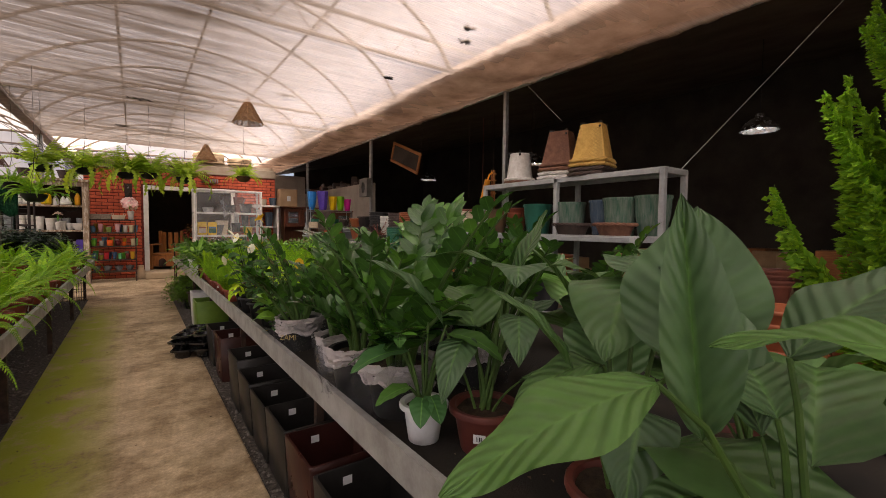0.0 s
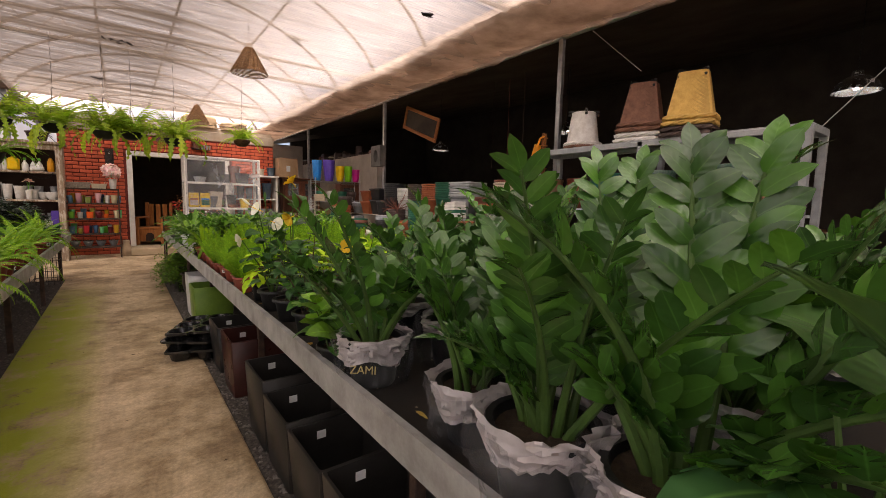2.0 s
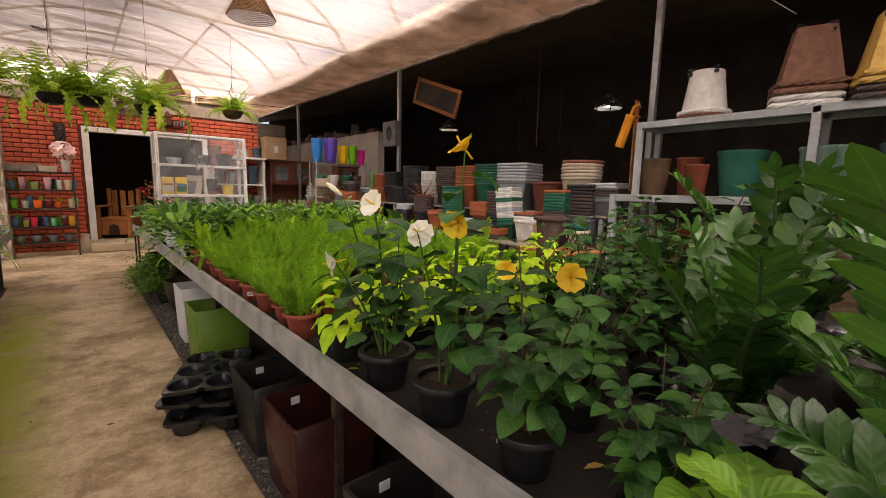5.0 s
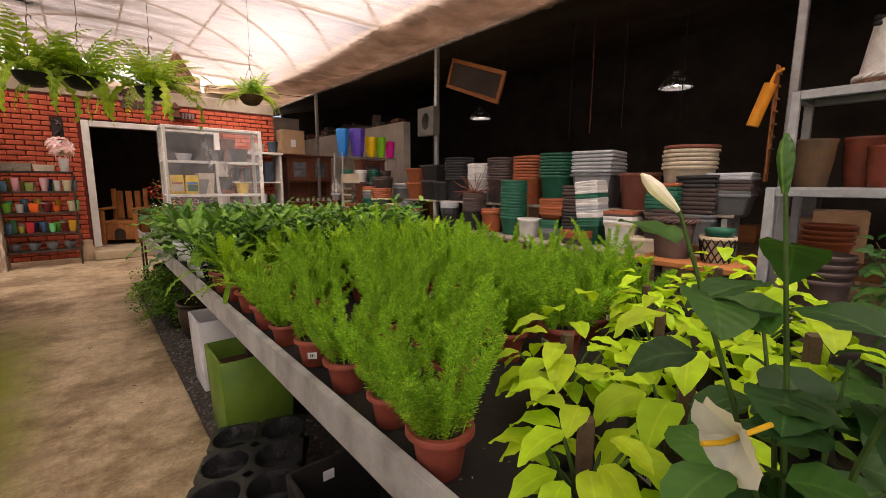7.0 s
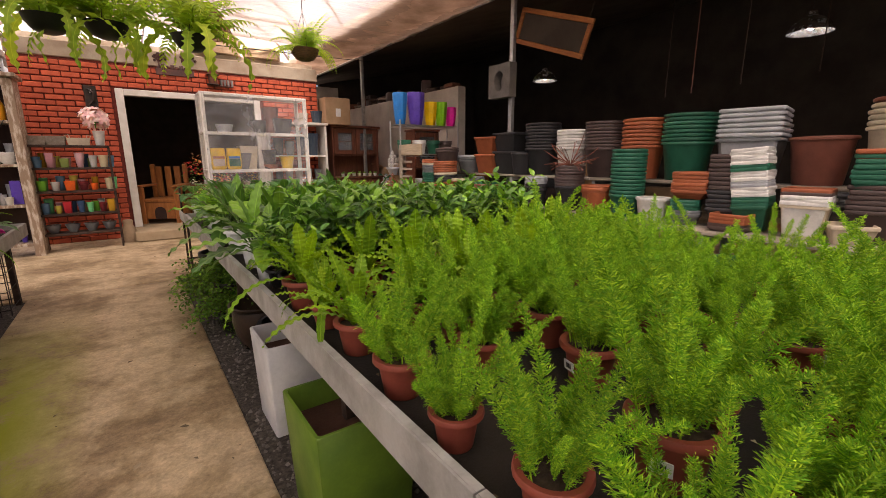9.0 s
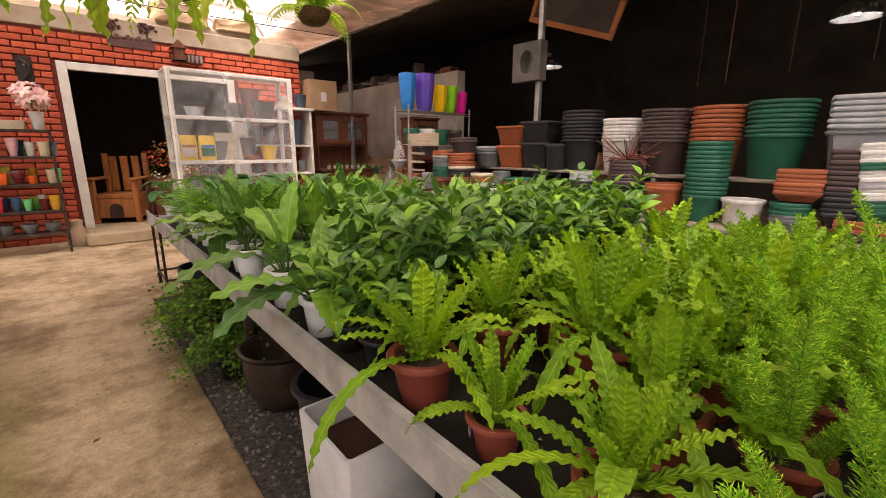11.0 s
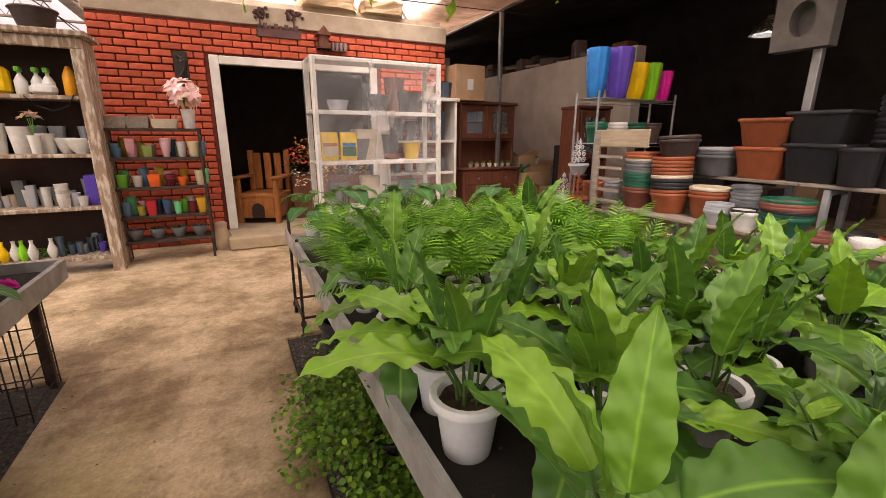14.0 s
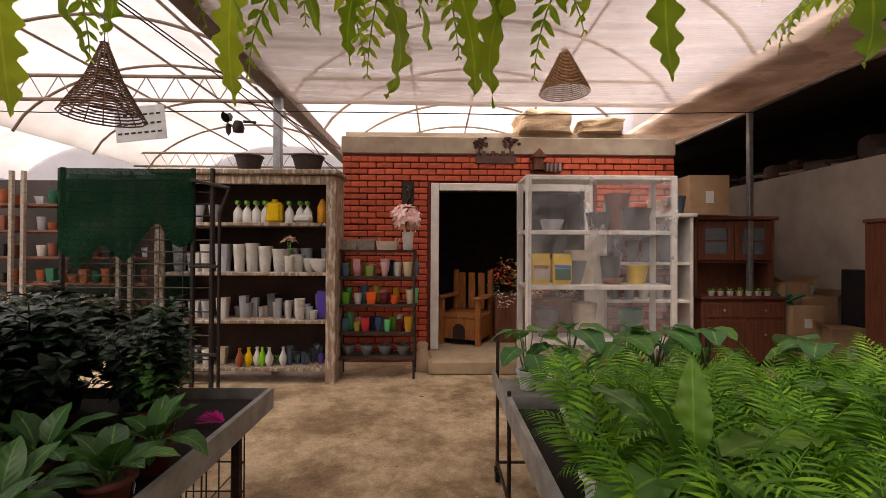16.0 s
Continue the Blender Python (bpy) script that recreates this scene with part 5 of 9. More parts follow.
flowering(1.30, 3.52, ((-0.06, -0.05, 1.05, "flower", 230, 10, M_PETALY), (0.1, -0.05, 1.14, "", 0, 0, M_PETALY), (-0.03, 0.06, 1.0, "", 0, 0, M_PETALY)), "hibiscus with one large yellow flower")
flowering(1.50, 3.92, ((0.0, 0.0, 0.97, "flower", 215, 10, M_PETALY), (0.06, 0.03, 0.92, "", 0, 0, M_PETALY)), "low hibiscus with one small yellow flower")
# lime pothos on short stakes
protos = []
for k in range(3):
    o = potted("golden_pothos", "lime yellow pothos on a short wooden stake in a black pot", "potted plant", 0.09, 0.12, M_POTBLACK, rng, 230)
    st = MB()
    box(st, -0.014, 0.014, -0.014, 0.014, 0.08, 0.27, 0.004)
    part("stake", st, M_STEMB, o, "brown wooden stake")
    leafed(o, POTHOS, rng, 22, 0.10, 0.06, (0.75, 1.1), (-6, 26), "leaf")
    for i in range(9):
        bl, sk = POTHOS[i % 3]
        q = part("leaf", bl, None, o)
        a = 360 * i * 0.382
        q.matrix_basis = Matrix.Translation((math.sin(radians(a)) * 0.02, math.cos(radians(a)) * 0.02, 0.13 + 0.018 * i)) @ Matrix.Rotation(radians(-a), 4, "Z") @ Matrix.Scale(0.9, 4)
    protos.append(o)
repeat(protos, [(1.02, 4.25, 0.92), (1.30, 4.20, 1.05), (1.33, 4.50, 0.95), (1.68, 4.42, 1.0), (1.72, 4.08, 1.05), (1.98, 4.28, 1.0), (2.02, 4.62, 0.95), (2.3, 4.3, 1.0), (2.55, 4.55, 1.0)], rng, "golden pothos pots")
# asparagus ferns
protos = [asparagus(rng, 215), asparagus(rng, 240), asparagus(rng, 190)]
pl = [(0.965, 4.57, 0.95), (0.985, 4.80, 0.8), (0.985, 5.05, 0.9), (0.985, 5.30, 0.85), (0.97, 5.55, 0.75), (0.985, 5.80, 0.95)] + grid(1.24, 2.65, 4.84, 5.98, 0.24, 0.225, rng, (0.72, 1.15), 0.6)
repeat(protos, pl, rng, "asparagus ferns")
# crisp ferns
protos = [nest_fern(rng), nest_fern(rng), nest_fern(rng)]
repeat(protos, [(1.0, 6.10, 0.9), (0.995, 6.36, 0.75), (1.0, 6.61, 1.05)] + grid(1.26, 2.7, 6.14, 6.66, 0.25, 0.235, rng, (0.95, 1.2)), rng, "crisp ferns")
# glossy shrubs
protos = [shrub("gardenia", "glossy dark green leafy shrub with bright tips, black pot", GARD, rng, 9, 0.085, 0.13, lean=(0, 28), tag=220) for _ in range(3)]
repeat(protos, [(1.0, 6.98, 0.7), (1.02, 6.82, 0.74), (1.2, 6.98, 0.95)] + grid(1.3, 2.7, 6.92, 7.5, 0.245, 0.20, rng, (0.8, 0.98)), rng, "glossy shrubs")
# lobed philodendrons in white pots
protos = []
for k in range(3):
    o = potted("philodendron", "green lobed-leaf philodendron in a white plastic pot", "potted plant", 0.078, 0.155, M_POTWHITE, rng)
    leafed(o, PHIL, rng, 10, 0.13, 0.03, (0.75, 1.08), (-6, 16), "leaf")
    protos.append(o)
repeat(protos, [(0.985, 7.14, 0.85), (1.0, 7.48, 0.98), (1.17, 7.30, 0.9), (1.0, 7.92, 1.0), (1.02, 8.10, 0.95), (1.02, 8.40, 0.98), (1.22, 7.72, 1.0)] + grid(1.28, 2.7, 7.72, 8.42, 0.28, 0.235, rng, (0.78, 0.98)), rng, "philodendrons")
phil = protos[1]
# feather palms
protos = []
for k in range(3):
    o = potted("parlour_palm", "feathery green parlour palm in a white plastic pot", "potted plant", 0.075, 0.14, M_POTWHITE, rng)
    leafed(o, PALM, rng, 11, 0.12, 0.035, (0.8, 1.15), (-2, 22), "frond")
    protos.append(o)
repeat(protos, [(1.02, 8.85, 0.8), (1.02, 9.15, 0.85)] + grid(1.12, 2.7, 8.72, 9.92, 0.27, 0.235, rng, (0.74, 0.92)), rng, "parlour palms")
# a few taller philodendrons among the palms
for x, y, s in ((1.2, 9.0, 0.95), (2.2, 9.3, 1.0), (1.75, 8.66, 0.95)):
    tagged(copy_thing(phil, Matrix.Identity(4)), group="philodendrons").matrix_basis = Matrix.Translation((x, y, BZ + 0.001)) @ Matrix.Rotation(x * 9, 4, "Z") @ Matrix.Scale(s, 4)

# crumbs of soil, dry leaves and fallen petals on the bed lining
rb = random.Random(51)
crumbs, petals = MB(), MB()
for k in range(420):
    x, y, q, a = rb.uniform(0.90, 1.9), rb.uniform(1.0, 8.0), rb.uniform(0.003, 0.009), rb.uniform(0, 6.28)
    ca, sa = math.cos(a) * q, math.sin(a) * q
    crumbs.add([(x + ca, y + sa, BZ + 0.002), (x - sa * 0.6, y + ca * 0.6, BZ + 0.006), (x - ca, y - sa, BZ + 0.002), (x + sa * 0.6, y - ca * 0.6, BZ + 0.004)], [(0, 1, 2, 3)])
for x, y in ((0.98, 4.12), (1.10, 3.80), (1.22, 3.70), (1.16, 3.30), (0.95, 3.22), (1.10, 2.98), (1.0, 2.45), (1.34, 3.95)):
    leaf(petals, frame_of((x, y, BZ + 0.006), rb.uniform(0, 360), 4, rb.uniform(-8, 8)), rb.uniform(0.035, 0.06), rb.uniform(0.016, 0.026), OVATE, 6, 2, 16, 14, 0.05)
tagged(part("bed_litter", crumbs, M_LITTER, smooth=False), label="crumbs of soil and dry leaf on the black lining", category="litter", kind="stuff")
tagged(part("fallen_petals", petals, leafy("wilted_petal", (0.42, 0.25, 0.05), (0.62, 0.45, 0.12), 0.7, 4, 0.2, 0.3, 0.2)), label="wilted yellow petals fallen on the black lining", category="petals", kind="stuff")

# ---- pots for sale ----
def plastic(name, c, rough=0.42):
    return surface(name, c, rough, tuple(v * 0.75 for v in c), 9, 100, 0.05, vary=0.14)


P_BLACK, P_BROWN, P_TERRA, P_GREEN = plastic("charcoal_plastic", (0.032, 0.032, 0.035)), plastic("dark_brown_plastic", (0.085, 0.06, 0.055)), plastic("orange_brown_plastic", (0.36, 0.105, 0.045)), plastic("bottle_green_plastic", (0.02, 0.125, 0.075))
P_WHITE, P_CREAM, P_GREY, P_LGREY = plastic("white_plastic", (0.74, 0.73, 0.70)), plastic("cream_plastic", (0.62, 0.53, 0.40)), plastic("mid_grey_plastic", (0.17, 0.18, 0.19)), plastic("pale_grey_plastic", (0.45, 0.47, 0.50))
P_RUSTRED, P_BLUE, P_PURPLE, P_YELLOW, P_LIMEG, P_PINK = plastic("rust_red_plastic", (0.24, 0.085, 0.06)), plastic("blue_plastic", (0.02, 0.20, 0.58), 0.3), plastic("purple_plastic", (0.14, 0.08, 0.50), 0.3), plastic("yellow_plastic", (0.85, 0.55, 0.01), 0.3), plastic("lime_plastic", (0.24, 0.62, 0.02), 0.3), plastic("magenta_plastic", (0.78, 0.02, 0.36), 0.3)
G_GREEN = surface("glazed_green", (0.05, 0.12, 0.085), 0.15, (0.16, 0.20, 0.17), 5, 40, 0.1, stretch=(9, 9, 0.5))
G_TEAL = surface("glazed_teal", (0.02, 0.12, 0.085), 0.35, (0.015, 0.09, 0.065), 5, 60, 0.05)
G_BLUE = surface("glazed_blue", (0.04, 0.07, 0.12), 0.15, (0.10, 0.13, 0.16), 5, 40, 0.1, stretch=(9, 9, 0.5))
G_BROWN = surface("glazed_brown", (0.13, 0.075, 0.04), 0.2, (0.07, 0.05, 0.035), 5, 50, 0.1)
G_RED = surface("glazed_red", (0.22, 0.055, 0.03), 0.25, (0.12, 0.035, 0.022), 5, 50, 0.1)
NAMES = {P_BLACK.name: "charcoal", P_BROWN.name: "dark brown", P_TERRA.name: "orange brown", P_GREEN.name: "bottle green", P_WHITE.name: "white", P_CREAM.name: "cream", P_GREY.name: "mid grey", P_LGREY.name: "pale grey", P_RUSTRED.name: "rust red"}
_pots = {}


def pot_mesh(r, h, mat, square=False, thick=0.02):
    key = (round(r, 3), round(h, 3), mat.name, square)
    if key in _pots:
        return _pots[key]
    b = MB()
    prof = [(0.72, 0.0), (0.74, 0.006), (0.93, h - thick * 1.6), (0.945, h - thick * 1.3), (1.0, h - thick * 1.25), (1.015, h - thick * 0.6), (1.0, h - 0.004), (0.97, h), (0.925, h - 0.004), (0.90, h - 0.04), (0.70, 0.012)]
    if square:
        loft(b, [rrect(r * f, r * f, r * 0.12, z, 3) for f, z in prof], True, True)
    else:
        lathe(b, [(r * f, z) for f, z in prof], 24, cap0=True, cap1=True)
    _pots[key] = b.mesh("pot_body", mat)
    return _pots[key]


def pot_stack(x, y, z, cols, r, h, gap, square=False, lean=0.0, turn=0.0, jit=0.004, seed=1):
    rg = random.Random(seed)
    n = 0
    px, py = x, y
    for k, (mat, cnt) in enumerate(cols):
        for i in range(cnt):
            ob = part("plant_pot", pot_mesh(r, h, mat, square), None)
            tagged(ob, label="%s plastic %s plant pot, %s on the pot shelves" % (NAMES.get(mat.name, "coloured"), "square" if square else "round", "stacked" if cnt + len(cols) > 2 else "standing"), category="plant pot", group="stacked plant pots")
            ob.matrix_basis = Matrix.Translation((px + rg.uniform(-jit, jit), py + rg.uniform(-jit, jit) + lean * n * gap, z + n * gap)) @ Matrix.Rotation(radians(turn + rg.uniform(-3, 3)), 4, "Z") @ Matrix.Rotation(radians(rg.uniform(-0.8, 0.8) - 40 * lean), 4, "X")
            n += 1


# tiered pot shelves, boards on grey steel trestles
M_BOARD = surface("weathered_board", (0.36, 0.31, 0.26), 0.8, (0.22, 0.18, 0.14), 5, 70, 0.3, stretch=(6, 0.6, 6))
sh = thing("pot_shelf", "two-step shelf of weathered boards on grey steel legs", "shelf")
for x0, x1, zz in ((3.70, 4.14, 0.73), (4.17, 4.495, 1.05)):
    y = 4.98
    while y < 10.05:
        y2 = min(y + 1.28, 10.08)
        b = MB()
        box(b, x0, x1, y + 0.004, y2 - 0.004, zz - 0.025, zz, 0.004)
        part("board", b, M_BOARD, sh)
        y = y2
for y in (5.05, 6.25, 7.5, 8.65, 9.9):
    for x, zz in ((3.74, 0.70), (4.10, 0.70), (4.20, 1.02), (4.46, 1.02)):
        b = MB()
        box(b, x - 0.02, x + 0.02, y - 0.02, y + 0.02, -0.022 if x < 4.4 else -0.003, zz, 0.003)
        part("leg", b, M_GREYPAINT, sh)
    b = MB()
    box(b, 3.76, 4.08, y - 0.015, y + 0.015, 0.66, 0.70)
    part("crossbar", b, M_GREYPAINT, sh, smooth=False)
    b = MB()
    box(b, 4.22, 4.44, y - 0.015, y + 0.015, 0.98, 1.02)
    part("crossbar", b, M_GREYPAINT, sh, smooth=False)
UZ, LZ = 1.052, 0.732
pot_stack(4.38, 8.34, UZ, [(P_BLACK, 9)], 0.20, 0.30, 0.034, seed=1)
pot_stack(4.38, 7.92, UZ, [(P_WHITE, 7)], 0.175, 0.30, 0.030, seed=2)
pot_stack(4.38, 7.53, UZ, [(P_BROWN, 9)], 0.20, 0.29, 0.031, seed=3)
pot_stack(4.38, 7.13, UZ, [(P_TERRA, 8)], 0.19, 0.30, 0.034, seed=4)
pot_stack(4.38, 6.73, UZ, [(P_GREEN, 8)], 0.205, 0.32, 0.033, seed=5)
pot_stack(4.38, 6.25, UZ, [(P_GREY, 1), (P_LGREY, 6)], 0.205, 0.33, 0.036, True, turn=8, seed=6)
pot_stack(4.38, 5.83, UZ, [(P_RUSTRED, 1)], 0.19, 0.33, 0.03, seed=7)
pot_stack(4.38, 5.41, UZ, [(P_CREAM, 5), (P_RUSTRED, 1)], 0.21, 0.38, 0.034, seed=8)
pot_stack(4.24, 5.25, LZ + 0.08, [(P_GREY, 2), (P_BROWN, 6), (P_BLACK, 3)], 0.15, 0.2, 0.034, True, seed=9)
pot_stack(4.29, 5.05, UZ, [(P_GREY, 2), (P_BROWN, 3), (P_LGREY, 2)], 0.15, 0.16, 0.026, True, turn=4, seed=10)
pot_stack(4.02, 7.66, LZ, [(P_BLACK, 1), (P_BROWN, 7)], 0.145, 0.24, 0.028, seed=11)
pot_stack(4.00, 7.33, LZ, [(P_TERRA, 3)], 0.14, 0.22, 0.022, seed=12)
pot_stack(4.02, 7.04, LZ, [(P_GREEN, 13)], 0.145, 0.2, 0.032, seed=13)
pot_stack(3.98, 6.77, LZ, [(P_WHITE, 1)], 0.135, 0.19, 0.03, seed=14)
pot_stack(3.96, 6.50, LZ - 0.09 + 0.09, [(P_GREY, 2), (P_GREEN, 3)], 0.11, 0.09, 0.026, seed=15)
pot_stack(4.02, 6.48, LZ + 0.20, [(P_TERRA, 6)], 0.125, 0.07, 0.027, True, turn=6, seed=16)
pot_stack(4.06, 6.23, LZ + 0.05, [(P_BLACK, 5), (P_BROWN, 8)], 0.13, 0.10, 0.032, True, turn=6, seed=17)
pot_stack(4.04, 6.06, LZ, [(P_GREEN, 4), (P_WHITE, 3), (P_LGREY, 2), (P_WHITE, 3), (P_GREEN, 2), (P_WHITE, 5)], 0.11, 0.18, 0.022, True, lean=0.12, turn=5, seed=18)
pot_stack(3.90, 6.14, LZ, [(P_BROWN, 2), (P_TERRA, 3)], 0.115, 0.04, 0.022, True, seed=19)
pot_stack(3.98, 5.76, LZ, [(P_CREAM, 1), (P_WHITE, 3), (P_BROWN, 1), (P_TERRA, 1)], 0.125, 0.22, 0.02, True, turn=4, seed=20)
pot_stack(4.08, 5.46, LZ, [(P_BROWN, 6), (P_GREEN, 6), (P_TERRA, 1)], 0.12, 0.20, 0.030, True, turn=3, seed=21)
pot_stack(3.94, 8.03, LZ, [(P_BLACK, 3), (P_LGREY, 3)], 0.115, 0.2, 0.024, seed=22)
pot_stack(3.92, 5.52, 0.732, [(P_CREAM, 1)], 0.11, 0.12, 0.02, True, turn=20, seed=23)
# farther pots towards the shop
pot_stack(4.31, 9.13, UZ, [(P_TERRA, 1)], 0.175, 0.24, 0.2, True, turn=6, seed=30)
pot_stack(4.31, 9.13, UZ + 0.21, [(P_TERRA, 1)], 0.175, 0.24, 0.2, True, turn=5, seed=31)
pot_stack(4.37, 8.81, UZ, [(P_BLACK, 2)], 0.19, 0.27, 0.22, True, turn=4, seed=32)
pot_stack(4.24, 8.53, UZ, [(P_BLACK, 1)], 0.13, 0.25, 0.2, seed=33)
pot_stack(4.27, 9.49, UZ, [(P_GREY, 2), (P_LGREY, 1)], 0.20, 0.17, 0.03, seed=34)
pot_stack(3.96, 9.97, LZ, [(P_RUSTRED, 2), (P_GREEN, 5), (P_GREY, 4), (P_CREAM, 1), (P_TERRA, 2)], 0.155, 0.16, 0.026, seed=35)
pot_stack(3.94, 9.63, LZ, [(P_TERRA, 2), (P_BLACK, 3), (P_CREAM, 1), (P_TERRA, 5)], 0.16, 0.17, 0.03, lean=0.06, seed=36)
pot_stack(3.96, 9.63, LZ + 0.44, [(P_BROWN, 2)], 0.16, 0.17, 0.03, lean=0.1, seed=37)
pot_stack(3.98, 9.32, LZ, [(P_TERRA, 2), (P_CREAM, 1)], 0.15, 0.19, 0.03, seed=38)
pot_stack(4.00, 9.06, LZ, [(P_GREY, 7)], 0.095, 0.13, 0.026, seed=39)
pot_stack(3.80, 9.12, LZ, [(P_LGREY, 3)], 0.095, 0.11, 0.024, seed=40)
pot_stack(3.80, 8.92, LZ, [(P_WHITE, 1), (P_BLACK, 1)], 0.105, 0.13, 0.012, seed=41)
pot_stack(3.84, 8.70, LZ, [(P_GREEN, 2), (P_BLACK, 1), (P_RUSTRED, 2), (P_GREEN, 1)], 0.15, 0.13, 0.022, seed=42)
for k, (x, y, r) in enumerate(((3.82, 8.5, 0.09), (4.02, 8.4, 0.11), (3.84, 8.27, 0.08), (4.03, 8.18, 0.1))):
    pot_stack(x, y, LZ, [((P_RUSTRED, P_BLACK, P_WHITE, P_TERRA)[k], 3)], r, 0.035, 0.012, seed=50 + k)
# a shelf below, near the bench, with green tubs
pot_stack(3.30, 6.55, -0.02, [(P_BLACK, 2), (P_GREEN, 9), (P_LGREY, 1)], 0.17, 0.28, 0.034, seed=60)
pot_stack(3.30, 6.98, -0.02, [(P_BLACK, 4), (P_RUSTRED, 4), (P_GREY, 4)], 0.16, 0.28, 0.034, seed=61)
pot_stack(3.32, 7.6, -0.02, [(P_BROWN, 6), (P_TERRA, 5)], 0.16, 0.28, 0.034, seed=62)
pot_stack(3.34, 5.9, -0.02, [(P_GREY, 8), (P_GREEN, 5)], 0.16, 0.28, 0.032, seed=63)
# terracotta tubs standing past the bench's start
pot_stack(3.30, 1.30, -0.02, [(P_TERRA, 9)], 0.19, 0.30, 0.075, True, turn=12, seed=64)
pot_stack(3.24, 1.78, -0.02, [(P_RUSTRED, 5), (P_TERRA, 3)], 0.17, 0.30, 0.07, True, turn=-6, seed=65)
pot_stack(3.34, 0.80, -0.02, [(P_TERRA, 7)], 0.18, 0.28, 0.08, seed=66)
pot_stack(3.22, 2.22, -0.02, [(P_BROWN, 6), (P_TERRA, 2)], 0.16, 0.28, 0.07, seed=67)
# dried vine stems in a pot
b = MB()
r2 = random.Random(9)
for i in range(34):
    a, e = r2.uniform(0, 6.28), r2.uniform(5, 55)
    L = r2.uniform(0.2, 0.36)
    pts = [p for p, _ in arc((0, 0, 0), math.degrees(a), e, L, r2.uniform(-30, 60), 5)]
    tube(b, pts, 0.005, 4, 0.003)
solid("dried_vines", b, surface("dry_vine", (0.26, 0.09, 0.06), 0.8), "bundle of dry reddish vine stems lying on stacked pots", "dried plant", pose(4.02, 7.66, 1.17), smooth=True)

# orange board with a woven pot and a lattice pot, half-round pots beside it
M_ORWOOD = surface("orange_wood", (0.42, 0.17, 0.055), 0.6, (0.30, 0.11, 0.04), 5, 60, 0.2, stretch=(8, 1, 8))
tb = thing("side_table", "small orange-stained wooden table under woven pots", "table")
b = MB()
box(b, 3.28, 3.68, 4.70, 5.32, 0.745, 0.785, 0.006)
part("tabletop", b, M_ORWOOD, tb)
for x in (3.32, 3.64):
    for y in (4.74, 5.28):
        b = MB()
        box(b, x - 0.02, x + 0.02, y - 0.02, y + 0.02, -0.02, 0.744, 0.003)
        part("leg", b, M_DARK, tb)


def woven(b, r0, r1, z0, z1, nz, n=40, amp=0.004, square=0.0, x=0.0, y=0.0):
    """A basket-woven wall: rows of strands that bulge over and under."""
    rings = []
    for i in range(nz * 2 + 1):
        t = i / (nz * 2)
        row = []
        for j in range(n):
            a = 2 * math.pi * j / n
            q = r0 + (r1 - r0) * t
            if square:
                m = max(abs(math.cos(a)), abs(math.sin(a)))
                q *= (1 - square) + square / m
            q += amp * (1 if (j + i // 2) % 2 else -1) * (1 if i % 2 else 0.2)
            row.append((x + q * math.cos(a), y + q * math.sin(a), z0 + (z1 - z0) * t))
        rings.append(row)
    loft(b, rings)
    return b


def woven_pot(name, label, r0, r1, h, mat, m, square=0.0, rim=0.02, feet=False):
    ob = thing(name, label, "plant pot", m)
    b = woven(MB(), r0, r1, 0.0, h, max(6, int(h / 0.018)), 48, 0.0035, square)
    loft(b, [[(r0 * 0.95 * math.cos(2 * math.pi * j / 24), r0 * 0.95 * math.sin(2 * math.pi * j / 24), 0.006) for j in range(24)], [(0, 0, 0.006)] * 24])
    part("woven_body", b, mat, ob)
    c = MB()
    for k in range(3):
        pts = []
        for j in range(49):
            a = 2 * math.pi * j / 48
            q = r1 * ((1 - square) + square / max(abs(math.cos(a)), abs(math.sin(a)))) if square else r1
            tw = 2 * math.pi * (j / 6 + k / 3)
            pts.append(((q + 0.012 + 0.010 * math.cos(tw)) * math.cos(a), (q + 0.012 + 0.010 * math.cos(tw)) * math.sin(a), h + 0.010 * math.sin(tw)))
        tube(c, pts, rim * 0.45, 5, cap=False)
    part("braided_rim", c, mat, ob)
    if feet:
        for a in range(4):
            f = MB()
            box(f, -0.03, 0.03, -0.012, 0.012, -0.022, 0.002, 0.003)
            o = part("foot", f, M_POTBLACK, ob)
            o.matrix_basis = Matrix.Rotation(radians(90 * a + 45), 4, "Z") @ Matrix.Translation((r0 * 1.05, 0, 0))
    return ob


M_RBROWN = surface("brown_rattan", (0.22, 0.105, 0.065), 0.6, (0.14, 0.065, 0.045), 20, 120, 0.3)
M_RYELLOW = surface("yellow_rattan", (0.64, 0.42, 0.12), 0.6, (0.52, 0.31, 0.08), 20, 120, 0.3)
M_RWHITE = surface("white_rattan", (0.74, 0.73, 0.71), 0.6, (0.6, 0.58, 0.55), 20, 120, 0.3)
M_RDARK = surface("dark_rattan", (0.055, 0.042, 0.038), 0.6, (0.09, 0.06, 0.05), 20, 120, 0.3)
woven_pot("woven_pot", "dark brown woven round plant pot on an orange wooden table", 0.105, 0.13, 0.25, surface("umber_rattan", (0.13, 0.085, 0.07), 0.6), pose(3.50, 5.14, 0.787))
lp = thing("lattice_pot", "black and cream lattice pattern plant pot on a wooden table", "plant pot", pose(3.48, 4.86, 0.787))
part("body", round_pot(0.10, 0.17, 0.006), surface("cream_weave", (0.6, 0.5, 0.34), 0.6), lp)
b = MB()
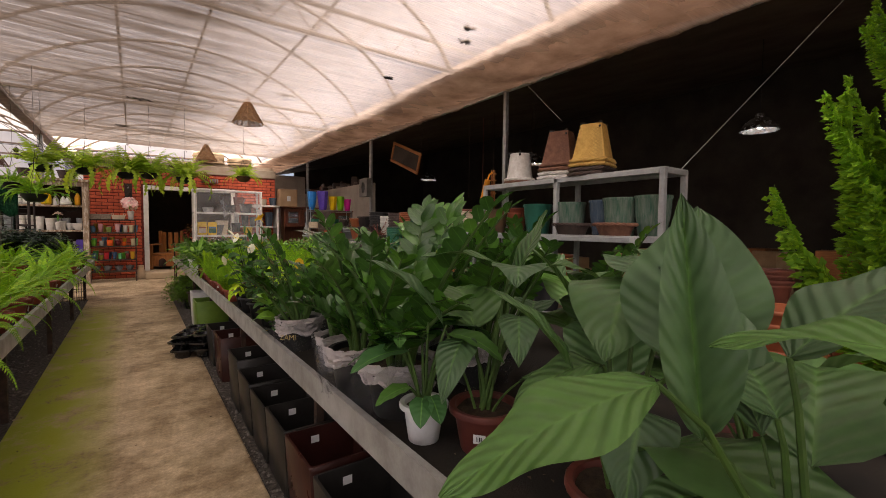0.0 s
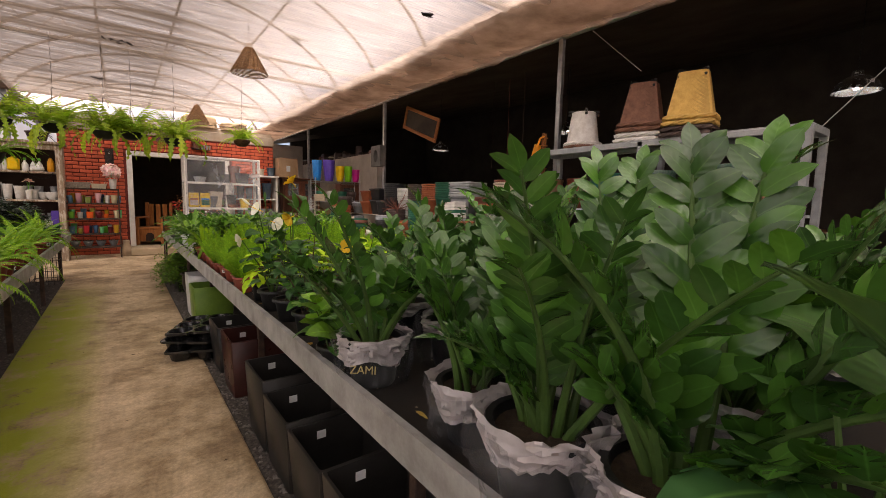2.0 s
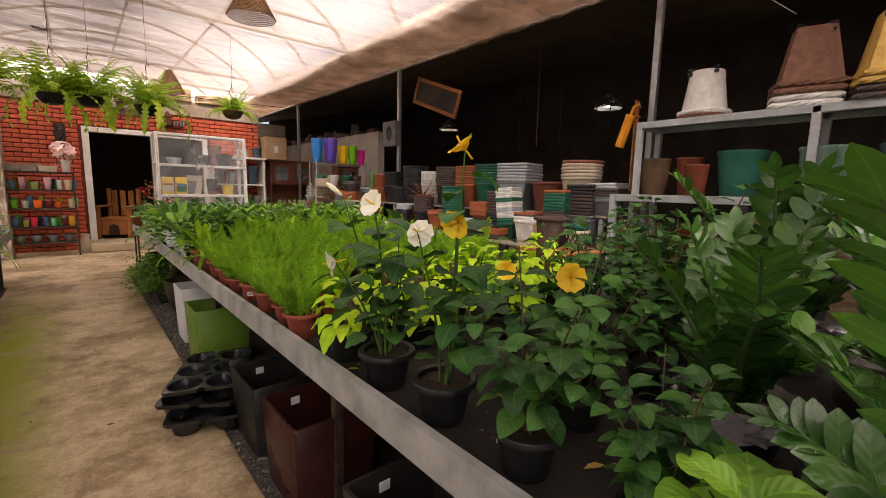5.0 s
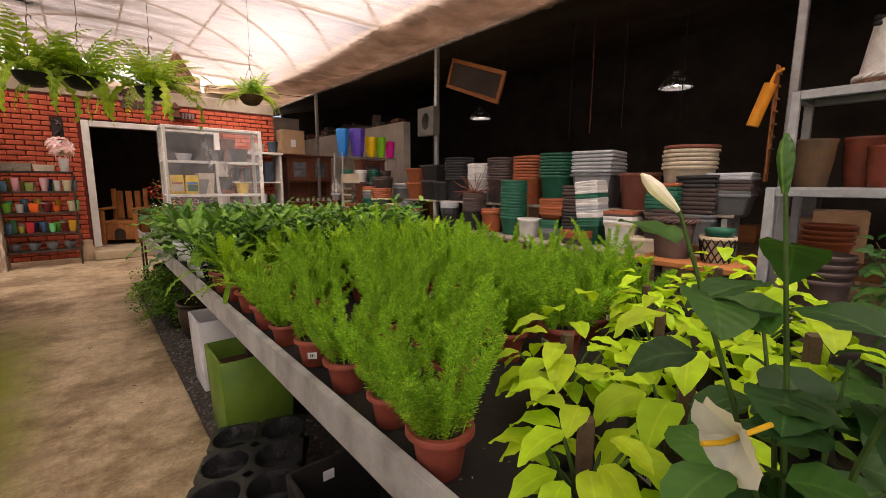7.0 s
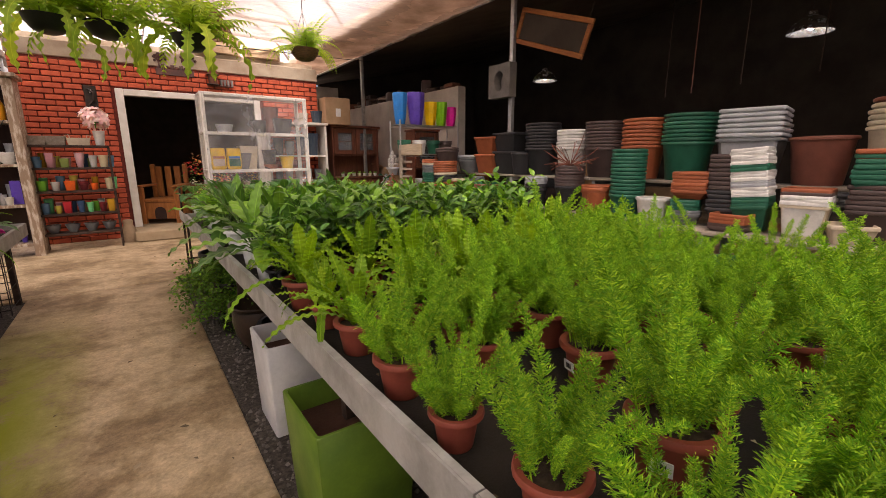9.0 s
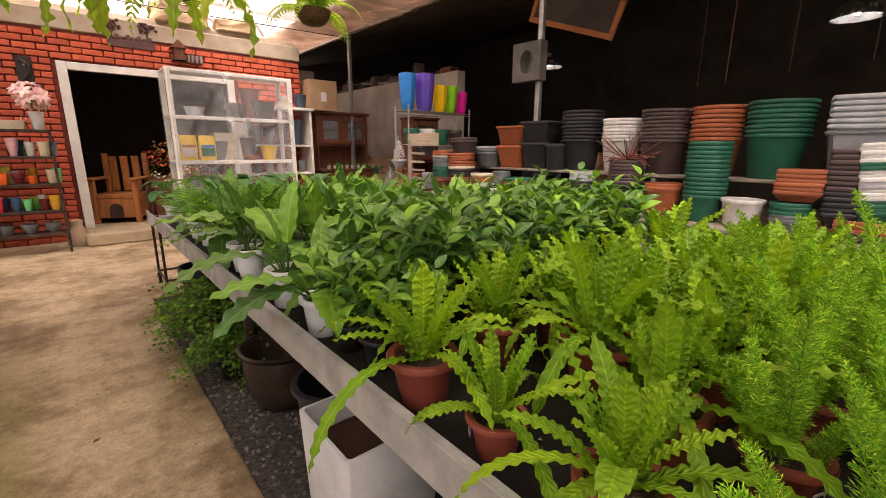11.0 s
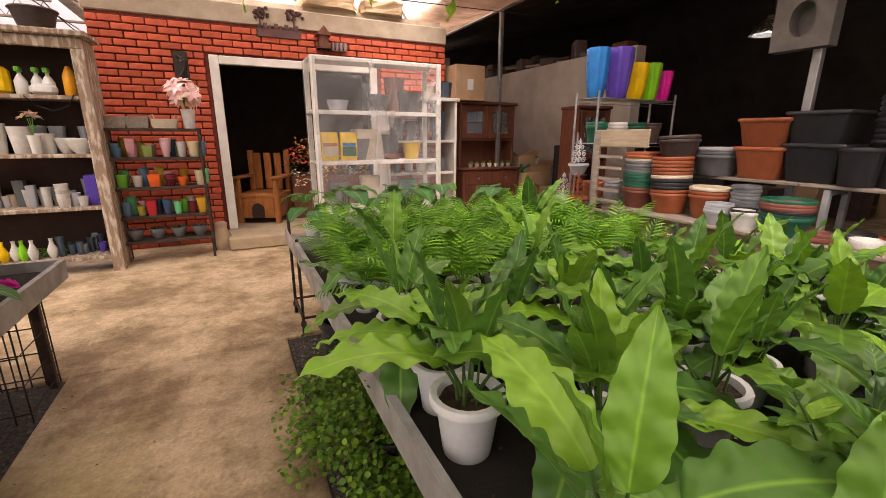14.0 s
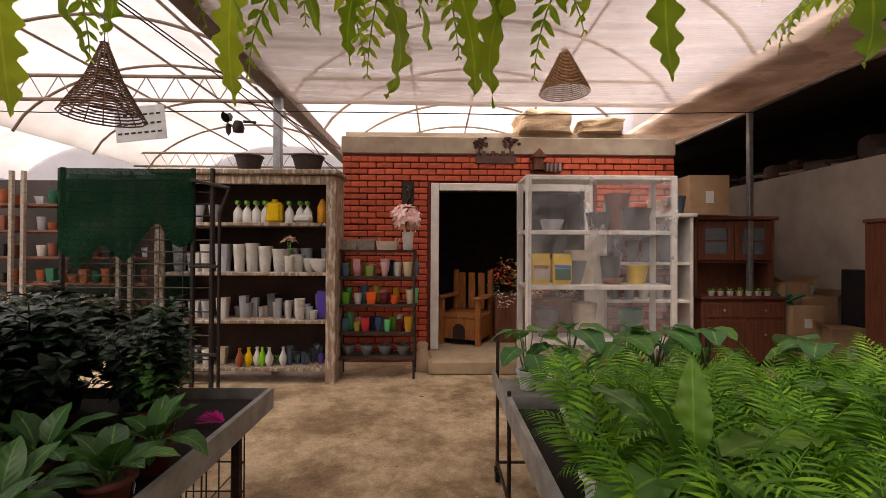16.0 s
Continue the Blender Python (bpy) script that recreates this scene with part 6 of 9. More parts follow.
for k in range(2):
    for s in range(14):
        pts = [((0.076 + 0.024 * t / 6 + 0.004) * math.cos(2 * math.pi * (s / 14 + (1 if k else -1) * t / 42)), (0.076 + 0.024 * t / 6 + 0.004) * math.sin(2 * math.pi * (s / 14 + (1 if k else -1) * t / 42)), 0.005 + 0.15 * t / 6) for t in range(7)]
        tube(b, pts, 0.0045, 4)
part("lattice", b, M_POTBLACK, lp, "black lattice strips")
pot_stack(3.50, 4.86, 0.945, [(P_GREEN, 1)], 0.085, 0.06, 0.02, seed=70)

# grey steel racks with glazed and woven pots
def steel_rack(x0, x1, y0, y1, levels, name, label, top=None):
    ob = thing(name, label, "rack")
    zt = top or levels[-1]
    for x in (x0 + 0.025, x1 - 0.025):
        for y in (y0 + 0.025, (y0 + y1) / 2, y1 - 0.025):
            b = MB()
            box(b, x - 0.025, x + 0.025, y - 0.025, y + 0.025, -0.003 if x > 4.42 else -0.021, zt, 0.004)
            part("post", b, M_GREYPAINT, ob)
    for z in levels:
        b = MB()
        for x in (x0, x1 - 0.05):
            box(b, x, x + 0.05, y0 + 0.052, y1 - 0.052, z - 0.05, z - 0.004, 0.003)
        box(b, x0 + 0.05, x1 - 0.05, y0, y0 + 0.05, z - 0.05, z - 0.004, 0.003)
        box(b, x0 + 0.05, x1 - 0.05, y1 - 0.05, y1, z - 0.05, z - 0.004, 0.003)
        part("frame", b, M_GREYPAINT, ob)
        n = 5
        for i in range(n):
            b = MB()
            w = (x1 - x0) / n
            box(b, x0 + w * i + 0.004, x0 + w * (i + 1) - 0.004, y0 + 0.004, y1 - 0.004, z - 0.003, z + 0.006)
            part("slat", b, M_GREYPAINT, ob, smooth=False)
    return ob


steel_rack(4.05, 4.48, 2.28, 4.70, [1.88], "steel_rack", "tall grey painted steel rack holding woven pots")
steel_rack(3.64, 4.03, 2.30, 4.68, [0.45, 1.26], "steel_rack", "low grey painted steel rack with glazed pots")
b = MB()
box(b, 4.056, 4.474, 2.332, 4.646, 1.235, 1.256)
solid("shelf_board", b, M_GREYPAINT, "grey board shelf of the steel rack", "shelf", smooth=False)
RZ = 1.888


def upturned(x, y, z, mat, r0, r1, h, sq, turn, label):
    woven_pot("woven_pot", label, r0, r1, h, mat, Matrix.Translation((x, y, z)) @ Matrix.Rotation(radians(turn), 4, "Z") @ Matrix.Rotation(math.pi, 4, "X"), sq, 0.03, True)


for x, y, stack in ((4.27, 3.60, ((M_RWHITE, "white"), (M_RWHITE, "white"), (M_RBROWN, "brown"), (M_RBROWN, "brown"))), (4.25, 3.16, ((M_RDARK, "dark"), (M_RDARK, "dark"), (M_RYELLOW, "yellow"), (M_RYELLOW, "yellow")))):
    for k, (mt, nm) in enumerate(stack):
        upturned(x + 0.006 * (k % 2), y, RZ + 0.40 + 0.046 * k, mt, 0.115, 0.185, 0.385, 0.75, 10 + 3 * k, "%s woven pot, upturned in a stack on the rack" % nm)
for k, (mt, nm) in enumerate(((M_RBROWN, "brown"), (M_RWHITE, "white"))):
    upturned(4.27, 4.25, RZ + 0.345 + 0.034 * k, mt, 0.12, 0.165, 0.33, 0.0, 0, "%s woven pot, upturned in a stack on the rack" % nm)
for x, y, r, h, mt, lb in ((4.24, 3.42, 0.17, 0.36, G_GREEN, "streaked green glazed"), (4.30, 3.03, 0.16, 0.37, G_BLUE, "streaked dark blue glazed"), (4.22, 2.80, 0.17, 0.38, G_GREEN, "streaked green glazed"), (4.28, 2.50, 0.17, 0.39, G_GREEN, "streaked green glazed"), (4.21, 4.58, 0.13, 0.32, G_BROWN, "olive brown glazed"), (4.34, 4.34, 0.11, 0.33, G_RED, "rust red glazed"), (4.16, 4.22, 0.09, 0.26, G_RED, "rust red glazed"), (4.28, 3.94, 0.17, 0.36, G_TEAL, "plain teal green glazed")):
    b = MB()
    lathe(b, [(r * 0.70, 0), (r * 0.76, 0.01), (r * 0.94, h * 0.6), (r * 0.98, h * 0.9), (r * 1.03, h * 0.94), (r * 1.03, h - 0.004), (r * 1.0, h), (r * 0.92, h - 0.01), (r * 0.85, h * 0.4)], 28, cap0=True, cap1=True)
    solid("glazed_pot", b, mt, lb + " ceramic pot on the steel rack", "plant pot", pose(x, y, 1.258), "glazed pots")
for y, mt in ((4.4, P_BROWN), (3.9, P_GREY), (3.4, P_BLACK), (2.9, P_BROWN), (2.5, P_TERRA)):
    pot_stack(3.84, y, 0.458, [(mt, 4)], 0.16, 0.26, 0.05, seed=int(y * 10))
for y, mt in ((3.1, M_RDARK), (2.62, M_RBROWN)):
    woven_pot("woven_bowl", "low dark woven bowl on the steel rack", 0.13, 0.17, 0.10, mt, pose(3.85, y, 1.268))
# orange tool and trellis by the post
tl = thing("garden_trellis", "thin wooden trellis leaning on the roof post", "trellis")
for k in range(3):
    b = MB()
    box(b, 4.34 + 0.03 * k, 4.352 + 0.03 * k, 4.86, 4.872, 1.30, 2.14)
    part("stake", b, M_ORWOOD, tl, smooth=False)
for k in range(9):
    b = MB()
    box(b, 4.325, 4.425, 4.848, 4.858, 1.36 + 0.09 * k, 1.372 + 0.09 * k)
    part("rung", b, M_ORWOOD, tl, smooth=False)
b = MB()
tube(b, [(4.27, 4.96, 1.71), (4.29, 4.88, 2.0)], 0.042, 12)
tube(b, [(4.29, 4.88, 2.0), (4.30, 4.86, 2.07), (4.33, 4.82, 2.10)], 0.012, 6)
solid("spray_bottle", b, plastic("orange_plastic", (0.85, 0.33, 0.02)), "orange plastic garden sprayer tube hung by the post", "sprayer")

# loudspeaker cabinet on the post
sp = thing("loudspeaker_box", "grey empty loudspeaker cabinet fixed on a post", "loudspeaker", pose(4.52, 9.10, 1.985))
b = MB()
W2, H2 = 0.19, 0.40
n = 24
sqr, cir = [], []
for j in range(n):
    a = 2 * math.pi * j / n
    m = max(abs(math.cos(a)), abs(math.sin(a)))
    sqr.append((-0.15, W2 * math.cos(a) / m, H2 / 2 + H2 / 2 * math.sin(a) / m))
    cir.append((-0.15, 0.085 * math.cos(a), H2 / 2 + 0.12 * math.sin(a)))
back = [(-0.02, p[1], p[2]) for p in cir]
loft(b, [[(-0.034, p[1], p[2]) for p in sqr], sqr, cir, back], True, True, flip=True)
part("cabinet", b, surface("grey_brown_box", (0.16, 0.15, 0.14), 0.7), sp, smooth=False)

# wire rack with bright pots near the shop
wr = thing("wire_rack", "chrome wire shelving rack beside the pot shelves", "rack")
for x in (3.56, 4.56):
    for y in (10.18, 10.46):
        b = MB()
        tube(b, [(x, y, -0.0 if x < 4.4 else -0.003), (x, y, 1.76)], 0.011, 8)
        part("post", b, M_GALV, wr)
for z in (0.15, 0.75, 1.30, 1.70):
    b = MB()
    for y in (10.18, 10.46):
        tube(b, [(3.56, y, z - 0.03), (4.56, y, z - 0.03)], 0.0035, 4)
    tube(b, [(3.56, 10.18, z), (4.56, 10.18, z), (4.56, 10.46, z), (3.56, 10.46, z), (3.56, 10.18, z)], 0.004, 4)
    part("shelf_frame", b, M_GALV, wr)
    for k in range(1, 8):
        b = MB()
        tube(b, [(3.56, 10.18 + 0.035 * k, z), (4.56, 10.18 + 0.035 * k, z)], 0.003, 4)
        part("wire", b, M_GALV, wr)
    for k in range(1, 5):
        b = MB()
        tube(b, [(3.56 + 0.2 * k, 10.18, z - 0.004), (3.56 + 0.2 * k, 10.46, z - 0.004)], 0.003, 4)
        part("wire", b, M_GALV, wr)
for x, w, h, mt, nm in ((3.64, 0.10, 0.42, P_BLUE, "blue"), (3.90, 0.125, 0.44, P_PURPLE, "purple"), (4.15, 0.095, 0.33, P_YELLOW, "yellow"), (4.34, 0.092, 0.34, P_LIMEG, "lime green"), (4.52, 0.085, 0.28, P_PINK, "magenta")):
    b = MB()
    prof = [(0.6, 0), (0.66, 0.006), (0.82, h * 0.3), (0.93, h * 0.6), (0.99, h * 0.85), (1.0, h - 0.004), (0.98, h), (0.92, h - 0.004), (0.8, h * 0.4)]
    rings = []
    for f, z in prof:
        rings.append([(w * f * (1 + 0.045 * math.cos(8 * 2 * math.pi * j / 48)) * math.cos(2 * math.pi * j / 48), w * f * (1 + 0.045 * math.cos(8 * 2 * math.pi * j / 48)) * math.sin(2 * math.pi * j / 48), z) for j in range(48)])
    loft(b, rings, True, True)
    solid("tall_planter", b, mt, "glossy %s fluted tall planter on a wire rack" % nm, "planter", pose(x, 10.31, 1.706), "bright tall planters")
for x, z, mt in ((3.7, 1.305, P_GREEN), (3.95, 1.305, P_WHITE), (4.2, 1.305, P_GREEN), (4.42, 1.305, P_BROWN), (3.72, 0.755, P_TERRA), (3.98, 0.755, P_LGREY), (4.3, 0.755, P_BROWN), (3.72, 0.155, P_RUSTRED), (4.1, 0.155, P_TERRA)):
    pot_stack(x, 10.31, z, [(mt, 2)], 0.10, 0.16, 0.03, seed=int(x * 100))
def scroll_hanger(x, y, z, mat, potmat, label):
    """A pot with a curled wire trellis standing in it."""
    ob = thing("scroll_trellis_pot", label, "plant pot", pose(x, y, z))
    b = MB()
    lathe(b, [(0.05, 0), (0.055, 0.005), (0.085, 0.075), (0.095, 0.08), (0.095, 0.10), (0.08, 0.098), (0.05, 0.01)], 18, cap0=True, cap1=True)
    part("pot", b, potmat, ob)
    w = MB()
    for row, (zz, r, n) in enumerate(((0.13, 0.032, 3), (0.19, 0.03, 3), (0.25, 0.027, 2), (0.30, 0.024, 1))):
        for k in range(n):
            cx = (k - (n - 1) / 2) * 0.056
            pts = [(cx + r * (1 - 0.07 * a) * math.cos(a * 0.8 + row), 0, zz + r * (1 - 0.07 * a) * math.sin(a * 0.8 + row)) for a in range(12)]
            tube(w, pts, 0.0042, 5)
    tube(w, [(0, 0.004, 0.02), (0, 0.004, 0.33)], 0.004, 5)
    part("scroll_trellis", w, mat, ob, "curled wire trellis")


for x, y, z, m1, m2, nm in ((3.50, 10.30, 1.02, P_WHITE, P_LGREY, "white"), (3.44, 10.22, 0.72, P_TERRA, P_TERRA, "orange"), (3.46, 10.44, 0.70, P_LGREY, P_LGREY, "grey"), (3.42, 10.30, 0.42, P_RUSTRED, P_RUSTRED, "rust red")):
    scroll_hanger(x, y, z, m1, m2, "%s pot with a curled wire trellis on the rack" % nm)
hk = thing("hook_stand", "thin steel stand with small shelves for trellis pots", "stand")
b = MB()
tube(b, [(3.50, 10.34, 0.0), (3.50, 10.34, 1.4)], 0.009, 6)
part("post", b, M_GALV, hk)
for x, y, z in ((3.50, 10.30, 1.02), (3.44, 10.22, 0.72), (3.46, 10.44, 0.70), (3.42, 10.30, 0.42)):
    b = MB()
    box(b, x - 0.06, x + 0.06, y - 0.06, y + 0.06, z - 0.008, z - 0.001)
    tube(b, [(x, y, z - 0.006), (3.50, 10.34, z - 0.03)], 0.006, 5)
    part("bracket", b, M_GALV, hk, smooth=False)
b = MB()
box(b, -0.12, 0.12, -0.12, 0.12, 0, 0.012, 0.003)
o = part("foot_plate", b, M_GALV, hk)
o.location = (3.50, 10.34, 0.0)
lt = thing("garden_lattice", "pale wooden lattice panel leaning on the shelves", "panel")
b = MB()
box(b, 3.49, 3.515, 10.05, 10.11, 0.0, 1.42, 0.003)
part("stile", b, M_BOARD, lt)
b = MB()
box(b, 3.49, 3.515, 9.56, 10.048, 1.28, 1.42, 0.003)
part("top_rail", b, surface("pale_board", (0.52, 0.42, 0.30), 0.7, stretch=(6, 1, 6)), lt)
for k in range(8):
    b = MB()
    box(b, 3.495, 3.507, 9.80, 10.048, 0.52 + 0.095 * k, 0.545 + 0.095 * k)
    part("slat", b, M_BOARD, lt, smooth=False)

# hanging factory lamps in the store
M_ALU = surface("aluminium_shade", (0.65, 0.65, 0.65), 0.25, (0.5, 0.5, 0.5), 10, 90, 0.03, metal=0.9)
M_BULB = glowing("lamp_bulb", (1.0, 0.97, 0.92), 45.0)
for x, y, z in ((7.40, 2.70, 2.72), (7.40, 6.86, 2.72), (7.36, 11.0, 2.72)):
    lm = thing("pendant_lamp", "round metal factory pendant lamp with a lit bulb", "lamp", pose(x, y, z), "store lamps")
    b = MB()
    lathe(b, [(0.235, 0.0), (0.23, 0.02), (0.19, 0.10), (0.12, 0.16), (0.06, 0.19), (0.05, 0.24), (0.0, 0.245)], 28)
    lathe(b, [(0.228, 0.002), (0.185, 0.095), (0.11, 0.15), (0.0, 0.17)], 28)
    part("shade", b, M_ALU, lm)
    b = MB()
    lathe(b, [(0.0, 0.03), (0.022, 0.038), (0.034, 0.065), (0.026, 0.10), (0.016, 0.14)], 12)
    part("bulb", b, M_BULB, lm)
    b = MB()
    tube(b, [(0, 0, 0.24), (0, 0, 3.44 + (x - 4.62) * 0.2146 - z)], 0.004, 5)
    part("cord", b, M_POTBLACK, lm)
# empty picture frame hung askew
pf = thing("picture_frame", "large brown wooden frame hung askew in the store", "frame", Matrix.Translation((5.6, 9.36, 3.0)) @ Matrix.Rotation(radians(20), 4, "X"))
for a0, a1, c0, c1 in ((-0.68, 0.68, -0.25, -0.18), (-0.68, 0.68, 0.18, 0.25), (-0.68, -0.61, -0.178, 0.178), (0.61, 0.68, -0.178, 0.178)):
    b = MB()
    box(b, -0.02, 0.02, a0, a1, c0, c1, 0.006)
    part("rail", b, M_ORWOOD, pf)
b = MB()
box(b, 0.0, 0.006, -0.605, 0.605, -0.175, 0.175)
part("backing", b, M_DARK, pf, "dark backing board", smooth=False)
for y in (-0.6, 0.6):
    b = MB()
    tube(b, [(0, y, 0.24), (0, y * 0.95, 0.78)], 0.003, 4)
    part("cord", b, M_POTBLACK, pf)
# thin strips and cables hanging in the dark
for x, y, z0, z1, mt in ((6.6, 8.15, 2.05, 3.2, M_RUST), (6.5, 7.2, 2.1, 3.3, M_RUST), (6.8, 7.9, 2.1, 2.6, P_RUSTRED), (7.0, 6.6, 2.2, 3.4, M_RUST)):
    b = MB()
    tube(b, [(x, y, z0), (x + 0.01, y, 3.42 + (x - 4.62) * 0.2146)], 0.007, 5)
    solid("hanging_strap", b, mt, "thin strap hanging from the store roof", "strap")
b = MB()
tube(b, [(4.53, 4.38, 3.20), (4.45, 3.75, 2.62)], 0.004, 5)
solid("cable", b, M_GALV, "thin cable from the eave to the rack", "cable")
b = MB()
tube(b, [(4.45, 2.33, 1.9), (5.25, 1.25, 3.48)], 0.004, 5)
solid("cable", b, M_GALV, "thin cable from the rack to the roof", "cable")
# timber, boxes and clutter deep in the store
r3 = random.Random(14)
M_CARD = surface("cardboard", (0.46, 0.31, 0.185), 0.85, (0.36, 0.235, 0.135), 4, 60, 0.15)
for i in range(40):
    x, y, = r3.uniform(8.0, 12.3), r3.uniform(-2, 17)
    w, d, h = r3.uniform(0.3, 0.7), r3.uniform(0.3, 0.7), r3.uniform(0.3, 1.3)
    b = MB()
    box(b, -w / 2, w / 2, -d / 2, d / 2, 0, h, 0.01)
    solid("storage_box", b, r3.choice((M_CARD, M_ORWOOD, P_BROWN, P_GREY)), "stored box standing in the dim store", "box", pose(x, y, -0.002, 0, 0, r3.uniform(-10, 10)))
for i in range(5):
    b = MB()
    box(b, -0.35, 0.35, -0.6, 0.6, 0.5, 0.56, 0.01)
    for sx in (-0.3, 0.3):
        for sy in (-0.55, 0.55):
            box(b, sx - 0.03, sx + 0.03, sy - 0.03, sy + 0.03, 0, 0.5)
    solid("low_table", b, M_ORWOOD, "orange wooden low table in the dim store", "table", pose(5.6, 0.6 + 1.35 * i, -0.002), smooth=False)
    pot_stack(5.6, 0.6 + 1.35 * i, 0.56, [((P_TERRA, P_RUSTRED, P_CREAM, P_TERRA, P_GREY)[i], 4)], 0.2, 0.22, 0.05, seed=80 + i)

# ---- under the benches ----
P_MAROON = surface("maroon_planter", (0.060, 0.018, 0.014), 0.3, (0.035, 0.012, 0.010), 6, 60, 0.05)
P_DARKGLZ = surface("dark_grey_planter", (0.014, 0.013, 0.012), 0.35, (0.028, 0.026, 0.024), 6, 60, 0.05)
P_GREENBOX = surface("green_planter", (0.155, 0.26, 0.03), 0.35, (0.10, 0.19, 0.025), 5, 60, 0.05)
P_WHITEBOX = surface("white_planter", (0.60, 0.60, 0.60), 0.4, (0.44, 0.44, 0.45), 4, 60, 0.05)


def box_planter(x, y, w, h, mat, label, taper=0.9, tag=True, soil=False, z=-0.02):
    ob = thing("box_planter", label, "planter", pose(x, y, z, 0, 0, 0), "box planters under the bench")
    b = MB()
    hw = w / 2
    loft(b, [rrect(hw * f, hw * f, 0.012, q, 2) for f, q in ((taper, 0), (taper, 0.005), (1.0, h - 0.004), (0.985, h), (0.93, h), (0.92, h - 0.01), (taper * 0.9, 0.02))], True, True)
    part("body", b, mat, ob)
    if soil:
        b = MB()
        box(b, -hw * 0.9, hw * 0.9, -hw * 0.9, hw * 0.9, h - 0.12, h - 0.1)
        part("soil", b, surface("peat", (0.10, 0.045, 0.03), 0.9, bump=0.5), ob, smooth=False)
    if tag:
        b = MB()
        box(b, hw * 0.885, hw * 0.90, -0.03, 0.01, h - 0.075, h - 0.04)
        part("label", b, M_TAG, ob, "white price label", smooth=False)
        b = MB()
        box(b, -0.06, -0.02, hw * 0.885, hw * 0.90, h - 0.075, h - 0.04)
        part("label", b, M_TAG, ob, "white price label", smooth=False)
    return ob


for y, h, mt, nm in ((1.82, 0.34, P_DARKGLZ, "dark grey"), (2.22, 0.35, P_MAROON, "maroon"), (2.60, 0.35, P_DARKGLZ, "dark grey"), (2.99, 0.33, P_DARKGLZ, "dark grey"), (3.38, 0.34, P_DARKGLZ, "dark grey"), (3.77, 0.39, P_DARKGLZ, "dark grey"), (4.52, 0.38, P_MAROON, "maroon"), (5.02, 0.35, P_DARKGLZ, "dark grey")):
    box_planter(1.01, y, 0.37, h, mt, "empty glossy %s square planter under the bench" % nm)
box_planter(1.0, 6.22, 0.36, 0.44, P_GREENBOX, "moss green square planter with dry peat under the bench", soil=True, tag=False)
box_planter(1.02, 6.92, 0.33, 0.45, P_WHITEBOX, "white square planter standing under the bench", soil=True, tag=False)
# round urn and bucket
b = MB()
lathe(b, [(0.10, 0), (0.125, 0.015), (0.165, 0.11), (0.182, 0.20), (0.178, 0.265), (0.172, 0.285), (0.195, 0.30), (0.20, 0.315), (0.185, 0.32), (0.16, 0.27), (0.12, 0.05)], 32, cap0=True, cap1=True)
solid("clay_urn", b, surface("dark_glazed_clay", (0.055, 0.034, 0.022), 0.3, (0.03, 0.022, 0.017), 6, 60, 0.15), "round brown glazed clay urn on the gravel", "urn", pose(1.08, 7.88, -0.02))
b = MB()
lathe(b, [(0.13, 0), (0.14, 0.01), (0.17, 0.36), (0.185, 0.365), (0.185, 0.40), (0.165, 0.402), (0.14, 0.05)], 24, cap0=True, cap1=True)
solid("bucket", b, P_BLACK, "black plastic bucket under the bench", "bucket", pose(1.08, 9.42, -0.02))
b = MB()
lathe(b, [(0.13, 0), (0.14, 0.01), (0.17, 0.30), (0.19, 0.31), (0.19, 0.33), (0.165, 0.332), (0.14, 0.05)], 24, cap0=True, cap1=True)
solid("bucket", b, P_BLACK, "black plastic tub behind the ferns", "bucket", pose(1.14, 7.38, -0.02))


# carry trays: six cups joined by a rim plate
M_TRAY = surface("glossy_black_plastic", (0.010, 0.010, 0.011), 0.24, (0.02, 0.02, 0.02), 8, 60, 0.05, spec=0.6)


def carry_tray(x, y, z, turn, tilt):
    ob = thing("carry_tray", "black plastic six-cup carry tray stacked on the path", "tray", Matrix.Translation((x, y, z)) @ Matrix.Rotation(radians(turn), 4, "Z") @ Matrix.Rotation(radians(tilt), 4, "X"), "carry trays")
    for i in range(3):
        for j in range(2):
            cx, cy, r = -0.19 + 0.19 * i, -0.095 + 0.19 * j, 0.088
            b = MB()
            lathe(b, [(r * 0.72, 0), (r * 0.75, 0.004), (r, 0.085), (r + 0.002, 0.087), (r - 0.003, 0.086), (r * 0.72, 0.008)], 20, cx, cy, True, True)
            part("cup", b, M_TRAY, ob)
            b = MB()
            ring, sq = [], []
            for k in range(24):
                a = 2 * math.pi * (k + 0.5) / 24
                m = max(abs(math.cos(a)), abs(math.sin(a)))
                ring.append((cx + r * math.cos(a), cy + r * math.sin(a), 0.088))
                sq.append((cx + 0.0945 * math.cos(a) / m, cy + 0.0945 * math.sin(a) / m, 0.088))
            loft(b, [[(p[0], p[1], 0.070) for p in sq], sq, ring, [(p[0], p[1], 0.08) for p in ring]], flip=True)
            part("deck", b, M_TRAY, ob, smooth=False)
    return ob


carry_tray(0.78, 5.44, 0.002, 72, 0)
carry_tray(0.79, 5.50, 0.060, 62, 2)
carry_tray(0.82, 5.55, 0.118, 66, -3)

